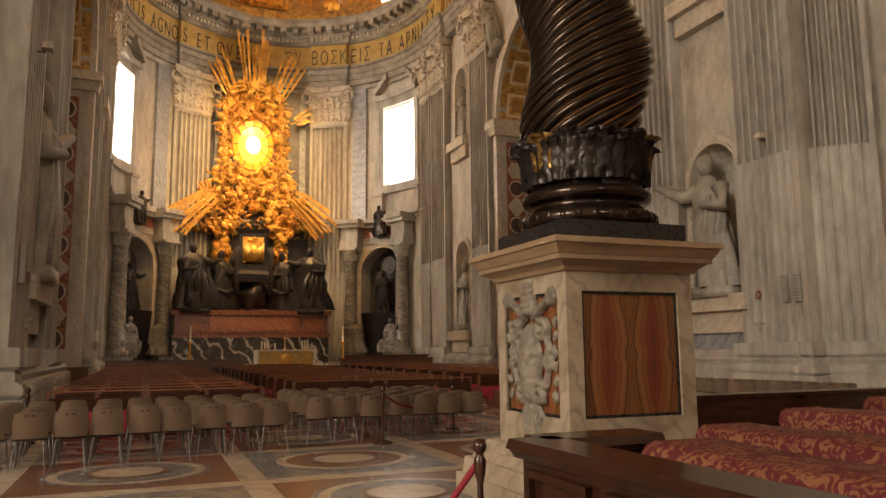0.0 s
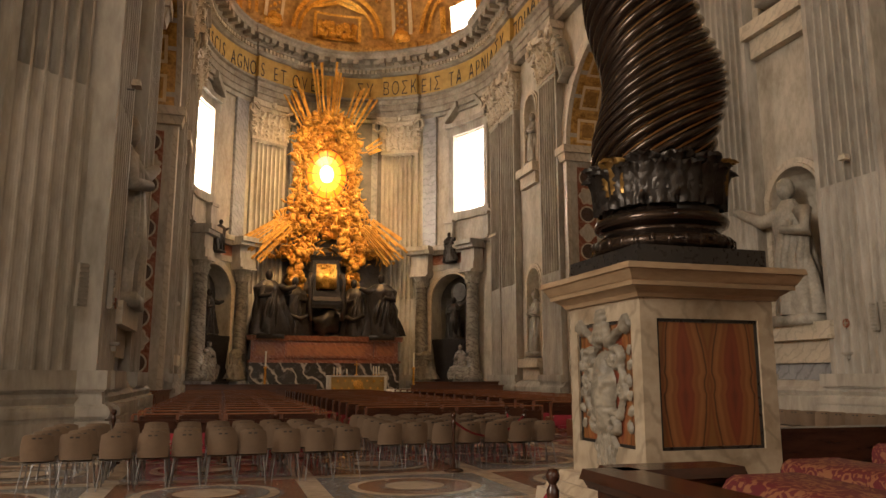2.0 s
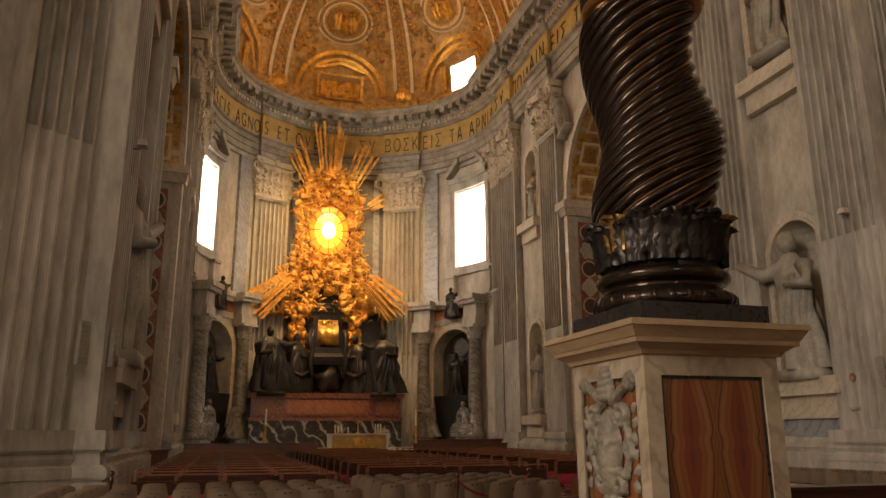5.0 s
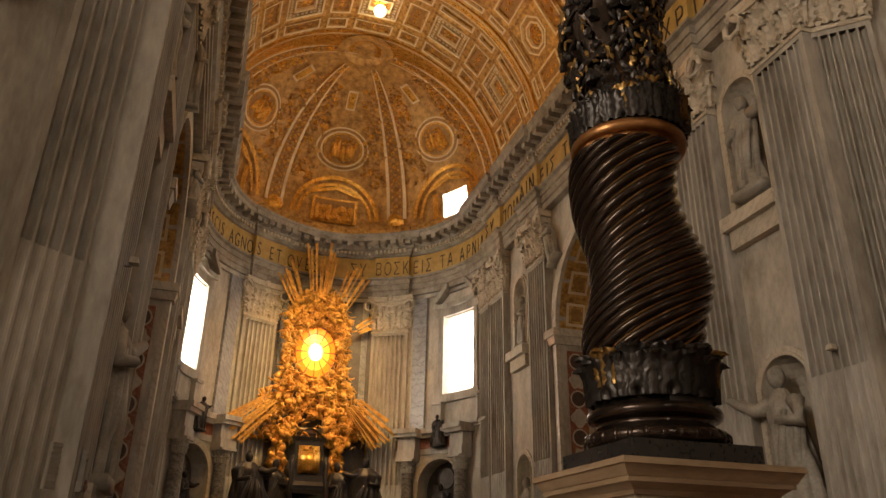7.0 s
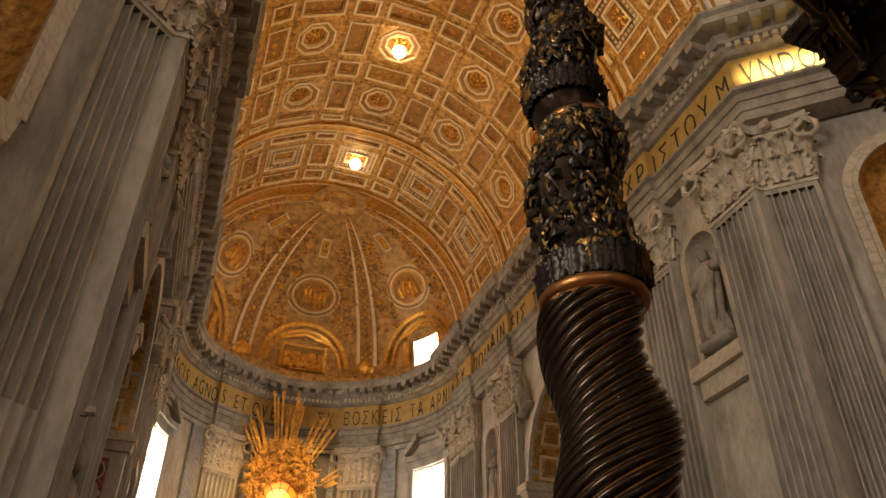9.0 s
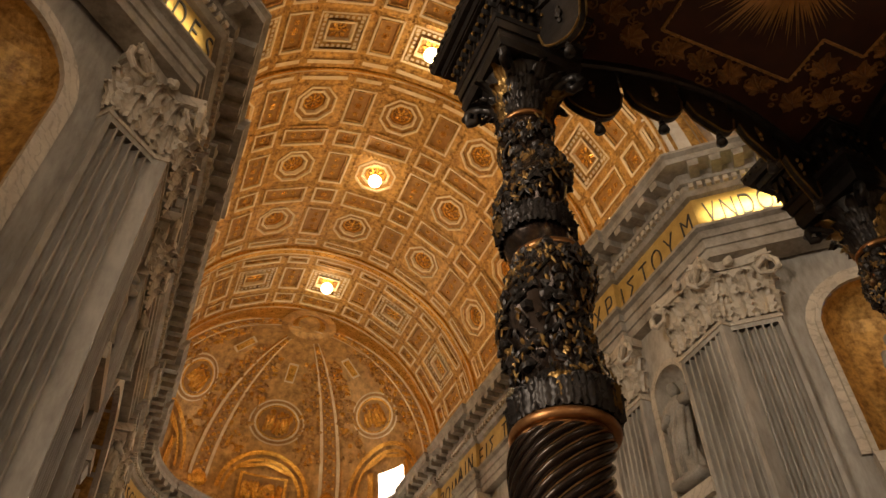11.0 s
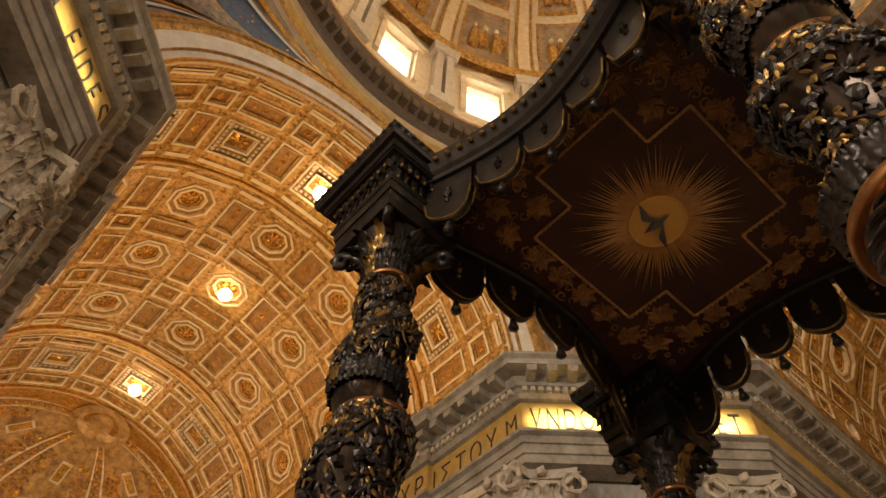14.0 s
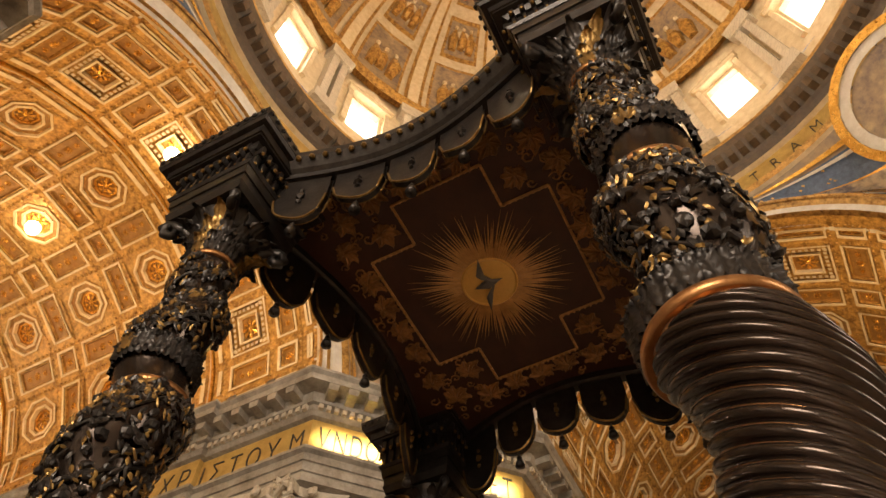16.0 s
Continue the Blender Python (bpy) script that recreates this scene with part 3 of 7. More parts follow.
# entablature all round
ent = thing("entablature", pose(0, 0, 0), "stone entablature with a gold mosaic frieze", "cornice", kind="structure")
PROFILE = [(1.1, 25.55), (0.0, 25.6), (0.0, 26.1), (-0.1, 26.12), (-0.1, 26.65), (-0.2, 26.67), (-0.2, 27.1), (-0.42, 27.2), (-0.42, 27.38), (0.05, 27.42),
           (0.05, 29.55), (-0.2, 29.6), (-0.35, 29.75), (-0.42, 29.8), (-0.42, 30.12), (-0.62, 30.15), (-0.7, 30.35), (-0.75, 30.68), (-1.62, 30.7), (-1.66, 31.05), (-1.85, 31.2), (-1.85, 31.36), (1.4, 31.42)]
e = sweep(Mesh(), PLAN, PROFILE, kfun=lambda q: 1 if q == 9 else 0)
e.ob("cornice", [CORN, FRIEZE], ent)


def along(path, out, gap):
    """Points at even steps on the plan path moved outwards, each with its heading in degrees."""
    for (x0, y0), (x1, y1) in zip(path, path[1:]):
        d = Vector((x1 - x0, y1 - y0))
        n = max(1, round(d.length / gap))
        h = math.degrees(math.atan2(d.y, d.x))
        for i in range(n):
            t = (i + 0.5) / n
            yield x0 + d.x * t + d.y / d.length * out, y0 + d.y * t - d.x / d.length * out, h


modi, dent = Mesh(), Mesh()
for x, y, h in along(PLAN, -1.1, 1.05):
    modi.box(-0.24, -0.45, 30.3, 0.24, 0.45, 30.72, 0, pose(x, y, 0, 0, 0, h), top=0.04)
for x, y, h in along(PLAN, -0.5, 0.42):
    dent.box(-0.12, -0.12, 29.8, 0.12, 0.12, 30.1, 0, pose(x, y, 0, 0, 0, h))
tagged(modi.ob("modillions", CORN, ent), kind="stuff")
tagged(dent.ob("dentils", PALE, ent), kind="stuff")

# attic above the cornice and the springing of the vault
a = sweep(Mesh(), PLAN[2:-2], [(0.35, 31.4), (0.35, 31.9), (0.2, 31.95), (0.2, 33.0), (1.3, 33.25)])
tagged(a.ob("attic", GILT), "gilded attic band above the cornice", "wall", kind="structure")


def wide_of(ch, size):
    return size * (0.55 if ch == " " else 0.40 if ch in "IΙ" else 0.92 if ch in "MWΜ" else 0.74)


def letters(text, place, size, parent, room=0.0):
    """Capital letters one by one; place(advance) gives the pose of a letter's foot. room: metres that the line fills."""
    adv = 0.0
    sq = room / sum(wide_of(c, size) for c in text) if room else 1.0
    for ch in text:
        if ch == " ":
            adv += wide_of(ch, size) * sq
            continue
        c = bpy.data.curves.new("letter", "FONT")
        c.body, c.size, c.extrude, c.align_x = ch, size, 0.02, "CENTER"
        c.offset = -0.022
        c.materials.append(INK)
        wide = wide_of(ch, size) * sq
        o = new("letter", c)
        o.parent = parent
        o.matrix_basis = place(adv + wide / 2) @ Matrix.Diagonal((0.86 * min(sq, 1.1), 1.3, 1, 1))
        adv += wide


insc = thing("inscription", pose(0, 0, 0), "dark capital letters on the gold frieze", "inscription", kind="structure")
LZ, LS = 27.72, 2.2
dd = Vector((BF[0] - AF[0], BF[1] - AF[1]))
hd = math.degrees(math.atan2(dd.y, dd.x))
dd.normalize()
nrm = Vector((-dd.y, dd.x))


def on_diag(side, start):
    def f(adv):
        p = Vector(AF) + dd * (start + adv) - nrm * 0.0
        if side > 0:
            return pose(p.x - 0.03 * 0.66, p.y - 0.03 * 0.75, LZ, 90, 0, hd)
        q = Vector(AF) + dd * (start - adv)
        return pose(-(q.x - 0.02), q.y - 0.025, LZ, 90, 0, -hd)
    return f


letters("M", lambda a: pose(FX + 0.02, 15.9 - a, LZ, 90, 0, -90), LS * 0.64, insc)
letters("VNDO REFVLGET", on_diag(1, 0.3), LS * 0.72, insc, 10.8)
letters("VNA FIDES", on_diag(-1, 6.8), LS * 0.74, insc, 7.0)
letters("ΣΥ ΠΟΙΜΑΙΝΕΙΣ ΤΑ ΠΡΟΒΑΤΙΑ ΧΡΙΣΤΟΥ", lambda a: pose(FX + 0.02 - jog_y(51.0 - a * 0.98), 51.0 - a * 0.98, LZ, 90, 0, -90), LS * 0.64, insc, 35.6)


def on_apse(start):
    def f(adv):
        t = radians(start + math.degrees(adv / (FX + 0.03)))
        r = FX + 0.02 - jog_a(90 - math.degrees(t))
        return pose(r * math.sin(t), YB + r * math.cos(t), LZ, 90, 0, -math.degrees(t))
    return f


letters("ΣΥ ΒΟΣΚΕΙΣ ΤΑ ΑΡΝΙΑ", on_apse(9), LS * 0.66, insc, 16.0)
letters("PASCIS AGNOS ET OVES", on_apse(-80), LS * 0.66, insc, 15.5)

# slanting pier faces
for s, side in ((1, "north"), (-1, "south")):
    m = Mesh()

    def pl(u, d, z):
        p = Vector(AF) + dd * u + nrm * (1.3 + d)
        return (s * p.x, p.y, z)
    ln = (Vector(BF) - Vector(AF)).length
    wall_surface(m, pl, -0.44, ln + 0.9, 0, 14.5, [(ln / 2, 4.2, 2.6, 9.0, True, 1.8)])
    wall_surface(m, pl, -0.44, ln + 0.9, 14.5, 31.4, [(ln / 2, 4.6, 15.6, 21.3, True, 1.6)], kin=1)
    ring_frame(m, pl, ln / 2, 4.6, 15.6, 21.3, 0.6, 0.2, 2)
    ring_frame(m, pl, ln / 2, 4.2, 2.6, 9.0, 0.5, 0.2, 2)
    m.box(-2.5, -0.5, 14.4, 2.5, 0.2, 15.4, 2, Matrix.Translation((s * (AF[0] + dd.x * ln / 2 + nrm.x * 1.25), AF[1] + dd.y * ln / 2 + nrm.y * 1.25, 0)) @ pose(0, 0, 0, 0, 0, hd * s), top=0.1)
    tagged(m.ob("pier_" + side, [STONE, GILT, PALE]), "massive stone crossing pier with an upper loggia niche", "pier", kind="structure")
    t = Mesh()
    t.box(min(s * 20.4, s * 48), 7.3, 0, max(s * 20.4, s * 48), 8.3, 31.4)
    tagged(t.ob("wall_transept_" + side, STONE2), "pale stone wall of the transept", "wall", kind="structure")

# ---- vaults and dome ----
VR, VZ = 12.4, 33.1


def coffered(place, rows, cols):
    """A gilded coffered vault as one mesh. place(angle in degrees, along, depth) gives points; depth goes up out of the room.
    rows: (start, end, big, kind) along the axis; cols the same in degrees."""
    m = Mesh()

    def rect(a0, a1, y0, y1, d, k, n=1):
        for i in range(n):
            b0, b1 = a0 + (a1 - a0) * i / n, a0 + (a1 - a0) * (i + 1) / n
            m.add([place(b0, y0, d), place(b1, y0, d), place(b1, y1, d), place(b0, y1, d)], [(0, 1, 2, 3)], k)

    def border(a0, a1, y0, y1, t, d0, d1, k):
        """a raised border: t is its width in metres"""
        ta = math.degrees(t / VR)
        o = [(a0, y0), (a1, y0), (a1, y1), (a0, y1)]
        n = [(a0 + ta, y0 + t), (a1 - ta, y0 + t), (a1 - ta, y1 - t), (a0 + ta, y1 - t)]
        v = [place(a, y, d0) for a, y in o] + [place(a, y, d0) for a, y in n] + [place(a, y, d1) for a, y in n]
        f = [(i, (i + 1) % 4, 4 + (i + 1) % 4, 4 + i) for i in range(4)] + [(4 + i, 4 + (i + 1) % 4, 8 + (i + 1) % 4, 8 + i) for i in range(4)]
        m.add(v, f, k)
        return a0 + ta, a1 - ta, y0 + t, y1 - t

    def ringed(a0, a1, y0, y1, b0, b1, c0, c1, n):
        """The flat ground of a cell, left open over its coffer."""
        if not n:
            v = [(a0, y0), (a1, y0), (a1, y1), (a0, y1), (b0, c0), (b1, c0), (b1, c1), (b0, c1)]
            m.add([place(a, y, 0) for a, y in v], [(i, (i + 1) % 4, 4 + (i + 1) % 4, 4 + i) for i in range(4)], 0)
            return
        ac, yc, ha, hy = (a0 + a1) / 2, (y0 + y1) / 2, (a1 - a0) / 2, (y1 - y0) / 2
        r = min((b1 - b0) * VR * math.pi / 360, (c1 - c0) / 2) * 1.04
        o, q = [], []
        for i in range(8):
            t = radians(22.5 + 45 * i)
            x, y = math.cos(t), math.sin(t)
            e = 1 / max(abs(x), abs(y))
            o.append((ac + ha * x * e, yc + hy * y * e))
            q.append((ac + math.degrees(r * x / VR), yc + r * y))
        corner = [(ac + ha, yc + hy), (ac - ha, yc + hy), (ac - ha, yc - hy), (ac + ha, yc - hy)]
        m.add([place(a, y, 0) for a, y in o + q + corner], [(i, (i + 1) % 8, 8 + (i + 1) % 8, 8 + i) for i in range(8)] + [(0, 16, 1), (2, 17, 3), (4, 18, 5), (6, 19, 7)], 0)

    def octagon(ac, yc, r, d0, d1, k, n=8, turn=22.5, inner=0.8, floor=0.0):
        """A raised eight-sided border that steps down to d1; floor is the inner edge of the flat ring at d1, 0 for a closed ground."""
        pts = [(ac + math.degrees(r * math.cos(radians(turn + 360 * i / n)) / VR), yc + r * math.sin(radians(turn + 360 * i / n))) for i in range(n)]
        inn = [(ac + (a - ac) * inner, yc + (y - yc) * inner) for a, y in pts]
        v = [place(a, y, d0) for a, y in pts] + [place(a, y, d0 - 0.03) for a, y in inn] + [place(a, y, d1) for a, y in inn]
        m.add(v, [(i, (i + 1) % n, n + (i + 1) % n, n + i) for i in range(n)] + [(n + i, n + (i + 1) % n, 2 * n + (i + 1) % n, 2 * n + i) for i in range(n)], k)
        if floor:
            q = [(ac + (a - ac) * floor / r, yc + (y - yc) * floor / r) for a, y in pts]
            m.add([place(a, y, d1) for a, y in inn + q], [(i, (i + 1) % n, n + (i + 1) % n, n + i) for i in range(n)], 1)
        else:
            m.add([place(a, y, d1) for a, y in inn], [tuple(range(n))], 1)

    def rosette(ac, yc, r, d):
        for q in range(8):
            t = q * math.tau / 8
            m.add([place(ac + math.degrees(rr * math.cos(t + o) / VR), yc + rr * math.sin(t + o), d - h) for rr, o, h in ((r * 0.25, 0, 0.1), (r * 0.7, -0.3, 0.12), (r, 0, 0.02), (r * 0.7, 0.3, 0.12))], [(0, 1, 2, 3)], 2)
        n = 10
        v = [place(ac, yc, d - 0.24)] + [place(ac + math.degrees(r * 0.34 * math.cos(i * math.tau / n) / VR), yc + r * 0.34 * math.sin(i * math.tau / n), d - 0.05) for i in range(n)]
        m.add(v, [(0, 1 + i, 1 + (i + 1) % n) for i in range(n)], 2)

    def bead_row(a0, a1, y0, y1, gap):
        ln = max((a1 - a0) * VR * math.pi / 180, y1 - y0)
        n = max(2, int(ln / gap))
        for i in range(n):
            t = (i + 0.5) / n
            a, y = a0 + (a1 - a0) * t, y0 + (y1 - y0) * t
            s, sa = gap * 0.28, math.degrees(gap * 0.28 / VR)
            m.add([place(a - sa, y - s, -0.06), place(a + sa, y - s, -0.06), place(a + sa, y + s, -0.06), place(a - sa, y + s, -0.06), place(a, y, -0.13)], [(0, 1, 4), (1, 2, 4), (2, 3, 4), (3, 0, 4)], 0)

    for y0, y1, ybig, square in rows:
        for a0, a1, abig in cols:
            g, ga = 0.30, math.degrees(0.30 / VR)
            b0, b1, c0, c1 = a0 + ga, a1 - ga, y0 + g, y1 - g
            ringed(a0, a1, y0, y1, b0, b1, c0, c1, 0 if square or not (ybig and abig) else 8)
            if ybig and abig:
                ac, yc = (a0 + a1) / 2, (y0 + y1) / 2
                if square:
                    i = border(b0, b1, c0, c1, 0.14, -0.07, 0.02, 3)
                    for e0, e1, f0, f1 in ((i[0], i[1], i[2] + 0.25, i[2] + 0.25), (i[0], i[1], i[3] - 0.25, i[3] - 0.25), (i[0] + 1.2, i[0] + 1.2, i[2], i[3]), (i[1] - 1.2, i[1] - 1.2, i[2], i[3])):
                        n = 8
                        for q in range(n):
                            t = (q + 0.5) / n
                            aa, yy = e0 + (e1 - e0) * t, f0 + (f1 - f0) * t
                            m.add([place(aa + u * 0.5, yy + v * 0.1, -0.06) for u, v in ((-1, -1), (1, -1), (1, 1), (-1, 1))], [(0, 1, 2, 3)], 3)
                    border(i[0] + 2.5, i[1] - 2.5, i[2] + 0.55, i[3] - 0.55, 0.14, -0.08, 0.3, 3)
                    rect(i[0] + 3.2, i[1] - 3.2, i[2] + 0.7, i[3] - 0.7, 0.26, 1)
                    rosette(ac, yc, 0.72, 0.24)
                else:
                    r = min((b1 - b0) * VR * math.pi / 360, (c1 - c0) / 2)
                    octagon(ac, yc, r * 1.04, -0.07, 0.10, 3, inner=0.90, floor=r * 0.72)
                    octagon(ac, yc, r * 0.72, 0.06, 0.34, 3, inner=0.84, floor=r * 0.5)
                    for q in range(16):
                        t0, t1, rr = (q + 0.2) * math.tau / 16, (q + 0.8) * math.tau / 16, r * 0.8
                        m.add([place(ac + math.degrees(e * math.cos(t) / VR), yc + e * math.sin(t), 0.07) for e, t in ((rr, t0), (rr, t1), (rr + 0.10, t1), (rr + 0.10, t0))], [(0, 1, 2, 3)], 0)
                    octagon(ac, yc, r * 0.50, 0.30, 0.40, 2, inner=0.82)
                    rosette(ac, yc, r * 0.38, 0.36)
            else:
                i = border(b0, b1, c0, c1, 0.17 if not (ybig or abig) else 0.15, -0.08, 0.0, 3)
                i = border(i[0] + 0.4, i[1] - 0.4, i[2] + 0.09, i[3] - 0.09, 0.07, -0.03, 0.17, 0)
                rect(*i[:2], *i[2:], 0.155, 1)
                ac, yc = (i[0] + i[1]) / 2, (i[2] + i[3]) / 2
                if ybig or abig:
                    lng = (i[3] - i[2]) > (i[1] - i[0]) * VR * math.pi / 180
                    for q in (-1, 0, 1):
                        rosette(ac + (0 if lng else q * (i[1] - i[0]) * 0.28), yc + (q * (i[3] - i[2]) * 0.28 if lng else 0), 0.22 if q else 0.30, 0.14)
                else:
                    rosette(ac, yc, 0.3, 0.13)
            bead_row(a0, a1, y0 + 0.12, y0 + 0.12, 0.36)
            bead_row(a0 + 0.6, a0 + 0.6, y0, y1, 0.36)
    return m


COLS = []
for q in range(-3, 4):
    c = q * 29.6
    COLS.append((c - 9.2, c + 9.2, True))
    if q < 3:
        COLS.append((c + 9.2, c + 20.4, False))
COLS = [(max(a, -89), min(b, 89), g) for a, b, g in COLS]
ROWS = []
for yc, half, sq in ((20.4, 1.75, True), (26.2, 1.85, False), (32.0, 1.85, False), (37.9, 1.85, False), (45.2, 1.75, True)):
    ROWS.append((yc - half, yc + half, True, sq))
for y0, y1 in ((15.55, 16.55), (16.6, 18.65), (22.15, 23.05), (23.45, 24.35), (28.05, 30.15), (33.85, 36.05), (39.75, 41.0), (42.0, 43.45), (46.95, 48.9)):
    ROWS.append((y0, y1, False, False))


def west_place(a, y, d):
    t = radians(a)
    return ((VR + d) * math.sin(t), y, VZ + (VR + d) * math.cos(t))


v = coffered(west_place, ROWS, COLS)
for y0, y1 in ((15.15, 15.5), (23.05, 23.45), (41.0, 42.0), (48.9, 52.0)):      # plain ribs across the vault
    for d, yy0, yy1, k in ((-0.22, y0 + 0.06, y1 - 0.06, 2), (-0.26, y0 + 0.14, y0 + 0.26, 3), (-0.26, y1 - 0.26, y1 - 0.14, 3)):
        v.grid(lambda u, w: west_place(-90 + 180 * u, yy0 + (yy1 - yy0) * w, d), 40, 1, k)
    v.grid(lambda u, w: west_place(-90 + 180 * u, y0 + 0.06, -0.22 * w), 40, 1, 2)
    v.grid(lambda u, w: west_place(-90 + 180 * u, y1 - 0.06, -0.22 * w), 40, 1, 2)
v.grid(lambda u, w: west_place(-90 + 180 * u, 15 + 36 * w, 0.5), 40, 2, 0)
VM = [GILT, GILT_DARK, GOLD_M, STUCCO]
tagged(v.ob("ceiling_west", VM), "gilded coffered barrel vault with rosettes", "ceiling", kind="structure")


def north_place(a, x, d):
    t = radians(a)
    return (x, YC + (VR + d) * math.sin(t), VZ + (VR + d) * math.cos(t))


TROWS = [(22.2, 23.65, False, False)]
for q in range(4):
    x = 25.5 + q * 5.9
    TROWS += [(x - 1.85, x + 1.85, True, q == 0), (x + 1.85, x + 4.05, False, False)]
tv = coffered(north_place, TROWS, COLS)
tv.grid(lambda u, w: north_place(-90 + 180 * u, 21.5 + 28 * w, 0.5), 40, 2, 0)
tv.grid(lambda u, w: north_place(-90 + 180 * u, 21.5 + 0.7 * w, -0.05), 40, 1, 0)
tagged(tv.ob("ceiling_transept", VM), "gilded coffered barrel vault of the transept", "ceiling", kind="structure")

# half dome of the apse
GROUND = mat("dull_gilt_scrollwork", (0.62, 0.36, 0.11), (0.25, 0.13, 0.035), 0.45, 0.3, scale=1.6, fine=5, bump=0.8, lo=0.52, hi=0.88)
SR = VR


def semi(a, b, d=0.0):
    """a: degrees round from the axis, b: degrees up."""
    ca, cb = radians(a), radians(b)
    return ((SR + d) * math.sin(ca) * math.cos(cb), 51.2 + (SR + d) * math.cos(ca) * math.cos(cb), VZ + (SR + d) * math.sin(cb))


h = Mesh()
for i in range(60):                       # shell, with the two upper windows left open
    for j in range(30):
        a0, a1, b0, b1 = -90 + i * 3, -87 + i * 3, j * 3, j * 3 + 3
        if 54 <= abs((a0 + a1) / 2) <= 69 and b0 < 12:
            continue
        h.add([semi(a0, b0), semi(a1, b0), semi(a1, b1), semi(a0, b1)], [(0, 1, 2, 3)], 0)
for a in (-90, -30, 30, 90):              # ribs narrowing towards the crown
    for w, d, k in ((4.8, -0.22, 3), (3.2, -0.26, 1)):
        h.grid(lambda u, t: semi(a + (u - 0.5) * 2 * w * (1 + 0.2 * t), 4 + 74 * t, d), 2, 24, k)
    for q in range(22):
        b = 7 + q * 3.2
        h.ball(semi(a, b, -0.28), (0.24, 0.2, 0.24), 6, 2 if q % 2 else 0, rough=0.5, seed=q)
        for e in (-1, 1):
            h.ball(semi(a + e * 2.0, b + 1.6, -0.26), (0.15, 0.12, 0.15), 6, 2, rough=0.5, seed=q)
    for e in (-1, 1):
        h.grid(lambda u, t: semi(a + e * 4.6 * (1 + 0.2 * t), 4 + 74 * t, -0.22 * u), 1, 24, 2)
for a in (-60, 0, 60):                    # round reliefs, gable panels and arches in each field
    for r, d, k in ((12.6, -0.10, 3), (11.8, -0.16, 1), (10.4, -0.22, 3), (9.5, -0.26, 2), (8.6, -0.31, 1)):
        h.add([semi(a + r * math.cos(q * math.tau / 28) / math.cos(radians(37)), 37 + r * 0.82 * math.sin(q * math.tau / 28), d) for q in range(28)], [tuple(range(28))], k)
    rnd = random.Random(a)
    for q in range(5):
        x, y = (q - 2) * 2.6 + rnd.uniform(-0.6, 0.6), rnd.uniform(-2.5, 0.5)
        p0, p1, p2 = semi(a + x, 33.5 + y, -0.4), semi(a + x + rnd.uniform(-1, 1), 37 + y, -0.5), semi(a + x + rnd.uniform(-0.6, 0.6), 40 + y, -0.42)
        h.tube([p0, p1, p2], [0.32, 0.28, 0.16], 7, 2)
        h.ball(semi(a + x, 41.5 + y, -0.45), 0.2, 7, 2)
        h.tube([p1, semi(a + x + rnd.choice((-3, 3)), 38.5 + y, -0.5)], [0.16, 0.09], 6, 2)
    for q in range(14):
        t, rr = rnd.random() * math.tau, math.sqrt(rnd.random()) * 7.2
        h.ball(semi(a + rr * math.cos(t) * 1.2, 37 + rr * 0.8 * math.sin(t), -0.3), (0.28, 0.28, 0.4), 6, 2, rough=0.5, seed=q)
    for q in range(240):
        b = rnd.uniform(20, 66)
        aa = a + rnd.choice((-1, 1)) * rnd.uniform(12.5, 25)
        h.ball(semi(aa, b, -0.04), (rnd.uniform(0.12, 0.4), 0.2, rnd.uniform(0.12, 0.4)), 6, 2 if q % 3 == 0 else 0, rough=0.8, seed=q)
    for q in range(36):
        t0, t1 = math.pi * q / 36, math.pi * (q + 1) / 36
        for r0, r1, d in ((19.5, 21.5, -0.4), (16.5, 18.0, -0.25)):
            h.add([semi(a + r * math.cos(t), 3 + r * math.sin(t) * 0.98, d) for r, t in ((r0, t0), (r1, t0), (r1, t1), (r0, t1))], [(0, 1, 2, 3)], 2)
    h.add([semi(a + u, b, -0.3) for u, b in ((-4, 56), (4, 56), (5.5, 66), (-5.5, 66))], [(0, 1, 2, 3)], 3)
    h.add([semi(a + u, b, -0.33) for u, b in ((-3, 57), (3, 57), (4.2, 65), (-4.2, 65))], [(0, 1, 2, 3)], 2)
for u0, u1, b0, b1, d, k in ((-11, 11, 1, 13, -0.3, 2), (-9.6, 9.6, 2, 12, -0.34, 1)):
    h.grid(lambda u, t: semi(u0 + (u1 - u0) * u, b0 + (b1 - b0) * t, d), 6, 3, k)
rnd = random.Random(5)
for q in range(70):
    h.ball(semi(rnd.uniform(-8.5, 8.5), rnd.uniform(2.5, 8), -0.4), (0.22, 0.2, 0.45), 6, 2, rough=0.5, seed=q)
h.grid(lambda u, t: semi(360 * u, 78 + 12 * t, -0.26 - 0.12 * math.sin(t * 9)), 24, 4, 0)
for a in (-60, 60):                       # blind frames and gables beside the openings
    for u0, u1 in ((-11, -8), (10, 13)):
        h.grid(lambda u, t: semi(a + u0 + (u1 - u0) * u, 1 + 12 * t, -0.25), 2, 3, 2)
for a in (-90, -30, 30, 90):
    for r in (0.9, 0.6, 0.35):
        h.ball(semi(a, 3.2, -0.25 - 0.3 * (0.9 - r)), (r, r * 0.5, r), 12, 2 if r > 0.5 else 0, rough=0.3, seed=a)
for a in (-60, 0, 60):                    # shallow gables over the panels
    for e in (-1, 1):
        h.grid(lambda u, t: semi(a + e * 13 * (1 - u), 13.5 + 4 * u + 1.6 * t, -0.45), 6, 1, 2)
tagged(h.ob("ceiling_apse", [GROUND, GILT_DARK, GOLD_M, STUCCO]), "gilded half dome with ribs and round reliefs", "ceiling", kind="structure")

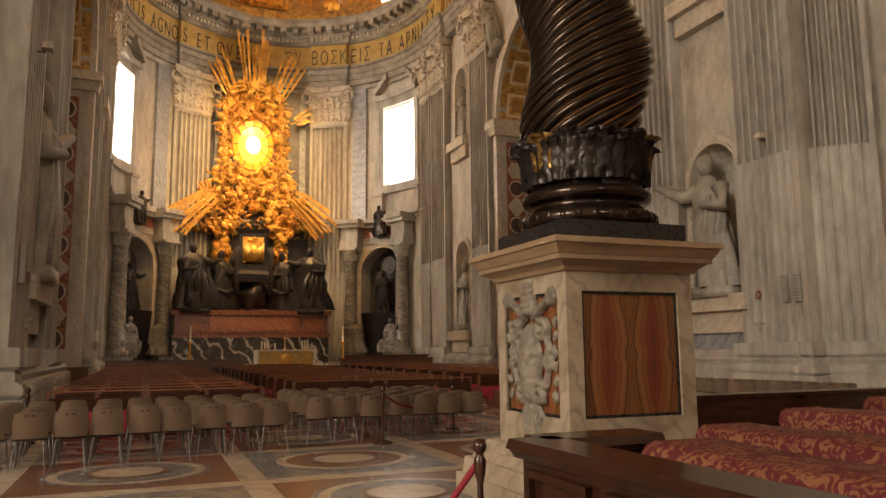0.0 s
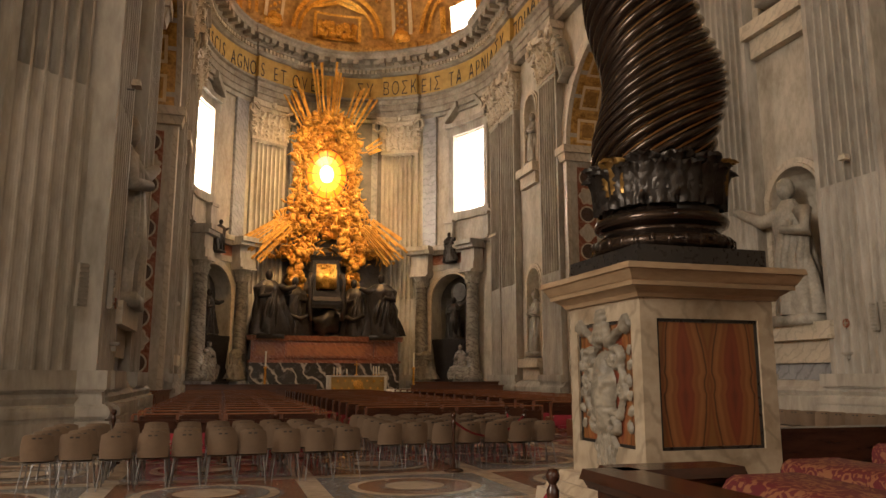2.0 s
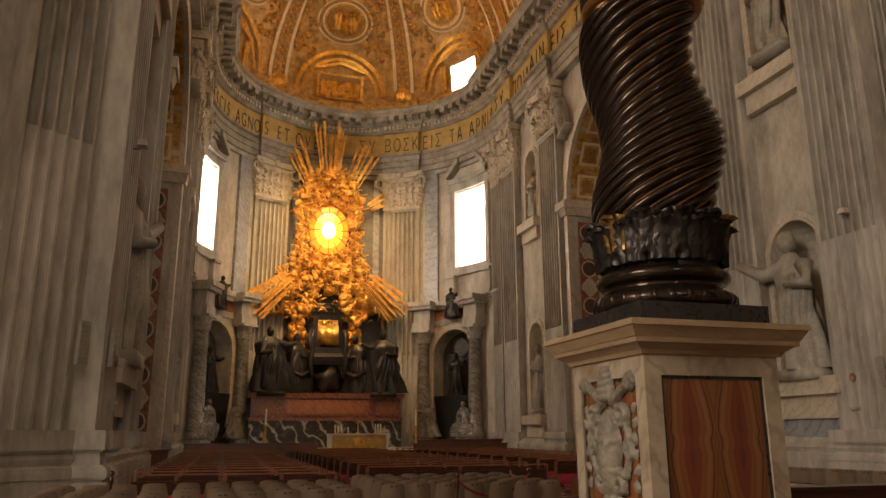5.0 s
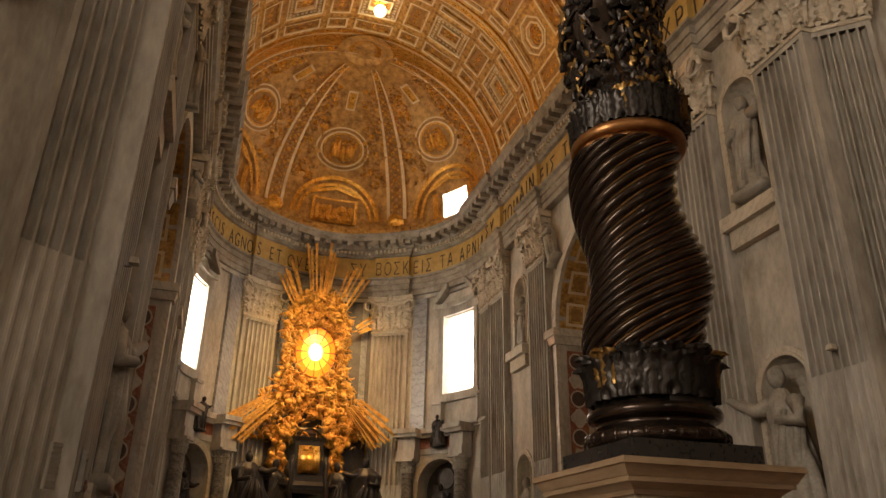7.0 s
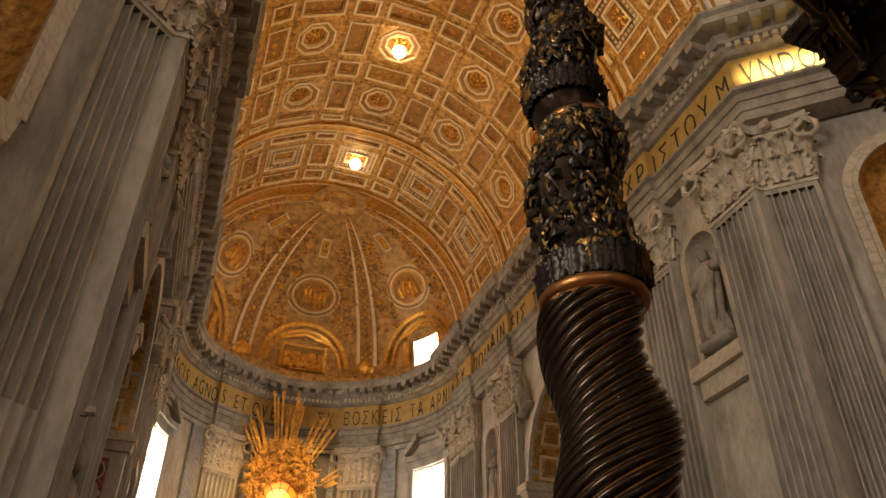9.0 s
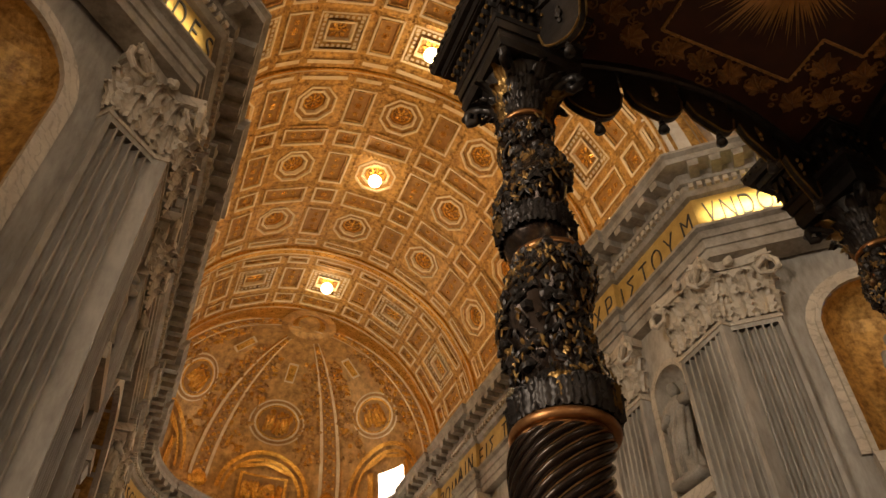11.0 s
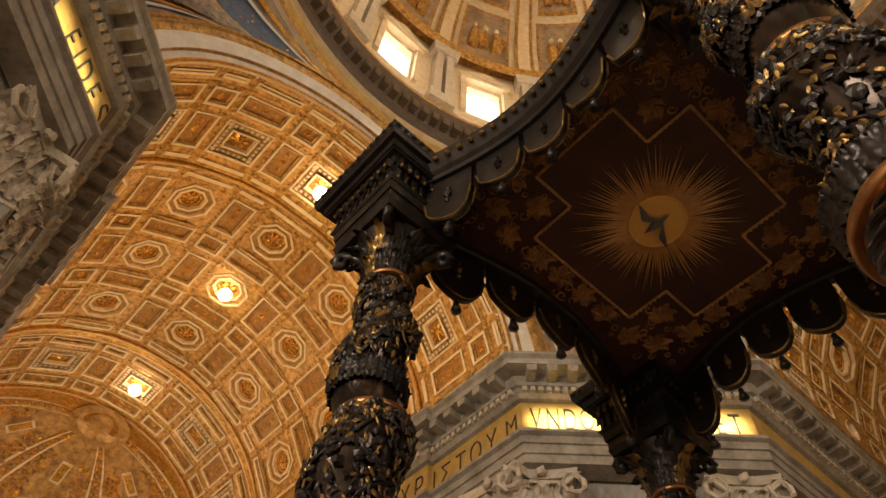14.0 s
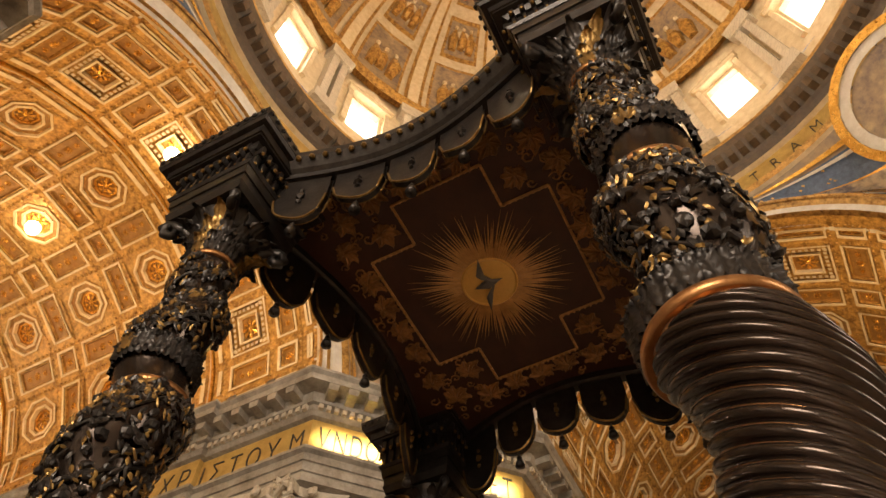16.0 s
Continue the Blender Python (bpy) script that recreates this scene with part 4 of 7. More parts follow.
# dome: arches, pendentives, drum and shell
DR, DZ = 21.3, 49.2
p = Mesh()
for axis in range(4):
    turn = pose(0, YC, 0, 0, 0, 90 * axis)
    reach = 22.6

    def arch(u, w):
        t = math.pi * u
        r = VR + 2.0 * w
        return (-r * math.cos(t), reach - 1.0 * w, VZ + r * math.sin(t))
    for w0, w1, k, d in ((0.0, 0.28, 0, -0.12), (0.3, 0.55, 0, 0.0), (0.57, 0.8, 0, 0.1), (0.8, 1.15, 1, 0.12)):
        p.grid(lambda u, w: Vector(arch(u, w0 + (w1 - w0) * w)) + Vector((0, d, 0)), 40, 1, k, m=turn)
        p.grid(lambda u, w: Vector(arch(u, w0)) + Vector((0, d + 0.3 * w, 0)), 40, 1, k, m=turn)

    def pend(u, w):
        """between the arch's edge and the drum's ring, over half the arch's width either way"""
        t = math.pi * u
        a = Vector((-(VR + 2.0) * math.cos(t), reach - 0.95, VZ + (VR + 2.0) * math.sin(t)))
        q = radians(135 - 90 * u)
        b = Vector((22.8 * math.cos(q), 22.8 * math.sin(q), DZ))
        c = a.lerp(b, w)
        return c + Vector((c.x, c.y, 0)).normalized() * 1.6 * math.sin(math.pi * w) * abs(math.cos(t))
    for w0, w1, k in ((0, 0.16, 4), (0.16, 0.84, 2), (0.84, 1, 4)):
        p.grid(lambda u, w: pend(u, w0 + (w1 - w0) * w), 48, 4, k, m=turn)
    p.add([(-14.6, 21.5, 31.4), (-21.5, 14.6, 31.4), (-21.5, 15.5, 49.1), (-15.5, 21.5, 49.1)], [(0, 1, 2, 3)], 4, turn)
    for w0, w1, k in ((0.05, 0.09, 3), (0.17, 0.20, 0), (0.22, 0.25, 3), (0.78, 0.81, 0), (0.86, 0.9, 3)):
        p.grid(lambda u, w: Vector(pend(u, w0 + (w1 - w0) * w)) * 0.992 + Vector((0, 0, 0.3)), 48, 1, k, m=turn)
    for u0, u1, w0, w1, lift, k in ((0.0, 0.30, 0.27, 0.75, 0.994, 3), (0.70, 1.0, 0.27, 0.75, 0.994, 3), (0.0, 0.285, 0.30, 0.72, 0.990, 5), (0.715, 1.0, 0.30, 0.72, 0.990, 5)):
        p.grid(lambda u, w: Vector(pend(u0 + (u1 - u0) * u, w0 + (w1 - w0) * w * (0.35 + 0.65 * (1 - u if u0 < 0.5 else u)))) * lift + Vector((0, 0, 0.25)), 16, 4, k, m=turn)
    rs = random.Random(axis)
    for q in range(260):                  # gilt stars on the blue bands
        u, w = rs.random(), rs.choice((rs.uniform(0.2, 0.28), rs.uniform(0.2, 0.8)))
        c = Vector(pend(u, w)) * 0.994 + Vector((0, 0, 0.2))
        du, dw = (Vector(pend(u + 0.004, w)) - Vector(pend(u, w))).normalized() * 0.13, (Vector(pend(u, w + 0.02)) - Vector(pend(u, w))).normalized() * 0.13
        p.add([c + du, c + (du + dw) * 0.3, c + dw, c + (dw - du) * 0.3, c - du, c - (du + dw) * 0.3, c - dw, c + (du - dw) * 0.3], [tuple(range(8))], 3, turn)
    for e in (1,):                        # ring of a round mosaic on each pendentive
        cen = Vector((e * 13.9, 15.2, 42.5))
        inw = Vector((-e * 0.6, -0.66, -0.35)).normalized()
        ux = inw.cross(Vector((0, 0, 1))).normalized()
        uy = ux.cross(inw)
        for r0, r1, h0, k in ((3.9, 4.5, 0.35, 3), (3.2, 3.9, 0.2, 0), (0, 3.2, 0.05, 4)):
            p.grid(lambda u, w: cen + inw * (h0 + 0.6) + (ux * math.cos(u * math.tau) + uy * math.sin(u * math.tau)) * (r0 + (r1 - r0) * w), 32, 1, k, True, m=turn)
tagged(p.ob("pendentives", [WHITE, GILT, BLUE, GOLD_M, PAINT, FIGURED]), "blue and gold mosaic pendentives between pale arches", "ceiling", kind="structure")

DRUM = [(23.1, 49.0), (22.6, 49.2), (22.45, 49.7), (22.7, 49.8), (22.7, 51.6), (22.3, 51.7), (22.1, 52.2), (21.9, 52.4), (21.2, 53.6), (21.0, 54.2), (21.0, 54.6), (21.9, 54.8), (21.9, 57.2)]
dr = Mesh()
for q, (a, b) in enumerate(zip(DRUM, DRUM[1:])):
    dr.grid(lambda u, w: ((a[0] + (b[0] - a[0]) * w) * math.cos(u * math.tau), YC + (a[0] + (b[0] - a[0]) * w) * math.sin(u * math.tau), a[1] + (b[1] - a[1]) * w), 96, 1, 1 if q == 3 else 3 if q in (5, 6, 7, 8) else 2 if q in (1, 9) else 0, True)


def drum_place(u, d, z):
    t = radians(u)
    return ((DR + 0.6 + d) * math.sin(t), YC + (DR + 0.6 + d) * math.cos(t), z)


wall_surface(dr, drum_place, 11.25, 371.25, 57.2, 73.0, [(22.5 + 22.5 * q, 7.8, 58.6, 64.5, False, 0) for q in range(16)], step=5, depth=2.0)
tagged(dr.ob("drum", [CREAM, FRIEZE, GILT, BRACKET]), "round drum with tall windows and a gold inscribed frieze", "wall", kind="structure")
dd2 = Mesh()
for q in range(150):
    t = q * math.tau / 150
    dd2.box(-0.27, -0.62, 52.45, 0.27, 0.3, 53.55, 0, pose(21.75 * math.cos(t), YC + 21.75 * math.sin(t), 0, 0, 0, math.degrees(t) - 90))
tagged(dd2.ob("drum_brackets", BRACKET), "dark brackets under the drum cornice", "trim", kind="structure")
pil = Mesh()
pil.box(-0.8, -1.0, 57.2, -0.1, 0.2, 66.5).box(0.25, -1.0, 57.2, 0.95, 0.2, 66.5).box(-1.2, -1.2, 66.5, 1.3, 0.3, 68.2, top=0.1).box(-1.1, -1.1, 55.6, 1.2, 0.2, 57.2)
first = pil.ob("drum_pilaster", PALE, m=pose((DR + 0.6) * math.sin(radians(11.25)), YC + (DR + 0.6) * math.cos(radians(11.25)), 0, 0, 0, -11.25))
tagged(first, "paired pale marble pilasters between drum windows", "pilaster", "drum pilasters", "structure")
for q in range(1, 16):
    t = radians(11.25 + 22.5 * q)
    tagged(same(first, "drum_pilaster", None, pose((DR + 0.6) * math.sin(t), YC + (DR + 0.6) * math.cos(t), 0, 0, 0, -11.25 - 22.5 * q)), "paired pale marble pilasters between drum windows", "pilaster", "drum pilasters", "structure")
ped = Mesh()
ped.box(-2.3, -0.7, 65.0, 2.3, 0.2, 65.6)
ped.add([(-2.5, -0.8, 65.6), (2.5, -0.8, 65.6), (0, -0.8, 67.2), (-2.5, 0.2, 65.6), (2.5, 0.2, 65.6), (0, 0.2, 67.2)], [(0, 1, 2), (0, 2, 5, 3), (1, 4, 5, 2), (0, 3, 4, 1)])
ped.box(-2.2, -0.5, 58.2, -1.75, 0.2, 65).box(1.75, -0.5, 58.2, 2.2, 0.2, 65)
for q in range(16):
    t = radians(22.5 * q)
    tagged(ped.ob("drum_window_frame", CREAM, m=pose((DR + 0.6) * math.sin(t), YC + (DR + 0.6) * math.cos(t), 0, 0, 0, -math.degrees(t))) if q == 0 else same(bpy.data.objects["drum_window_frame"], "drum_window_frame", None, pose((DR + 0.6) * math.sin(t), YC + (DR + 0.6) * math.cos(t), 0, 0, 0, -math.degrees(t))), "pale stone window frame with a gable", "window frame", "drum windows", "structure")
sh = Mesh()


def shell(u, b, d=0.0):
    t, c = radians(u), radians(b)
    return ((DR + 0.6 + d) * math.cos(c) * math.sin(t), YC + (DR + 0.6 + d) * math.cos(c) * math.cos(t), 71.0 + (DR + 4 + d) * math.sin(c))


sh.grid(lambda u, w: shell(360 * u, 88 * w), 64, 20, 0, True)
for r0, r1, z0, z1, k in ((DR - 0.4, DR - 0.8, 68.2, 69.4, 1), (DR - 0.8, DR + 0.6, 69.4, 69.5, 1), (DR + 0.1, DR + 0.1, 69.5, 71, 0)):
    sh.grid(lambda u, w: ((r0 + (r1 - r0) * w) * math.sin(u * math.tau), YC + (r0 + (r1 - r0) * w) * math.cos(u * math.tau), z0 + (z1 - z0) * w), 64, 1, k, True)
for q in range(16):
    a = 11.25 + 22.5 * q
    for w, d, k in ((2.6, -0.35, 1), (1.6, -0.45, 2)):
        sh.grid(lambda u, t: shell(a + (u - 0.5) * 2 * w, 1 + 80 * t, d), 1, 14, k)
    c = a + 11.25
    for w, b0, b1, k in ((7.2, 4, 26, 1), (6.4, 5, 25, 3), (6.4, 29, 44, 1), (5.4, 30.5, 42.5, 3), (6.0, 48, 60, 1), (5.0, 49, 59, 3)):
        sh.grid(lambda u, t: shell(c + (u - 0.5) * 2 * w, b0 + (b1 - b0) * t, -0.1 if k == 1 else -0.16), 2, 3, k)
    sh.add([shell(c + 3.4 * math.cos(e * math.tau / 20), 36.5 + 3.4 * math.sin(e * math.tau / 20), -0.24) for e in range(20)], [tuple(range(20))], 2)
rnd = random.Random(8)
for q in range(16):                       # standing gilt shapes in the fields of the dome
    c = 22.5 * q
    for b, r in ((8, 1.0), (32, 0.8), (50, 0.7)):
        for e in (-1, 0, 1):
            u = c + e * 3.4 + rnd.uniform(-0.5, 0.5)
            sh.tube([shell(u, b + (0 if e else 1), -0.3), shell(u + rnd.uniform(-0.8, 0.8), b + 5 * r, -0.5), shell(u, b + 9 * r, -0.35)], [0.5 * r, 0.75 * r, 0.25 * r], 7, 1)
            sh.ball(shell(u, b + 10.2 * r, -0.4), 0.32 * r, 7, 2)
tagged(sh.ob("dome", [CREAM, GILT, STUCCO, PAINT]), "great dome with gilt ribs and mosaic fields", "ceiling", kind="structure")
for y in (20.4, 32.0, 45.2):
    lm = thing("vault_lamp", pose(0, y, 44.9), "round glowing lamp hanging from the vault", "lamp", "vault lamps")
    g = Mesh()
    g.ball((0, 0, 0), 0.5, 16)
    g.ob("globe", LAMP, lm, True)
    g = Mesh()
    g.tube([(0, 0, 0.3), (0, 0, 0.95)], 0.03, 6)
    g.lathe([(0.05, 0.5), (0.22, 0.36), (0.38, 0.18), (0.36, 0.16), (0.2, 0.33)], 16)
    g.ob("holder", GOLD_M, lm)
letters("HANC PETRAM AEDIFICABO ECCLESIAM", lambda adv: pose(22.66 * math.sin(radians(74.8 + adv * 4.22)), YC + 22.66 * math.cos(radians(74.8 + adv * 4.22)), 49.98, 90, 0, -(74.8 + adv * 4.22)), 1.35, insc)

gl = Mesh()
gl.box(-1.78, 0.55, 58.5, 1.78, 0.6, 64.6)
for q in range(16):
    t = radians(22.5 * q)
    fr = [o for o in bpy.data.objects if o.name.startswith("drum_window_frame")][q]
    if q == 0:
        g0 = gl.ob("pane", PANE, fr)
    else:
        g0 = same(g0, "pane", fr, Matrix())
    g0.visible_shadow = False
for s in (-1, 1):
    gl = Mesh()
    gl.grid(lambda u, w: semi(s * 61.5 - 9 + 18 * u, -0.5 + 13 * w, 0.12), 4, 4)
    up = thing("window_upper_" + ("north" if s > 0 else "south"), pose(0, 0, 0), "bright upper window in the half dome", "window", kind="structure")
    gl.ob("pane", PANE, up).visible_shadow = False
    gb = Mesh()
    for q in range(1, 5):
        gb.tube([semi(s * (54 + 3 * q), b, 0.02) for b in (0, 4, 8, 12)], 0.03, 5)
    for b in (4, 8):
        gb.tube([semi(s * (54 + 3 * q), b, 0.02) for q in range(6)], 0.03, 5)
    gb.ob("glazing_bars", STEEL, up)

# plain unseen closing of nave and transepts behind the camera, added against the sky
cl = Mesh()
for s in (-1, 1):
    cl.box(s * 14 - 0.5, -75, 0, s * 14 + 0.5, -28, 34)
    cl.box(min(s * 14, s * 48), -22, 0, max(s * 14, s * 48), -21, 34)
    cl.box(s * 48 - 0.5, -22, 0, s * 48 + 0.5, 8, 46)
    cl.add([(s * 14, -28, 0), (s * 21, -21, 0), (s * 21, -21, 34), (s * 14, -28, 34)], [(0, 1, 2, 3)])
cl.box(-15, -76, 0, 15, -75, 46)
tagged(cl.ob("wall_rear", STONE2), "unseen plain stone walls added to close nave and transepts", "wall", kind="structure")
ce = Mesh()
ce.grid(lambda u, w: (-(VR + 1.5) * math.cos(math.pi * u), -75 + 46.5 * w, VZ + (VR + 1) * math.sin(math.pi * u)), 24, 1)
ce.grid(lambda u, w: (-48 + 26.5 * w, YC - (VR + 2) * math.cos(math.pi * u), VZ + (VR + 1) * math.sin(math.pi * u)), 24, 1)
tagged(ce.ob("ceiling_rear", GILT), "unseen plain gilded vaults added to close nave and transept", "ceiling", kind="structure")

# ---- floor ----
FLOOR = mat("polished_floor_marble", (0.56, 0.46, 0.35), (0.38, 0.29, 0.20), 0.2, scale=0.8, fine=6, bump=0.01, veins=0.3)
FLOOR_R = mat("rust_floor_marble", (0.26, 0.13, 0.075), (0.16, 0.075, 0.045), 0.22, scale=1.2, fine=7, bump=0.01, veins=0.4)
FLOOR_G = mat("grey_floor_marble", (0.24, 0.23, 0.22), (0.15, 0.145, 0.14), 0.22, scale=1.2, fine=7, bump=0.01, veins=0.4)
fl = Mesh()
fl.box(-50, -76, -0.3, 50, 66, 0)
floor = tagged(fl.ob("floor", FLOOR), "polished marble floor with inlaid circles and bands", "floor", kind="structure")


def inlay(name, pts, z, material):
    q = Mesh()
    q.add([(x, y, z) for x, y in pts], [tuple(range(len(pts)))])
    return q.ob(name, material, floor)


def round_inlay(cx, cy, rx, ry, material):
    for r, z, mm in ((1.0, 0.004, FLOOR_G), (0.93, 0.008, FLOOR), (0.80, 0.012, material), (0.5, 0.016, FLOOR_R if material is FLOOR_G else FLOOR_G), (0.42, 0.020, FLOOR)):
        inlay("floor_disc", [(cx + rx * r * math.cos(t * math.tau / 40), cy + ry * r * math.sin(t * math.tau / 40)) for t in range(40)], z, mm)


for ix in range(-2, 6):
    for iy in range(-2, 11):
        cx, cy = -9.1 + ix * 3.0, 4.8 + iy * 2.9
        k = (ix + iy) % 2
        inlay("floor_panel", [(cx - 1.33, cy - 1.28), (cx + 1.33, cy - 1.28), (cx + 1.33, cy + 1.28), (cx - 1.33, cy + 1.28)], 0.002, FLOOR_R if k else FLOOR_G)
        if iy < 6:
            round_inlay(cx, cy, 1.08, 1.0, FLOOR_G if k else FLOOR_R)

# ---- pilasters ----
def pilaster_meshes(w, z0, z1, d=0.55):
    """Shaft, base and capital of a fluted Corinthian pilaster, standing on z = 0 with its face towards -y."""
    sh = Mesh()
    n = 7
    edge, g = w * 0.06, (w - w * 0.12) / n
    for za, zb, deep in ((z0, z0 + (z1 - z0) * 0.33, 0.06), (z0 + (z1 - z0) * 0.33, z1 - 0.25, 0.30), (z1 - 0.25, z1, 0.0)):
        prof = [(-w / 2, 0.3), (-w / 2, -d)]
        for i in range(n):
            c = -w / 2 + edge + g * (i + 0.5)
            r = g * 0.41
            prof += [(c - r, -d)] + [(c - r * math.cos(math.pi * q / 6), -d + deep * math.sin(math.pi * q / 6)) for q in range(1, 6)] + [(c + r, -d)]
        prof += [(w / 2, -d), (w / 2, 0.3)]
        k = len(prof)
        sh.add([(x, y, za) for x, y in prof] + [(x, y, zb) for x, y in prof], [(i, i + 1, k + i + 1, k + i) for i in range(k - 1)])
    ba = Mesh()
    for e, a, b in ((0.42, 0.0, 0.78), (0.31, 0.78, 0.84), (0.37, 0.84, 0.90), (0.405, 0.90, 1.0), (0.405, 1.0, 1.10), (0.37, 1.10, 1.17), (0.30, 1.17, 1.22), (0.21, 1.22, 1.42), (0.19, 1.42, 1.56), (0.25, 1.56, 1.62), (0.29, 1.62, 1.76), (0.25, 1.76, 1.83), (0.15, 1.83, 1.93), (0.08, 1.93, z0)):
        ba.box(-w / 2 - e, -d - e, a * 0.82, w / 2 + e, 0.3, b * 0.82 if b < z0 else z0, top=-0.012)
    ca = Mesh()
    hc = 25.6 - z1
    ca.box(-w / 2, -d, z1, w / 2, 0.3, z1 + hc * 0.85, top=0.18)
    ca.box(-w / 2 - 0.06, -d - 0.06, z1 - 0.02, w / 2 + 0.06, 0.3, z1 + 0.16)
    for row, (zz, hh, cnt) in enumerate(((0.06, 0.40, 3), (0.30, 0.46, 2))):
        for i in range(cnt):
            x = (i - (cnt - 1) / 2) * w / 3
            ca.leaf((x, -d - 0.02 - 0.06 * row, z1 + hc * zz), w / 3.0, hc * hh, 0.5 + 0.2 * row)
    for e in (-1, 1):
        for row, (zz, hh) in enumerate(((0.1, 0.36), (0.30, 0.42))):
            ca.leaf((e * (w / 2 + 0.02), -d + 0.2, z1 + hc * zz), w / 4, hc * hh, 0.5, 90 * e)
        sp = [(e * (w * 0.12 + 0.45 * w * t), -d - 0.15 - 0.35 * t, z1 + hc * (0.60 + 0.26 * t)) for t in (0, 0.3, 0.6, 0.85, 1)]
        c = Vector(sp[-1]) + Vector((0, 0, -hc * 0.13))
        sp += [tuple(c + Vector((e * math.cos(q), -0.05, math.sin(q))) * hc * 0.13 * (1 - q / 9)) for q in (1.2, 0.4, -0.5, -1.4, -2.3, -3.2, -4.2, -5.2)]
        ca.tube(sp, [0.10, 0.13, 0.15, 0.16, 0.16] + [0.16, 0.15, 0.14, 0.13, 0.11, 0.09, 0.07, 0.05], 6)
    ca.ball((0, -d - 0.45, z1 + hc * 0.93), (0.28, 0.18, 0.28), 8, rough=0.5)
    ab = []
    for i in range(9):
        t = i / 8
        x = (t - 0.5) * (w + 0.7)
        ab.append((x, -d - 0.5 + 0.28 * math.sin(math.pi * t)))
    k = len(ab)
    ca.add([(x, y, z1 + hc * 0.86) for x, y in ab] + [(x * 1.03, y - 0.06, z1 + hc) for x, y in ab], [(i, i + 1, k + i + 1, k + i) for i in range(k - 1)])
    ca.add([(x, y, z1 + hc * 0.86) for x, y in ab] + [(-(w + 0.7) / 2, 0.2, z1 + hc * 0.86), ((w + 0.7) / 2, 0.2, z1 + hc * 0.86)], [tuple(range(k)) + (k + 1, k)])
    for e in (-1, 1):
        x = e * (w + 0.7) / 2
        ca.add([(x, -d - 0.5, z1 + hc * 0.86), (x, 0.2, z1 + hc * 0.86), (x, 0.2, z1 + hc), (x * 1.03, -d - 0.56, z1 + hc)], [(0, 1, 2, 3)])
    return sh, ba, ca


def pilaster(w, places, label):
    sh, ba, ca = pilaster_meshes(w, 1.75, 22.1)
    first = None
    for m in places:
        if first is None:
            first = thing("pilaster", m, label, "pilaster", "giant pilasters", "structure")
            sh.ob("shaft", STONE, first)
            ba.ob("base", STONE, first)
            ca.ob("capital", PALE, first)
        else:
            copy_thing(first, m)


B0 = FX + 0.55
north = [(-90, 1), (90, -1)]
pilaster(3.0, [pose(s * B0, y, 0, 0, 0, h) for h, s in north for y in (16.6, 22.9, 41.5, 49.2)], "fluted grey stone pilaster with a leafy capital")
pilaster(2.3, [pose(s * (B0 - 0.0), 52.0, 0, 0, 0, h - s * 2) for h, s in north], "narrow fluted stone pilaster beside the apse")
pilaster(3.5, [pose((B0 + 0.05) * math.sin(radians(a)), YB + (B0 + 0.05) * math.cos(radians(a)), 0, 0, 0, -a) for a in (-30, 30)], "fluted pilaster flanking the golden glory")
LN = (Vector(BF) - Vector(AF)).length
pilaster(2.7, [pose(s * (AF[0] + dd.x * u + nrm.x * 1.3), AF[1] + dd.y * u + nrm.y * 1.3, 0, 0, 0, hd * s) for s in (1, -1) for u in (0.72, LN - 1.45)], "fluted grey stone pilaster on the crossing pier")

# continuous plinth and base mouldings of the walls
bm_ = sweep(Mesh(), [(BF[0] + nrm.x * 0.75, BF[1] + nrm.y * 0.75), (FX, 15.5), (FX, 26.2)], [(-0.36, 0), (-0.36, 0.95), (-0.2, 1.0), (-0.26, 1.15), (-0.12, 1.3), (0.0, 1.5), (0.6, 1.6)])
tagged(bm_.ob("plinth_north", STONE), "stepped stone plinth of the north pier", "plinth", kind="structure")
bm_ = sweep(Mesh(), [(-FX, 26.2), (-FX, 15.5), (-BF[0] - nrm.x * 0.75, BF[1] + nrm.y * 0.75)], [(-0.36, 0), (-0.36, 0.95), (-0.2, 1.0), (-0.26, 1.15), (-0.12, 1.3), (0.0, 1.5), (0.6, 1.6)])
tagged(bm_.ob("plinth_south", STONE), "stepped stone plinth of the south pier", "plinth", kind="structure")
for s in (-1, 1):
    p = sweep(Mesh(), [(s * FX, 39.5), (s * FX, YB + 1)][::s], [(-0.3, 0), (-0.3, 0.95), (0.0, 1.3), (0.6, 1.5)])
    tagged(p.ob("plinth_" + ("arm_north" if s > 0 else "arm_south"), STONE), "stone plinth along the choir wall", "plinth", kind="structure")


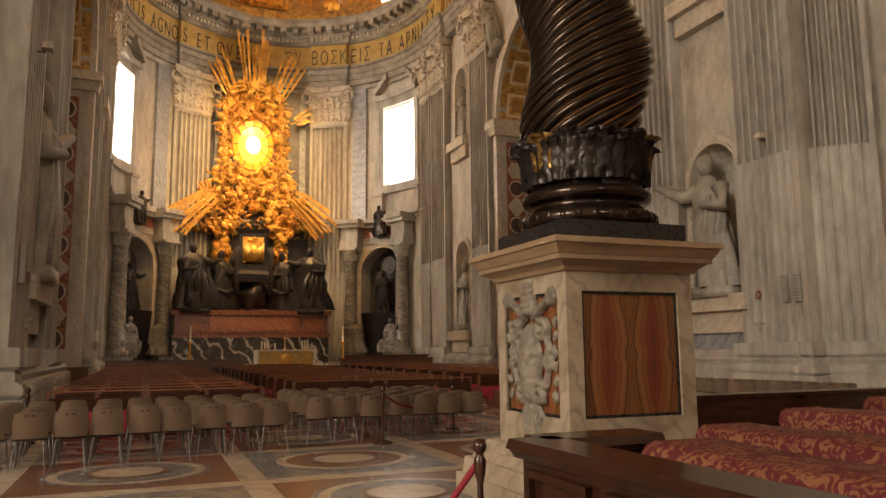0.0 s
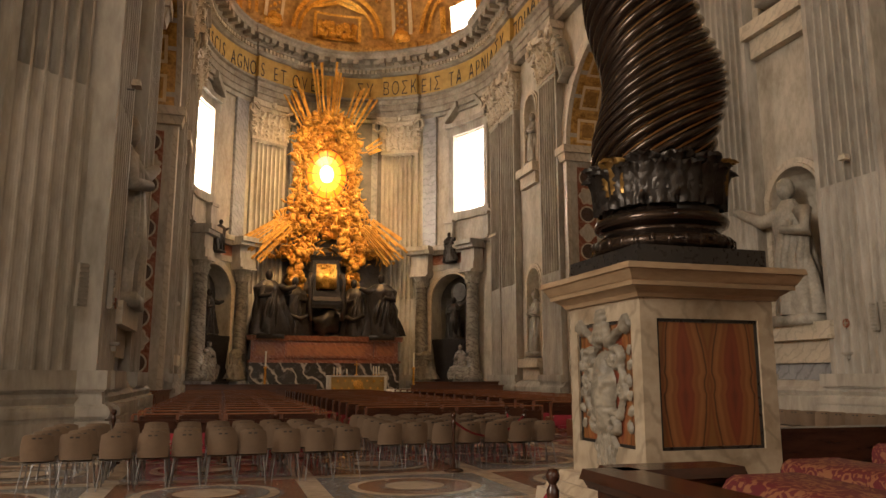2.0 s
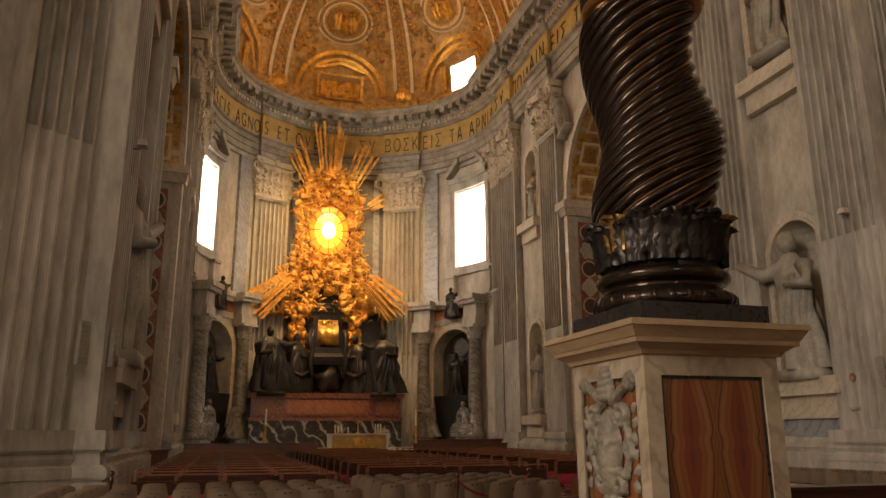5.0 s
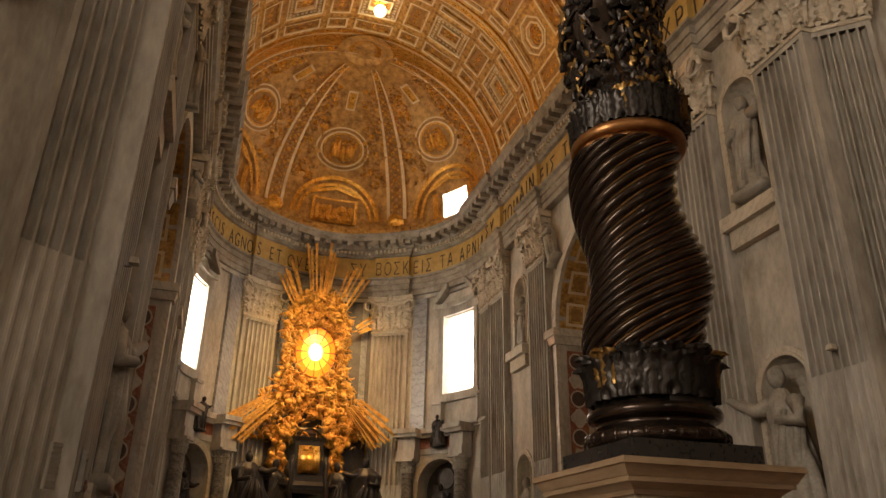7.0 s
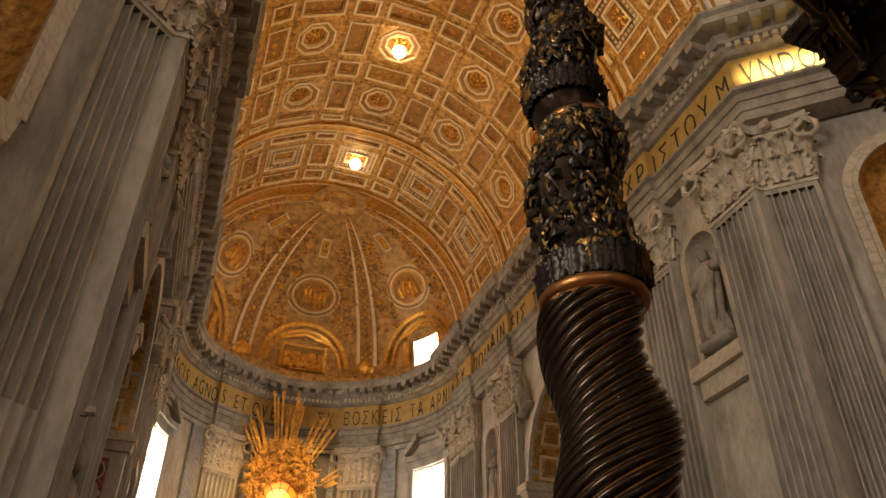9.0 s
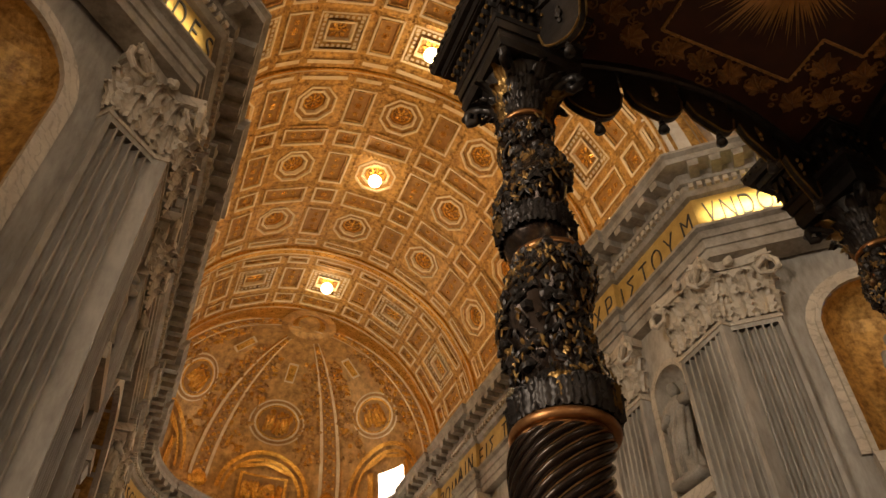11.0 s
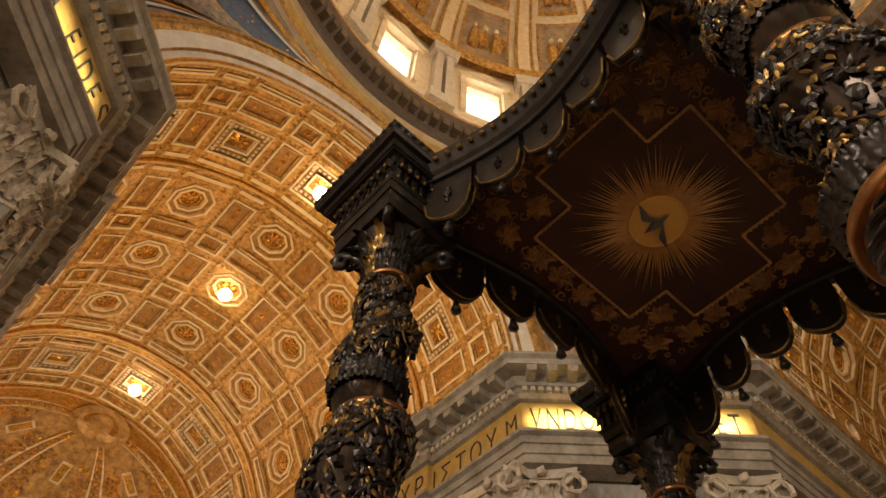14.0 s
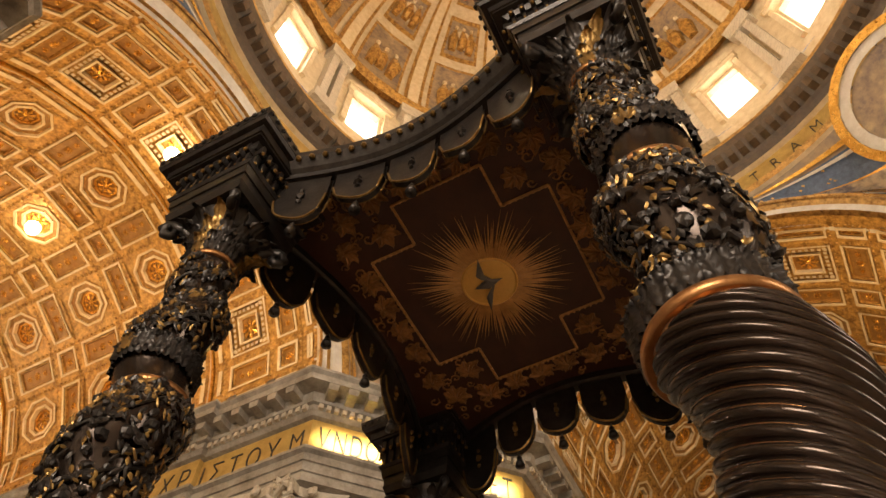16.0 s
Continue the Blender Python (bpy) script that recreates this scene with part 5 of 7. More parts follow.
# ---- statues in the niches ----
def figure(name, h, seed, material, m, label, arm=0.0, seated=False, k=1.0):
    """One plain draped standing shape, carved in one piece."""
    f = Mesh()
    rnd = random.Random(seed)
    ph = rnd.random() * 6

    def body(u, t):
        a = u * math.tau
        r = h * (0.17 - 0.035 * t + 0.02 * math.sin(t * 5 + ph)) * (1 if t < 0.86 else max(0.35, 1 - (t - 0.86) * 4.5))
        if seated and t < 0.45:
            r *= 1.35
        fold = 1 + 0.13 * math.sin(a * 7 + ph + t * 5) * (1.1 - t) + 0.07 * math.sin(a * 13 - t * 7)
        lean = h * 0.04 * math.sin(t * 3.3 + ph)
        return (r * k * fold * math.cos(a) + lean, r * 0.72 * fold * math.sin(a) - h * 0.02, h * 0.82 * t)
    f.grid(body, 40, 26, 0, True)
    f.ball((h * 0.04 * math.sin(3.3 + ph) * 1, -h * 0.03, h * 0.90), (h * 0.058, h * 0.066, h * 0.085), 12, rough=0.25, seed=seed)
    sh = h * 0.72
    for e in (-1, 1):
        if e * arm > 0:
            pts = [(e * h * 0.11, -h * 0.04, sh), (e * h * 0.24, -h * 0.08, sh - h * 0.03), (e * h * (0.24 + 0.13 * abs(arm)), -h * 0.14, sh + h * (0.09 if abs(arm) > 1 else 0.02))]
        else:
            pts = [(e * h * 0.11, -h * 0.04, sh), (e * h * 0.17, -h * 0.08, sh - h * 0.16), (e * h * 0.03, -h * 0.16, sh - h * 0.13)]
        f.tube(pts, [h * 0.066, h * 0.052, h * 0.03], 8)
    for q in range(9):
        a = rnd.uniform(-2.6, -0.5)
        f.tube([(h * 0.15 * k * math.cos(a), h * 0.12 * math.sin(a), h * 0.02), (h * 0.14 * k * math.cos(a + 0.25), h * 0.12 * math.sin(a + 0.25), h * 0.4), (h * 0.11 * math.cos(a + 0.7), h * 0.1 * math.sin(a + 0.7), h * 0.66)], [h * 0.022, h * 0.03, h * 0.016], 6)
    f.box(-h * 0.2, -h * 0.15, -h * 0.07, h * 0.2, h * 0.15, 0.0, top=-0.02)
    return tagged(f.ob(name, material, smooth=True, m=m), label, "statue", "niche statues")


for s, h in ((1, -90), (-1, 90)):
    figure("statue", 5.55, 3 + s, STATUE, pose(s * 12.2, NY, 3.95, 0, 0, h), "pale marble draped statue standing in a lower niche", arm=-1.6 * s)
    figure("statue", 4.9, 8 + s, STATUE, pose(s * 12.55, NY, 17.35, 0, 0, h), "weathered marble draped statue in an upper niche", arm=0.6)
    figure("statue", 4.6, 13 + s, STATUE, pose(s * 12.55, 45.5, 3.35, 0, 0, h), "marble draped statue in a narrow choir niche")
    figure("statue", 3.9, 17 + s, STATUE, pose(s * 12.55, 45.5, 17.3, 0, 0, h), "small marble draped statue in an upper choir niche")
    for y in (27.6, 38.6):
        sp = figure("spandrel_figure", 3.6, 23 + y, STATUE, pose(s * 12.0, y, 21.4, 0, 24 * (1 if y < 33 else -1) * s, h), "pale stucco figure leaning on the arch")
    figure("relief_figure", 3.6, 31 + s, STATUE, pose(s * (AF[0] + dd.x * LN / 2 + nrm.x * 1.65), AF[1] + dd.y * LN / 2 + nrm.y * 1.65, 17.2, 0, 0, hd * s), "pale relief figure in the pier's gilded loggia")
    # sculpted monument against the pier side
    pl_ = Mesh()
    pl_.box(-1.5, -0.12, 1.5, 1.5, 0.1, 3.0).box(-1.7, -0.2, 2.95, 1.7, 0.1, 3.15).box(-1.7, -0.2, 1.35, 1.7, 0.1, 1.55)
    tagged(pl_.ob("inscribed_slab", GREY, m=pose(s * (B0 - 0.12), NY, 0, 0, 0, h)), "grey marble slab set below the niche", "slab", kind="structure")

# ---- the bronze canopy ----
CX, CY0, CY1 = 4.36, 3.54, -4.12
CYM = -0.25
COLUMNS = [(-CX, CY0), (CX, CY0), (-CX, CY1), (CX, CY1)]
bald = thing("bronze_canopy", pose(0, 0, 0), "dark bronze canopy on four twisted columns with gilt details", "canopy")


HAND = 1            # the way a column turns; the four mirror one another


def axis_at(z):
    """The wandering middle of a twisted shaft."""
    a = HAND * ((z - 3.4) * math.tau / 2.3 + 1.6)
    r = 0.12 * min(1, max(0, (z - 3.7) * 1.5)) * min(1, max(0, (13.1 - z) * 1.2))
    return r * math.cos(a), r * math.sin(a)


def lerp_tab(tab, z):
    for (z0, r0), (z1, r1) in zip(tab, tab[1:]):
        if z <= z1:
            t = max(0, (z - z0) / (z1 - z0))
            return r0 + (r1 - r0) * t
    return tab[-1][1]


RAD = [(3.3, 0.60), (4.0, 0.64), (5.0, 0.665), (6.0, 0.61), (6.6, 0.645), (7.4, 0.60), (8.6, 0.645), (9.3, 0.63), (9.75, 0.57), (11.0, 0.545), (12.2, 0.50), (13.2, 0.45)]


def spiral_shaft():
    """Rounded ribs that wind round the shaft with thin fillets between; the mesh follows the ribs."""
    m = Mesh()
    ribs, per, nv, z0, z1, lead = 15, 14, 120, 3.85, 6.55, 2.15
    nu = ribs * per
    steps = [0.0, 0.08] + [0.08 + 0.84 * q / (per - 2) for q in range(1, per - 1)]
    pts = []
    for j in range(nv + 1):
        z = z0 + (z1 - z0) * j / nv
        ox, oy = axis_at(z)
        R = lerp_tab(RAD, z)
        fade = min(1, (z1 - z) / 0.12)
        for i in range(nu):
            s = steps[i % per]
            a = HAND * math.tau * ((i // per + s) / ribs + z / lead)
            b = abs((s - 0.5) / 0.42)
            lift = 0.068 * math.sqrt(max(1 - b * b, 0)) if b < 1 else 0.010
            pts.append((ox + (R - 0.02 + lift * fade) * math.cos(a), oy + (R - 0.02 + lift * fade) * math.sin(a), z))
    m.add(pts, [])
    for j in range(nv):
        z = z0 + (z1 - z0) * (j + 0.5) / nv
        for i in range(nu):
            m.f.append((j * nu + i, j * nu + (i + 1) % nu, (j + 1) * nu + (i + 1) % nu, (j + 1) * nu + i))
            m.k.append(1 if i % per in (0, per - 1) or z > z1 - 0.06 else 0)
    return m


def plain_shaft(z0, z1):
    m = Mesh()

    def fn(u, w):
        z = z0 + (z1 - z0) * w
        ox, oy = axis_at(z)
        a = u * math.tau
        r = lerp_tab(RAD, z) * (1 + 0.035 * math.sin(a * 2 - HAND * z * 2.7))
        return (ox + r * math.cos(a), oy + r * math.sin(a), z)
    return m.grid(fn, 48, int((z1 - z0) * 16), 0, True)


def ring(z, extra=0.06, thick=0.09):
    ox, oy = axis_at(z)
    R = lerp_tab(RAD, z)
    m = Mesh()
    prof = [(R - 0.05, z - thick), (R + extra * 0.5, z - thick)] + [(R + extra * (0.5 + 0.5 * math.cos(q)), z + thick * math.sin(q)) for q in (-1.2, -0.6, 0, 0.6, 1.2)] + [(R + extra * 0.3, z + thick), (R - 0.05, z + thick)]
    return m.lathe(prof, 48, 0, Matrix.Translation((ox, oy, 0)))


def collar(z, h, count, curl, gap=0.0, ext=0.0):
    """A crown of acanthus leaves round the shaft."""
    m = Mesh()
    for row in range(2):
        for q in range(count):
            a = (q + row * 0.5) / count * 360
            zz = z + row * h * 0.22
            ox, oy = axis_at(zz)
            R = lerp_tab(RAD, zz) + 0.015 + ext
            t = radians(a)
            m.leaf((ox + R * math.sin(t), oy - R * math.cos(t), zz), R * 7.0 / count, h * (0.85 - 0.1 * row), curl, a, k=1 if row and q % 4 == 1 else 0)
    return m


def vines(z0, z1, count, seed):
    """Laurel sprays, small leaves and buds that wind up a shaft."""
    m = Mesh()
    rnd = random.Random(seed)
    for strand in range(3):
        pts = []
        for q in range(60):
            z = z0 + (z1 - z0) * q / 59
            a = strand * 2.09 + HAND * z * 2.3 + 0.5 * math.sin(z * 3 + strand)
            ox, oy = axis_at(z)
            R = lerp_tab(RAD, z) + 0.03
            pts.append((ox + R * math.cos(a), oy + R * math.sin(a), z))
        m.tube(pts, 0.022, 5, 0)
    for q in range(count):
        z = rnd.uniform(z0, z1)
        strand = rnd.randrange(3)
        a = strand * 2.09 + HAND * z * 2.3 + 0.5 * math.sin(z * 3 + strand) + rnd.gauss(0, 0.5)
        ox, oy = axis_at(z)
        R = lerp_tab(RAD, z)
        n = Vector((math.cos(a), math.sin(a), 0.0))
        c = Vector((ox, oy, z)) + n * (R + 0.03)
        tang = Vector((-math.sin(a), math.cos(a), 0))
        spin = rnd.uniform(-1.2, 1.2) + (math.pi if rnd.random() < 0.3 else 0)
        up = (Vector((0, 0, 1)) * math.cos(spin) + tang * math.sin(spin))
        side = up.cross(n)
        ln, wd = rnd.uniform(0.10, 0.21), rnd.uniform(0.022, 0.045)
        lift = rnd.uniform(0.01, 0.05)
        k = 1 if rnd.random() < 0.35 else 0
        v = [c - up * ln * 0.5]
        for t, f in ((-0.25, 0.75), (0.05, 1.0), (0.3, 0.65)):
            for e in (1, 0, -1):
                v.append(c + up * ln * t + side * wd * f * e + n * (lift * (t + 0.5) + (0.022 if e == 0 else 0.004)))
        v.append(c + up * ln * 0.5 + n * lift * 0.7)
        m.add(v, [(0, 1, 2), (0, 2, 3), (1, 4, 5, 2), (2, 5, 6, 3), (4, 7, 8, 5), (5, 8, 9, 6), (7, 10, 8), (8, 10, 9)], k)
    for q in range(count // 12):
        z = rnd.uniform(z0, z1)
        a = rnd.random() * math.tau
        ox, oy = axis_at(z)
        R = lerp_tab(RAD, z)
        m.ball((ox + (R + 0.02) * math.cos(a), oy + (R + 0.02) * math.sin(a), z), rnd.uniform(0.06, 0.10), 8, 0, rough=0.5, seed=q)
    return m


def volute_capital(root):
    """Bell, three rows of leaves, four corner volutes and the abacus, each a part of the column."""
    z = 13.25
    m = Mesh()
    m.lathe([(0.42, z), (0.46, z + 0.3), (0.52, z + 0.7), (0.72, z + 1.1), (0.80, z + 1.25)], 32)
    m.ob("capital_bell", BRONZE_D, root, True)
    for row, (zz, hh, cu) in enumerate(((0.02, 0.5, 0.22), (0.28, 0.6, 0.34), (0.55, 0.6, 0.5))):
        plain = gilt = None
        for q in range(12):
            a = (q + row * 0.5) * 30
            src = gilt if q % 4 == 1 else plain
            if src is None:
                m = Mesh()
                m.leaf((0, -(0.45 + 0.05 * row), z + zz), 0.27, hh, cu)
                src = m.ob("capital_leaf", LEAF if q % 4 == 1 else BRONZE_D, root, True, pose(0, 0, 0, 0, 0, a))
                plain, gilt = (plain, src) if q % 4 == 1 else (src, gilt)
            else:
                same(src, "capital_leaf", root, pose(0, 0, 0, 0, 0, a))
    m = Mesh()
    d = Vector((1, 0, 0))
    pts = [d * 0.5 + Vector((0, 0, z + 0.75)), d * 0.8 + Vector((0, 0, z + 1.05)), d * 1.05 + Vector((0, 0, z + 1.12))]
    c = d * 1.02 + Vector((0, 0, z + 0.90))
    pts += [c + (d * math.cos(w) + Vector((0, 0, math.sin(w)))) * 0.20 * (1 - i / 9) for i, w in enumerate((1.0, 0.2, -0.7, -1.6, -2.5, -3.4, -4.4))]
    m.tube(pts, [0.10, 0.11, 0.11, 0.11, 0.10, 0.10, 0.09, 0.08, 0.07, 0.05], 8, 0)
    vol = m.ob("volute", BRONZE_D, root, True, pose(0, 0, 0, 0, 0, 45))
    for q in (1, 2, 3):
        same(vol, "volute", root, pose(0, 0, 0, 0, 0, 45 + 90 * q))
    m = Mesh()
    m.box(-0.86, -0.86, z + 1.22, 0.86, 0.86, z + 1.42, top=0.06)
    m.ob("abacus", BRONZE_D, root)


def relief(seed):
    """A carved shield under a tall crown and crossed keys, with scrolls and drapery, on a pedestal's face that looks towards -y."""
    caps = []

    def cap(x0, z0, x1, z1, r, lift=0.0):
        caps.append((x0, z0, x1, z1, r * (0.72 if lift > -0.05 else 0.82), lift))

    def spiral(cx, cz, r, a0, turns, thick, e, lift):
        n = int(turns * 10)
        pts = [(cx + e * r * (1 - 0.7 * q / n) * math.cos(a0 + q * turns * math.tau / n), cz + r * (1 - 0.7 * q / n) * math.sin(a0 + q * turns * math.tau / n)) for q in range(n + 1)]
        for p, q in zip(pts, pts[1:]):
            cap(*p, *q, thick, lift)
    for q in range(6):                       # shield body, swelling
        cap(0, 0.98 + q * 0.1, 0, 1.02 + q * 0.1, 0.17 + 0.10 * math.sin(math.pi * (q + 1) / 7), -0.07)
    for e in (-1, 1):
        spiral(e * 0.28, 1.62, 0.13, 3.4, 1.3, 0.045, e, 0.03)
        spiral(e * 0.20, 0.94, 0.13, 0.6, 1.3, 0.042, e, 0.03)
        spiral(e * 0.40, 1.28, 0.10, 2.0, 1.1, 0.034, e, 0.01)
        cap(e * 0.37, 1.52, e * 0.42, 1.28, 0.045, 0.01)
        cap(e * 0.42, 1.28, e * 0.30, 1.02, 0.045, 0.01)
        cap(e * 0.49, 1.96, e * 0.10, 1.74, 0.05, 0.02)
        cap(-e * 0.10, 1.74, -e * 0.36, 1.56, 0.04, 0.0)
        spiral(e * 0.47, 1.93, 0.09, 0.0, 1.0, 0.04, e, 0.02)
        for q in range(6):
            cap(e * (0.50 + 0.03 * math.sin(q * 2.1)), 1.70 - q * 0.15, e * 0.49, 1.66 - q * 0.15, 0.045, -0.01)
        cap(e * 0.10, 0.86, e * 0.22, 0.70, 0.04, 0.0)
        cap(e * 0.22, 0.70, e * 0.13, 0.56, 0.035, 0.0)
    for q in range(5):                       # crown in three tiers, ribbons below
        cap(-0.12 + 0.02 * q, 1.80 + q * 0.07, 0.12 - 0.02 * q, 1.80 + q * 0.07, 0.06, 0.03)
    for q in range(5):
        cap((q - 2) * 0.06, 0.86, (q - 2) * 0.085, 0.52, 0.04, 0.0)
    for x, z in ((-0.10, 1.42), (0.10, 1.36), (0.0, 1.18)):
        cap(x, z - 0.04, x, z + 0.05, 0.045, 0.10)
        cap(x - 0.06, z, x + 0.06, z, 0.03, 0.09)
    m = Mesh()
    nx, nz, w, z0, z1 = 76, 104, 0.60, 0.46, 2.20
    H = []
    for j in range(nz + 1):
        for i in range(nx + 1):
            x, z = -w + 2 * w * i / nx, z0 + (z1 - z0) * j / nz
            best = 0.0
            wob = 0.022 * noise.noise(Vector((x * 9, z * 9, seed)))
            for x0, a, x1, b, r, lift in caps:
                dx, dz = x1 - x0, b - a
                t = max(0, min(1, ((x - x0) * dx + (z - a) * dz) / (dx * dx + dz * dz + 1e-9)))
                dd_ = math.hypot(x - x0 - t * dx, z - a - t * dz) + wob
                if dd_ < r:
                    best = max(best, math.sqrt(r * r - dd_ * dd_) * 0.9 + lift + 0.015)
            if best > 0:
                best += 0.014 * noise.noise(Vector((x * 26, z * 26, seed)))
            H.append(max(best, 0.0))
            m.v.append((x, -H[-1], z))
    for j in range(nz):
        for i in range(nx):
            q = (j * (nx + 1) + i, j * (nx + 1) + i + 1, (j + 1) * (nx + 1) + i + 1, (j + 1) * (nx + 1) + i)
            if max(H[p] for p in q) > 0.002:
                m.f.append(q)
                m.k.append(0)
    return m


def build_column():
    """Pedestal, base, twisted shaft, capital and entablature block, round the column's own foot."""
    root = new("column")
    root.parent = bald
    pd = Mesh()
    for e, a, b, t in ((0.36, 0, 0.22, 0), (0.30, 0.22, 0.40, -0.02), (0.22, 0.40, 0.50, -0.05), (0.14, 0.50, 0.60, -0.06)):
        pd.box(-0.8 - e, -0.8 - e, a, 0.8 + e, 0.8 + e, b, top=t)
    pd.ob("pedestal_base", PED_WARM, root)
    for e, a, b, t in ((0.0, 2.40, 2.44, 0.02), (0.02, 2.44, 2.50, 0.08), (0.13, 2.50, 2.55, 0.0), (0.14, 2.55, 2.65, 0.06), (0.22, 2.65, 2.71, -0.01)):
        pd = Mesh()
        pd.box(-0.8 - e, -0.8 - e, a, 0.8 + e, 0.8 + e, b, top=t)
        pd.ob("cornice_moulding", BROWNED, root)
    # the die, with a sunk panel on each side
    sides = []
    for q in range(4):
        pd = Mesh()
        r = pose(0, 0, 0, 0, 0, 90 * q)
        w, p0, p1, pw = 0.765, 0.94, 2.20, 0.585
        pts = [(-w, 0.6), (w, 0.6), (w, 2.42), (-w, 2.42), (-pw, p0), (pw, p0), (pw, p1), (-pw, p1)]
        pd.add([(x, -w, z) for x, z in pts] + [(x, -w + 0.07, z) for x, z in pts[4:]], [(0, 1, 5, 4), (1, 2, 6, 5), (2, 3, 7, 6), (3, 0, 4, 7), (4, 5, 9, 8), (5, 6, 10, 9), (6, 7, 11, 10), (7, 4, 8, 11)], 0, r)
        sides.append(pd.ob("pedestal_side", PED_WARM, root))
        tagged(sides[-1], "veined white marble pedestal side")
    pan = Mesh()
    pan.box(-0.555, -0.02, -0.60, 0.555, 0.02, 0.60)
    bor = Mesh()
    for x0, z0, x1, z1 in ((-0.585, -0.63, -0.553, 0.63), (0.553, -0.63, 0.585, 0.63), (-0.585, -0.63, 0.585, -0.598), (-0.585, 0.598, 0.585, 0.63)):
        bor.box(x0, -0.03, z0, x1, 0.02, z1)
    pan_o, bor_o = None, None
    for q in range(4):
        mm = pose(0, 0, 0, 0, 0, 90 * q) @ pose(0, -0.71, 1.57)
        if pan_o is None:
            pan_o, bor_o = pan.ob("alabaster_panel", AGATE, sides[q], m=mm), bor.ob("panel_border", BLACK, sides[q], m=mm)
            tagged(pan_o, "book-matched red and yellow alabaster panel")
        else:
            same(pan_o, "alabaster_panel", sides[q], mm)
            same(bor_o, "panel_border", sides[q], mm)
    rel = relief(3).ob("carved_shield", GRIME, sides[3], True, pose(0, 0, 0, 0, 0, -90) @ pose(0, -0.745, 0.22))
    same(rel, "carved_shield", sides[1], pose(0, 0, 0, 0, 0, 90) @ pose(0, -0.745, 0.22))
    ba = Mesh()
    ba.box(-0.75, -0.75, 2.712, 0.75, 0.75, 2.93)
    ba.ob("plinth", BLACK, root)
    to = Mesh()
    to.lathe([(0.60, 2.93)] + [(0.68 + 0.09 * math.cos(q), 3.02 + 0.09 * math.sin(q)) for q in (-1.4, -0.8, -0.2, 0.4, 1.0, 1.5)] + [(0.66, 3.12), (0.62, 3.17), (0.64, 3.21)] + [(0.66 + 0.07 * math.cos(q), 3.28 + 0.07 * math.sin(q)) for q in (-1.4, -0.7, 0, 0.7, 1.4)] + [(0.60, 3.36), (0.60, 3.42)], 56)
    for q in range(28):
        t = q / 28 * math.tau
        to.ball((0.735 * math.cos(t), 0.735 * math.sin(t), 3.02), (0.055, 0.055, 0.075), 6, rough=0.4, seed=q)
    to.ob("torus_base", BRONZE, root, True)
    plain_shaft(3.36, 3.9).ob("lower_shaft", BRONZE_D, root, True)
    collar(3.42, 0.62, 12, 0.16, ext=0.0).ob("leaf_collar", [BRONZE_D, LEAF], root, True)
    spiral_shaft().ob("fluted_shaft", [BRONZE, COPPER], root, True)
    ring(6.6, 0.07, 0.07).ob("ring", COPPER, root, True)
    plain_shaft(6.55, 9.75).ob("middle_shaft", BRONZE, root, True)
    collar(6.68, 0.55, 15, 0.06).ob("leaf_collar", [BRONZE_D, LEAF], root, True)
    tagged(vines(7.1, 9.7, 900, 2).ob("vine_leaves", [BRONZE_D, LEAF], root), "bronze and gilt laurel sprays", kind="stuff")
    ring(9.75, 0.05, 0.06).ob("ring", COPPER, root, True)
    plain_shaft(9.7, 13.2).ob("upper_shaft", BRONZE, root, True)
    collar(10.25, 0.5, 13, 0.07).ob("leaf_collar", [BRONZE_D, LEAF], root, True)
    tagged(vines(10.6, 13.1, 900, 7).ob("vine_leaves", [BRONZE_D, LEAF], root), "bronze and gilt laurel sprays", kind="stuff")
    ring(13.2, 0.06, 0.06).ob("ring", COPPER, root, True)
    volute_capital(root)
    bl = Mesh()
    blk = None
    for nm, w, a, b, t in (("architrave", 0.90, 14.67, 14.95, 0.0), ("fascia", 0.94, 14.95, 15.2, 0.03), ("moulding", 0.99, 15.2, 15.28, 0.05), ("frieze", 0.92, 15.28, 15.95, 0.0), ("moulding", 0.98, 15.95, 16.05, 0.08), ("moulding", 1.18, 16.05, 16.12, 0.0), ("corona", 1.22, 16.12, 16.32, 0.03), ("moulding", 1.36, 16.32, 16.42, 0.05), ("cymatium", 1.42, 16.42, 16.66, 0.03)):
        bl = Mesh()
        bl.box(-w, -w, a, w, w, b, top=t)
        o = bl.ob(nm, BRONZE_D, root)
        blk = o if nm == "frieze" else blk
    st = Mesh()
    for q in range(4):
        r = pose(0, 0, 0, 0, 0, 90 * q)
        for i in range(9):
            x = (i - 4) * 0.215
            st.box(x - 0.05, -1.10, 15.72, x + 0.05, -0.9, 16.04, 0, r)
            st.box(x - 0.035, -1.02, 15.34, x + 0.035, -0.9, 15.72, 0, r)
            st.ball((x, -1.12, 15.72), (0.045, 0.045, 0.06), 6, 1, r)
            st.ball((x, -1.02, 15.34), (0.035, 0.04, 0.05), 6, 1, r)
        for i in range(13):
            x = (i - 6) * 0.22
            st.ball((x, -1.46, 16.55), (0.07, 0.04, 0.07), 6, 0, r)
    tagged(st.ob("studs", [BRONZE_D, LEAF], blk), "rows of bronze brackets with gilt tips", kind="stuff")
    return root


col0 = build_column()
col0.matrix_basis = pose(*COLUMNS[0], 0)
copy_thing(col0, pose(*COLUMNS[3], 0, 0, 0, 180))
HAND = -1
col1 = build_column()
col1.matrix_basis = pose(*COLUMNS[2], 0)
copy_thing(col1, pose(*COLUMNS[1], 0, 0, 0, 180))

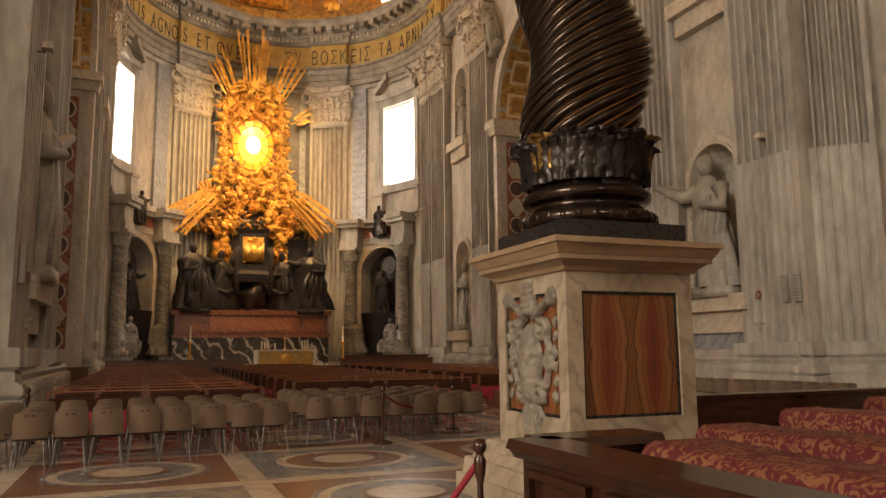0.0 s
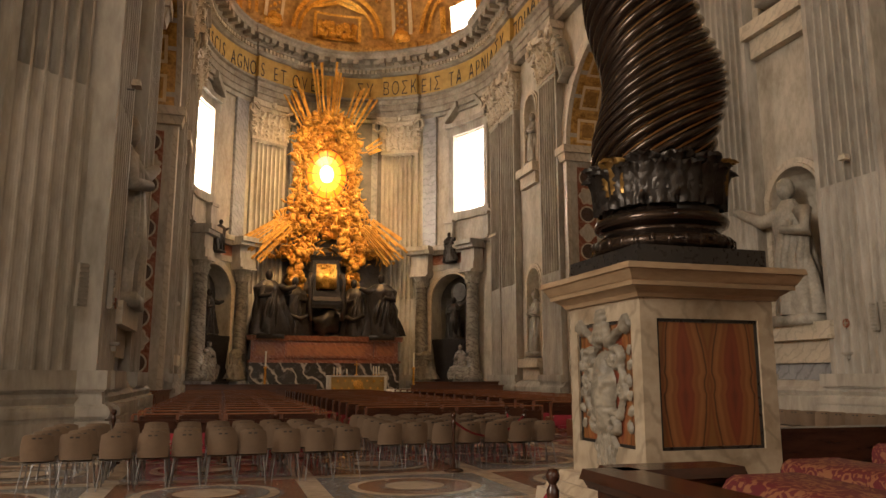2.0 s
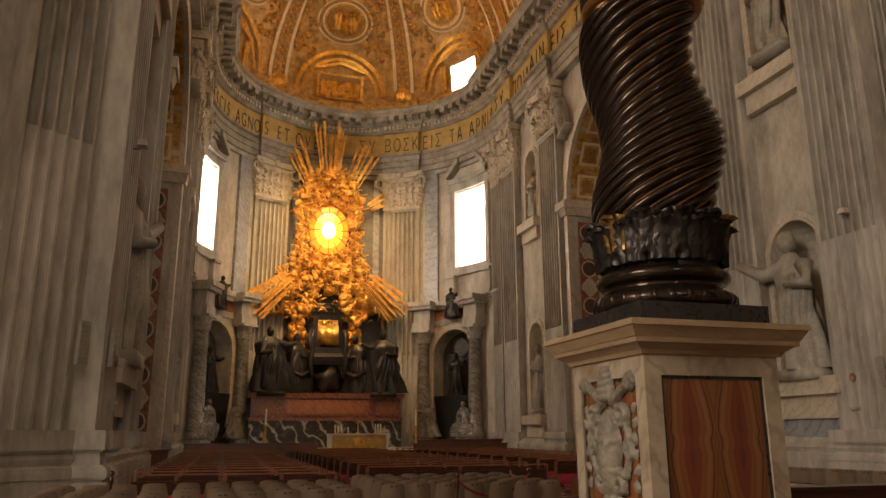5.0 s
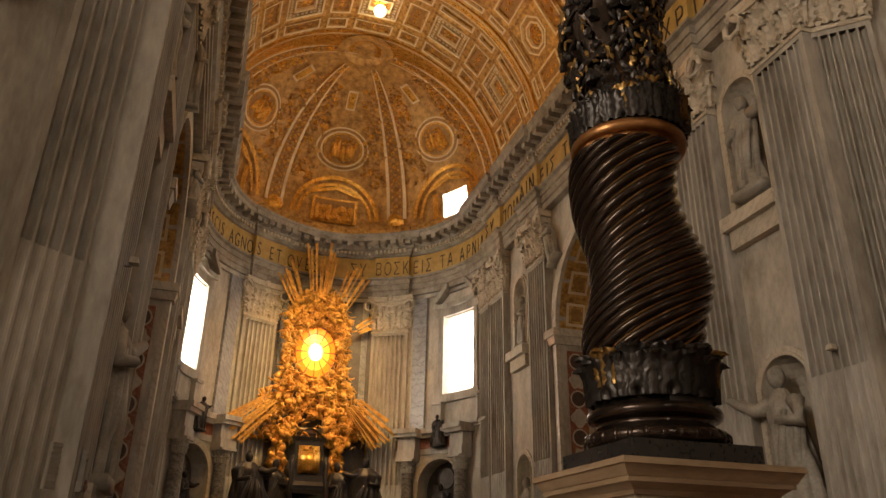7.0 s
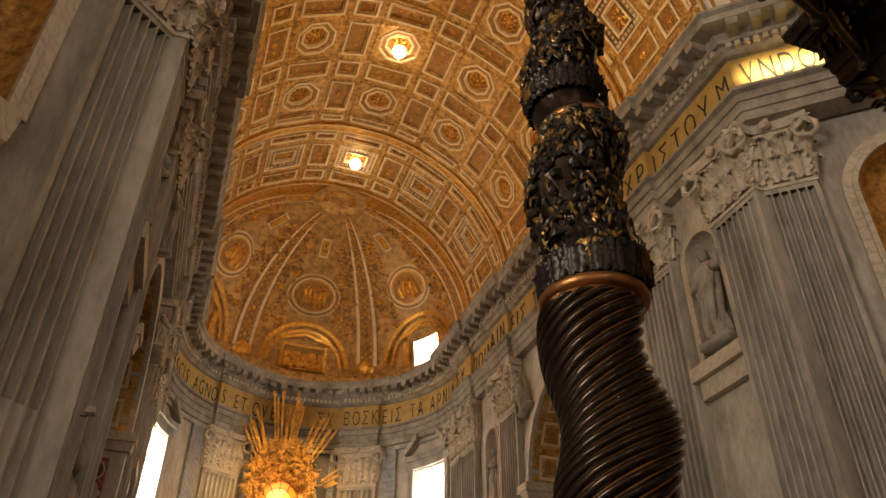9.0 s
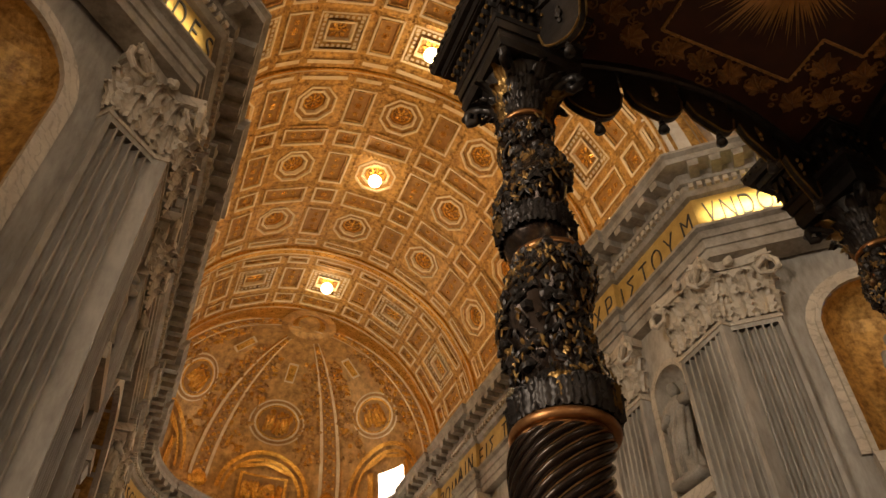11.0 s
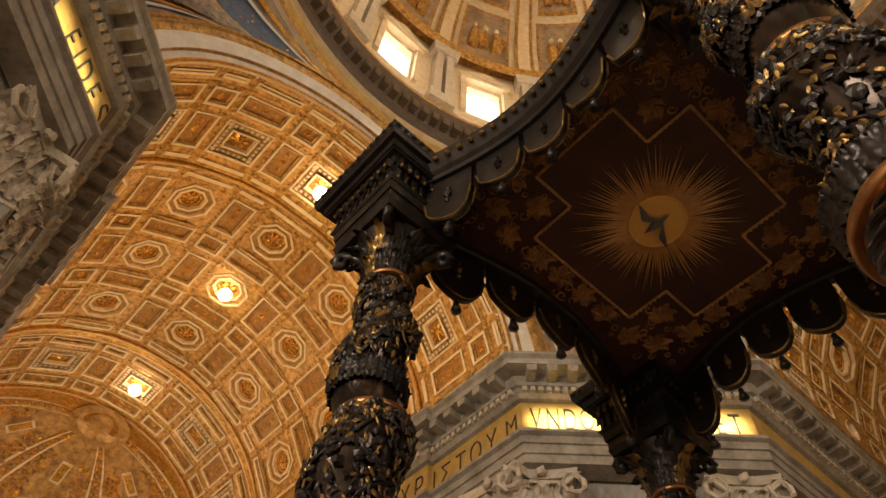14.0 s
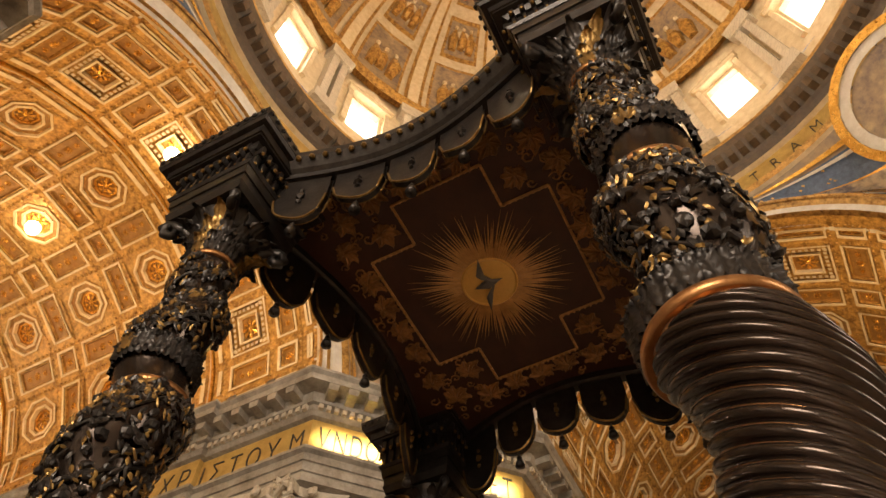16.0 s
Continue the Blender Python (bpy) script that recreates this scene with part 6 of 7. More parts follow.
# concave cornices between the blocks, with the hanging lambrequins
SIDES = [((-CX + 0.9, CY0), (CX - 0.9, CY0), (0, -1)), ((CX, CY0 - 0.9), (CX, CY1 + 0.9), (-1, 0)), ((CX - 0.9, CY1), (-CX + 0.9, CY1), (0, 1)), ((-CX, CY1 + 0.9), (-CX, CY0 - 0.9), (1, 0))]
BOW = 0.62


def bowed(side, t, out=0.0):
    (x0, y0), (x1, y1), (nx, ny) = SIDES[side]
    b = BOW * math.sin(math.pi * t) + out
    return x0 + (x1 - x0) * t + nx * b, y0 + (y1 - y0) * t + ny * b


for s_ in range(4):
    path = [bowed(s_, q / 20) for q in range(21)]
    cm = sweep(Mesh(), path[::-1], [(-0.16, 16.3), (-0.16, 16.02), (-0.10, 15.98), (0.14, 15.98), (0.16, 16.12), (0.26, 16.18), (0.36, 16.28), (0.44, 16.36), (0.46, 16.56), (0.30, 16.62), (-0.16, 16.5)])
    cm.ob("curved_cornice", BRONZE_D, bald)
    # egg mouldings on the cornice
    em = Mesh()
    for x, y, h in along(path, -0.44, 0.22):
        em.ball((x, y, 16.30), (0.075, 0.075, 0.06), 6, 1)
    tagged(em.ob("egg_moulding", [BRONZE_D, LEAF], bald), kind="stuff")
    n = 5
    for q in range(n):
        t0, t1 = (q + 0.05) / n, (q + 0.95) / n
        f = Mesh()
        dep = 1.42 + 0.07 * math.sin(q * 2.3 + s_) + (0.4 if q in (0, n - 1) else 0)

        def cloth(u, w, off):
            t = t0 + (t1 - t0) * u
            x, y = bowed(s_, t, off + 0.03 * math.sin(u * math.pi * 2) * w)
            low = dep * (0.5 + 0.5 * math.sqrt(max(1 - (2 * u - 1) ** 2, 0)))
            return (x, y, 16.0 - low * w)
        f.grid(lambda u, w: cloth(u, w, 0.05), 12, 5, 0)
        f.grid(lambda u, w: cloth(u, w, -0.05), 12, 5, 0)
        f.grid(lambda u, w: cloth(u, 1.0, 0.05 - 0.1 * w), 12, 1, 0)
        edge = [cloth(u / 12, 0.97, -0.07) for u in range(13)]
        f.tube(edge, 0.028, 5, 1)
        edge = [cloth(u / 12, 0.97, 0.07) for u in range(13)]
        f.tube(edge, 0.028, 5, 1)
        cx, cy = bowed(s_, (t0 + t1) / 2, -0.08)
        for w, r in ((0.45, 0.10), (0.32, 0.06), (0.58, 0.06)):
            p = cloth(0.5, w, -0.07)
            f.ball(p, (r, r, r), 7, 0, rough=0.5, seed=q)
            p = cloth(0.5, w, 0.07)
            f.ball(p, (r * 0.8, r * 0.8, r), 7, 1, rough=0.5, seed=q)
        f.ob("lambrequin", [BRONZE_D, LEAF], bald)
        x, y = bowed(s_, (q + 0.5) / n, 0)
        ta = Mesh()
        ta.lathe([(0.015, 0.03), (0.02, -0.10), (0.06, -0.12), (0.07, -0.17), (0.045, -0.21), (0.09, -0.26), (0.12, -0.40), (0.02, -0.43)], 10)
        ta.ob("tassel", BRONZE_D, bald, True, pose(x, y, 16.0 - dep))

# soffit: leather-brown ground, cross-shaped field with gilt rays and a pale disc
so = Mesh()
edge = []
for s_ in range(4):
    edge += [bowed(s_, q / 12, -0.04) for q in range(13)]
so.add([(x, y, 16.22) for x, y in edge] + [(x, y, 16.4) for x, y in edge], [tuple(range(len(edge))), tuple(range(len(edge), 2 * len(edge)))])
so.ob("soffit", LEATHER, bald)
CROSS = [(x, CYM + y) for x, y in ((2.78, 1.08), (1.68, 1.08), (1.68, 2.2), (-1.68, 2.2), (-1.68, 1.08), (-2.78, 1.08), (-2.78, -1.08), (-1.68, -1.08), (-1.68, -2.2), (1.68, -2.2), (1.68, -1.08), (2.78, -1.08))]
cr = Mesh()
ring_pts = CROSS + CROSS[:1]
for (x0, y0), (x1, y1) in zip(ring_pts, ring_pts[1:]):
    cr.tube([(x0, y0, 16.19), (x1, y1, 16.19)], 0.035, 5, 0)
    n = int(math.hypot(x1 - x0, y1 - y0) / 0.14)
    for q in range(n):
        t = (q + 0.5) / n
        cr.ball((x0 + (x1 - x0) * t, y0 + (y1 - y0) * t, 16.15), 0.035, 6, 0)
cr.ob("cross_border", LEATHER_G, bald)
fd = Mesh()
fd.add([(x, y, 16.205) for x, y in CROSS], [tuple(range(12))])
fd.ob("cross_field", LEATHER, bald)
rnd = random.Random(11)
for q in range(124):
    a = (q + rnd.uniform(-0.3, 0.3)) / 124 * math.tau
    ca, sa = math.cos(a), math.sin(a)
    lim = min(2.5 / max(abs(ca), 1e-3) if abs(sa / max(abs(ca), 1e-3)) < 0.45 else 9, 2.05 / max(abs(sa), 1e-3) if abs(ca / max(abs(sa), 1e-3)) < 0.8 else 9, 2.05)
    r1 = min(lim, 2.5) * rnd.uniform(0.66, 1.0)
    w = rnd.uniform(0.024, 0.05)
    ra = Mesh()
    ra.add([(0.66 * ca - w * sa, 0.66 * sa + w * ca + CYM, 16.17), (0.6 * ca + w * sa, 0.6 * sa - w * ca + CYM, 16.17), (r1 * ca, r1 * sa + CYM, 16.19), (0.6 * ca, 0.6 * sa + CYM, 16.14)], [(0, 2, 3), (1, 3, 2), (0, 3, 1)])
    ra.ob("gilt_ray", LEATHER_G, bald)
DISC = mat("ochre_disc", (0.85, 0.52, 0.13), (0.66, 0.37, 0.08), 0.45, 0.1, bump=0.1)
GREYM = mat("grey_relief", (0.17, 0.16, 0.15), (0.09, 0.085, 0.08), 0.5, bump=0.2)
dc = Mesh()
dc.lathe([(0.0, 16.13), (0.60, 16.14), (0.64, 16.11), (0.68, 16.16)], 40, 0, Matrix.Translation((0, CYM, 0)))
disc = dc.ob("soffit_disc", DISC, bald)
pm = Mesh()                      # a plain winged lozenge in the middle
for pts in ([(0, -0.1), (0.16, 0.02), (0.44, 0.20), (0.20, 0.16)], [(0, -0.1), (-0.16, 0.02), (-0.42, -0.02), (-0.18, 0.14)], [(0, -0.22), (0.08, 0.04), (0, 0.26), (-0.08, 0.04)]):
    pm.add([(x * 1.7, y * 1.5 + CYM, 16.10) for x, y in pts] + [(x * 1.2, y * 1.0 + CYM, 16.05) for x, y in pts], [(0, 1, 5, 4), (1, 2, 6, 5), (2, 3, 7, 6), (3, 0, 4, 7), (4, 5, 6, 7)])
pm.ob("plain_emblem", GREYM, disc)
sc = Mesh()                      # scrollwork and paired leaves on the margins
rnd = random.Random(4)


def soffit_leaf(x, y, turn, ln, wd):
    """A lobed leaf lying flat on the soffit, its rib raised."""
    ct, st_ = math.cos(turn), math.sin(turn)

    def fn(u, w):
        q = (u - 0.5) * 2
        half = wd * math.sin(math.pi * min(w * 0.92 + 0.06, 1)) * (1 + 0.22 * math.cos(w * 21))
        px, py = q * half + 0.12 * ln * math.sin(w * 2.6) , w * ln
        return (x + px * ct - py * st_, y + px * st_ + py * ct, 16.205 - 0.05 * (1 - abs(q)) - 0.02 * math.cos(q * 8))
    sc.grid(fn, 6, 10)


def in_field(x, y, m):
    return (abs(x) < 2.78 + m and abs(y - CYM) < 1.08 + m) or (abs(x) < 1.68 + m and abs(y - CYM) < 2.2 + m)


for cx, cy in [(sx * a, CYM + sy * b) for sx in (-1, 1) for sy in (-1, 1) for a, b in ((2.25, 1.65), (2.9, 2.3), (3.2, 1.45), (2.2, 2.65))] + [(sx * a, CYM + b) for sx in (-1, 1) for a, b in ((3.15, 0.0), (3.15, 0.7), (3.15, -0.7))] + [(a, CYM + sy * 2.6) for sy in (-1, 1) for a in (-1.2, -0.4, 0.4, 1.2)]:
    face = math.atan2(CYM - cy, -cx)
    for e in (-1, 1):
        for tw, ln in ((0.45, 0.44), (1.25, 0.36), (2.1, 0.28)):
            soffit_leaf(cx, cy, face - math.pi / 2 + e * tw, ln * rnd.uniform(0.85, 1.1), 0.12)
    soffit_leaf(cx, cy, face - math.pi / 2, 0.34, 0.10)
    sc.ball((cx, cy, 16.19), (0.08, 0.08, 0.05), 8, rough=0.3)
for q in range(330):
    x, y = rnd.uniform(-3.6, 3.6), CYM + rnd.uniform(-3.0, 3.0)
    if in_field(x, y, 0.16):
        continue
    r = rnd.uniform(0.08, 0.17)
    a0 = rnd.random() * 6
    sc.tube([(x + r * (1 - i / 9) * math.cos(a0 + i), y + r * (1 - i / 9) * math.sin(a0 + i), 16.19) for i in range(7)], [0.012, 0.022, 0.028, 0.028, 0.022, 0.02, 0.035], 5)
tagged(sc.ob("scrollwork", SCROLL, bald), "brown gilt scrollwork on the soffit", kind="stuff")

# ---- choir and apse ----
# the oval's glass emits: the daylight behind it is put into the material
GLASS_Y = mat("amber_glass", (1.0, 0.42, 0.04), (1.0, 0.30, 0.02), 0.3, emit=1.5, bump=0)
GLASS_R = mat("red_amber_glass", (1.0, 0.26, 0.015), (0.95, 0.18, 0.01), 0.3, emit=0.9, bump=0)
GLASS_W = mat("daylit_glass_glow", (1.0, 0.82, 0.30), (1.0, 0.75, 0.2), 0.3, emit=7.0, bump=0)
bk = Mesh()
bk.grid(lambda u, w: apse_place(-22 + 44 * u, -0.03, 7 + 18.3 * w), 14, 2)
tagged(bk.ob("wall_panel", DARK_BACK), "dark veined sheet on the wall behind the glory", "wall", kind="structure")
GY, GZ = 61.9, 19.65
AX = -0.75
glory = thing("golden_glory", pose(AX, GY, 0), "gilded burst of clouds and rays round an amber oval window", "sculpture")
for name, r0, r1, mm, n in (("oval_centre", 0, 0.72, GLASS_W, 1), ("inner_glass", 0.72, 1.5, GLASS_Y, 12), ("outer_glass", 1.53, 2.05, GLASS_R, 12)):
    for q in range(n):
        g = Mesh()
        a0, a1 = (q + (0.05 if n > 1 else 0)) / n, (q + (0.95 if n > 1 else 1)) / n
        g.grid(lambda u, w: ((r0 + (r1 - r0) * w) * 0.86 * math.cos(math.tau * (a0 + (a1 - a0) * u)), -0.1 * (1 - w), GZ + (r0 + (r1 - r0) * w) * 1.12 * math.sin(math.tau * (a0 + (a1 - a0) * u))), 24 if n == 1 else 5, 1)
        g.ob(name if n == 1 else "glass_segment", mm, glory)
g = Mesh()
g.grid(lambda u, w: (1.98 * (1 + 0.04 * w) * math.cos(u * math.tau) * 0.9, -0.25 + 0.35 * w, GZ + 2.3 * (1 + 0.04 * w) * math.sin(u * math.tau)), 40, 1, 0, True)
g.ob("oval_rim", GOLD_M, glory)
cl_ = Mesh()
rnd = random.Random(21)
for q in range(420):
    z = rnd.uniform(11.8, 24.8)
    half = 2.7 + max(0, 17.0 - z) * 0.6 - max(0, z - 23) * 0.7
    x = rnd.uniform(-half, half)
    if (x / 1.9) ** 2 + ((z - GZ) / 2.3) ** 2 < 1.15 or (z < 14 and abs(x) < 1.4):
        continue
    s = rnd.uniform(0.28, 0.5)
    cl_.ball((x, 0.15, z), (s, 0.3, s * 0.8), 8, 0, rough=0.9, seed=q * 0.61)
for q in range(1500):
    z = rnd.uniform(11.5, 25.2)
    half = 3.0 + max(0, 17.5 - z) * 0.66 - max(0, z - 23) * 0.7
    x = rnd.uniform(-1, 1) * half
    if abs(x) > half or (x / 1.95) ** 2 + ((z - GZ) / 2.35) ** 2 < 1:
        continue
    if z < 14.5 and abs(x) < 1.3 and rnd.random() < 0.7:
        continue
    s = rnd.uniform(0.13, 0.32)
    y = rnd.uniform(-0.9, 0.3)
    if rnd.random() < 0.4:
        cl_.ball((x, y, z), (s, s * 0.8, s * rnd.uniform(0.6, 1.1)), 8, 0, rough=0.9, seed=q * 0.37)
    else:
        a = rnd.random() * math.tau
        p = Vector((x, y - 0.1, z))
        d = Vector((math.cos(a), rnd.uniform(-0.5, 0.1), math.sin(a)))
        e = Vector((-math.sin(a), -0.3, math.cos(a))) * rnd.uniform(-0.6, 0.6)
        cl_.tube([p, p + d * s * 1.2 + e * 0.3, p + d * s * 2.2 + e], [s * 0.42, s * 0.34, s * 0.12], 6)
for e in (-1, 1):                        # clouds that fall beside the throne
    for q in range(120):
        t = rnd.random()
        cl_.ball((e * (1.7 + 0.8 * math.sin(t * 3) + rnd.gauss(0, 0.3)), rnd.uniform(-0.9, -0.1), 13.5 - 5.8 * t), rnd.uniform(0.16, 0.36), 8, 0, rough=0.9, seed=q)
tagged(cl_.ob("clouds", GLORY, glory, True), "gilded clouds and swirling forms", kind="stuff")


def ray_bundle(a0, a1, n, r0, r1, seed, cz=GZ, fwd=0.0):
    rnd = random.Random(seed)
    for q in range(n):
        a = radians(a0 + (a1 - a0) * (q + 0.5) / n + rnd.uniform(-1, 1))
        ln = r1 * rnd.uniform(0.82, 1.0)
        m = Mesh()
        w = 0.06
        d, s = Vector((math.sin(a), 0, math.cos(a))), Vector((math.cos(a), 0, -math.sin(a)))
        o = Vector((0, rnd.uniform(-0.3, 0.1) - fwd, cz))
        p = [o + d * r0 - s * w * 0.6, o + d * r0 + s * w * 0.6, o + d * ln + s * w * 1.6, o + d * ln - s * w * 1.6]
        f = Vector((0, -0.16, 0))
        m.add([*p, *[x + f for x in p]], [(4, 5, 6, 7), (0, 1, 5, 4), (1, 2, 6, 5), (2, 3, 7, 6), (3, 0, 4, 7)])
        m.ob("ray", GLORY, glory)


ray_bundle(-9, 9, 11, 4.2, 10.9, 1)
ray_bundle(-32, -17, 7, 4.2, 9.3, 2)
ray_bundle(16, 32, 7, 4.2, 9.3, 3)
ray_bundle(122, 141, 13, 4.6, 9.2, 4, cz=GZ - 1.9, fwd=1.9)
ray_bundle(-141, -122, 13, 4.6, 9.2, 5, cz=GZ - 1.9, fwd=1.9)
ray_bundle(50, 62, 5, 4.4, 6.3, 6)

# bronze throne raised over the altar
th = thing("bronze_throne", pose(AX, 60.3, 0), "dark bronze throne with gilt relief panels", "throne")
m = Mesh()
m.box(-1.35, -1.0, 7.3, 1.35, 1.0, 7.6, top=0.12).box(-1.5, -1.1, 7.9, 1.5, 1.1, 8.25, top=-0.1).box(-1.2, -0.9, 8.25, 1.2, 0.9, 8.7)
m.box(-1.25, -0.9, 7.6, 1.25, 0.9, 7.9)
m.ob("seat_base", BRONZE_D, th)
m = Mesh()
m.box(-1.15, 0.1, 8.7, 1.15, 0.6, 11.6).box(-1.3, 0.0, 11.6, 1.3, 0.7, 11.9, top=0.08)
m.grid(lambda u, w: (-1.2 + 2.4 * u, 0.0 + 0.7 * w, 11.9 + 0.75 * math.sin(math.pi * u)), 14, 1)
m.ob("backrest", BRONZE_D, th)
m = Mesh()
m.box(-0.8, -0.95, 9.0, 0.8, -0.85, 10.6).box(-0.85, -0.02, 9.0, 0.85, 0.08, 11.2)
for q in range(26):
    m.ball((rnd.uniform(-0.75, 0.75), -0.08, rnd.uniform(9.0, 11.2)), 0.16, 7, 0, rough=0.7, seed=q)
m.ob("relief_panel", GOLD_M, th, True)
for e in (-1, 1):
    m = Mesh()
    m.tube([(e * 1.3, -0.9, 6.2), (e * 1.5, -1.0, 7.4), (e * 1.35, -0.9, 8.4), (e * 1.45, -0.8, 9.6), (e * 1.3, -0.6, 10.2)], [0.18, 0.26, 0.2, 0.18, 0.28], 9)
    m.ob("arm_scroll", BRONZE_D, th, True)
    m = Mesh()
    m.tube([(e * 1.2, -0.8, 6.9), (e * 2.2, -1.1, 6.3), (e * 3.2, -1.2, 6.7)], [0.16, 0.2, 0.14], 8)
    m.ob("carrying_scroll", BRONZE_D, th, True)
m = Mesh()
m.ball((0, -0.2, 6.2), (1.3, 0.7, 1.1), 14, 0, rough=0.8, seed=3)
m.ob("cloud_foot", BRONZE_D, th, True)
for e in (-1, 1):
    figure("bronze_figure", 5.4, 40 + e, BRONZE_D, pose(AX + e * 4.7, 58.9, 5.0, 0, 0, -e * 12), "large dark bronze robed figure on the altar base", arm=0.9 * -e, k=1.75)
    figure("bronze_figure", 5.0, 50 + e, BRONZE_D, pose(AX + e * 2.6, 59.9, 5.0, 0, 0, -e * 18), "dark bronze robed figure beside the throne", arm=0.7 * e, k=1.6)

# marble base behind the altar
BLACKW = mat("black_white_marble", (0.05, 0.042, 0.038), (0.02, 0.017, 0.016), 0.25, scale=0.55, fine=3, bump=0.02, veins=0.8, vein_colour=(0.5, 0.45, 0.4))
bs = thing("reredos", pose(AX, 60.4, 0), "high red and black marble altar base", "altar base")
m = Mesh()
m.box(-6.2, -1.6, 0.55, 6.2, 2.4, 2.7)
m.ob("black_dado", BLACKW, bs)
m = Mesh()
m.box(-6.3, -1.7, 2.7, 6.3, 2.4, 2.9).box(-6.1, -1.5, 2.9, 6.1, 2.4, 4.5).box(-6.4, -1.8, 4.5, 6.4, 2.4, 4.9, top=0.08)
for x0, x1 in ((-5.9, -4.0), (-3.4, 3.4), (4.0, 5.9)):
    m.box(x0, -1.75, 3.1, x1, -1.5, 4.35)
m.ob("red_dado", ROUGE, bs)
m = Mesh()
for x0, x1 in ((-5.7, -4.2), (-3.2, 3.2), (4.2, 5.7)):
    m.box(x0, -1.78, 3.3, x1, -1.74, 4.15)
m.ob("panel_field", mat("orange_marble", (0.38, 0.15, 0.06), (0.24, 0.08, 0.035), 0.3, scale=1.5, bump=0.03, veins=0.4), bs)
m = Mesh()
m.box(-10.5, 43.2, 0, 10.5, 63, 0.2).box(-10, 43.6, 0.2, 10, 63, 0.4).box(-9.5, 44.0, 0.4, 9.5, 63, 0.58)
tagged(m.ob("choir_platform", PALE), "low marble platform of the choir", "platform", kind="structure")

al = thing("altar", pose(-0.4, 46.0, 0.58), "small altar with a woven gold frontal and white cloth", "altar")
m = Mesh()
m.box(-1.75, -0.6, 0, 1.75, 0.6, 1.0)
m.ob("body", FRIEZE, al)
m = Mesh()
m.box(-1.9, -0.7, 1.0, 1.9, 0.7, 1.1).box(-1.9, -0.71, 0.86, -1.76, 0.7, 1.0).box(1.76, -0.71, 0.1, 1.9, 0.7, 1.0).box(-1.9, -0.71, 0.1, -1.76, 0.7, 0.86)
m.ob("altar_cloth", mat("white_linen", (0.75, 0.72, 0.66), (0.6, 0.57, 0.5), 0.8, bump=0.1), al)
m = Mesh()
m.lathe([(0.0, 0.0), (0.34, 0.02), (0.34, 0.06), (0.22, 0.08)], 20, 0, Matrix.Translation((0, -0.62, 0.5)) @ pose(0, 0, 0, 90))
for q in range(14):
    m.ball(((q - 6.5) * 0.24, -0.6, 0.25 + 0.5 * (q % 2)), (0.09, 0.04, 0.09), 6, rough=0.5, seed=q)
m.ob("frontal_relief", GOLD_M, al)
WAX = mat("candle_wax", (0.8, 0.76, 0.66), (0.65, 0.6, 0.5), 0.5, bump=0.05)
for x, h in ((-1.45, 0.5), (-1.25, 0.42), (-1.05, 0.46), (-0.6, 0.35), (1.2, 0.55), (1.38, 0.55), (1.56, 0.55)):
    c = thing("candle", pose(x - 0.4, 46.3, 1.68), "white candle in a short brass holder on the altar", "candle", "altar candles")
    m = Mesh()
    m.lathe([(0.0, 0.06), (0.05, 0.06), (0.05, 0.06 + h), (0, 0.07 + h)], 10)
    m.ob("wax", WAX, c)
    m = Mesh()
    m.lathe([(0.0, 0.0), (0.08, 0.0), (0.05, 0.04), (0.07, 0.07), (0, 0.08)], 10)
    m.ob("holder", GOLD_M, c)
c = thing("altar_cross", pose(-0.35, 46.3, 1.68), "slender gilt cross standing on the altar", "cross")
m = Mesh()
m.lathe([(0.0, 0.0), (0.16, 0.0), (0.05, 0.1), (0.03, 0.3)], 12).box(-0.025, -0.02, 0.3, 0.025, 0.02, 0.95).box(-0.18, -0.02, 0.68, 0.18, 0.02, 0.73)
m.ob("stem", GOLD_M, c)
for x in (-5.7, 6.4):
    c = thing("paschal_candlestick", pose(x, 57.5, 0.58), "tall pale candlestick beside the altar base", "candlestick", "candlesticks")
    m = Mesh()
    m.lathe([(0.0, 0), (0.3, 0), (0.1, 0.3), (0.08, 1.6), (0.16, 1.7), (0.1, 1.8), (0.0, 1.8)], 12)
    m.ob("stand", GOLD_M, c)
    m = Mesh()
    m.lathe([(0.0, 1.8), (0.07, 1.8), (0.07, 3.0), (0, 3.0)], 10)
    m.ob("wax", WAX, c)

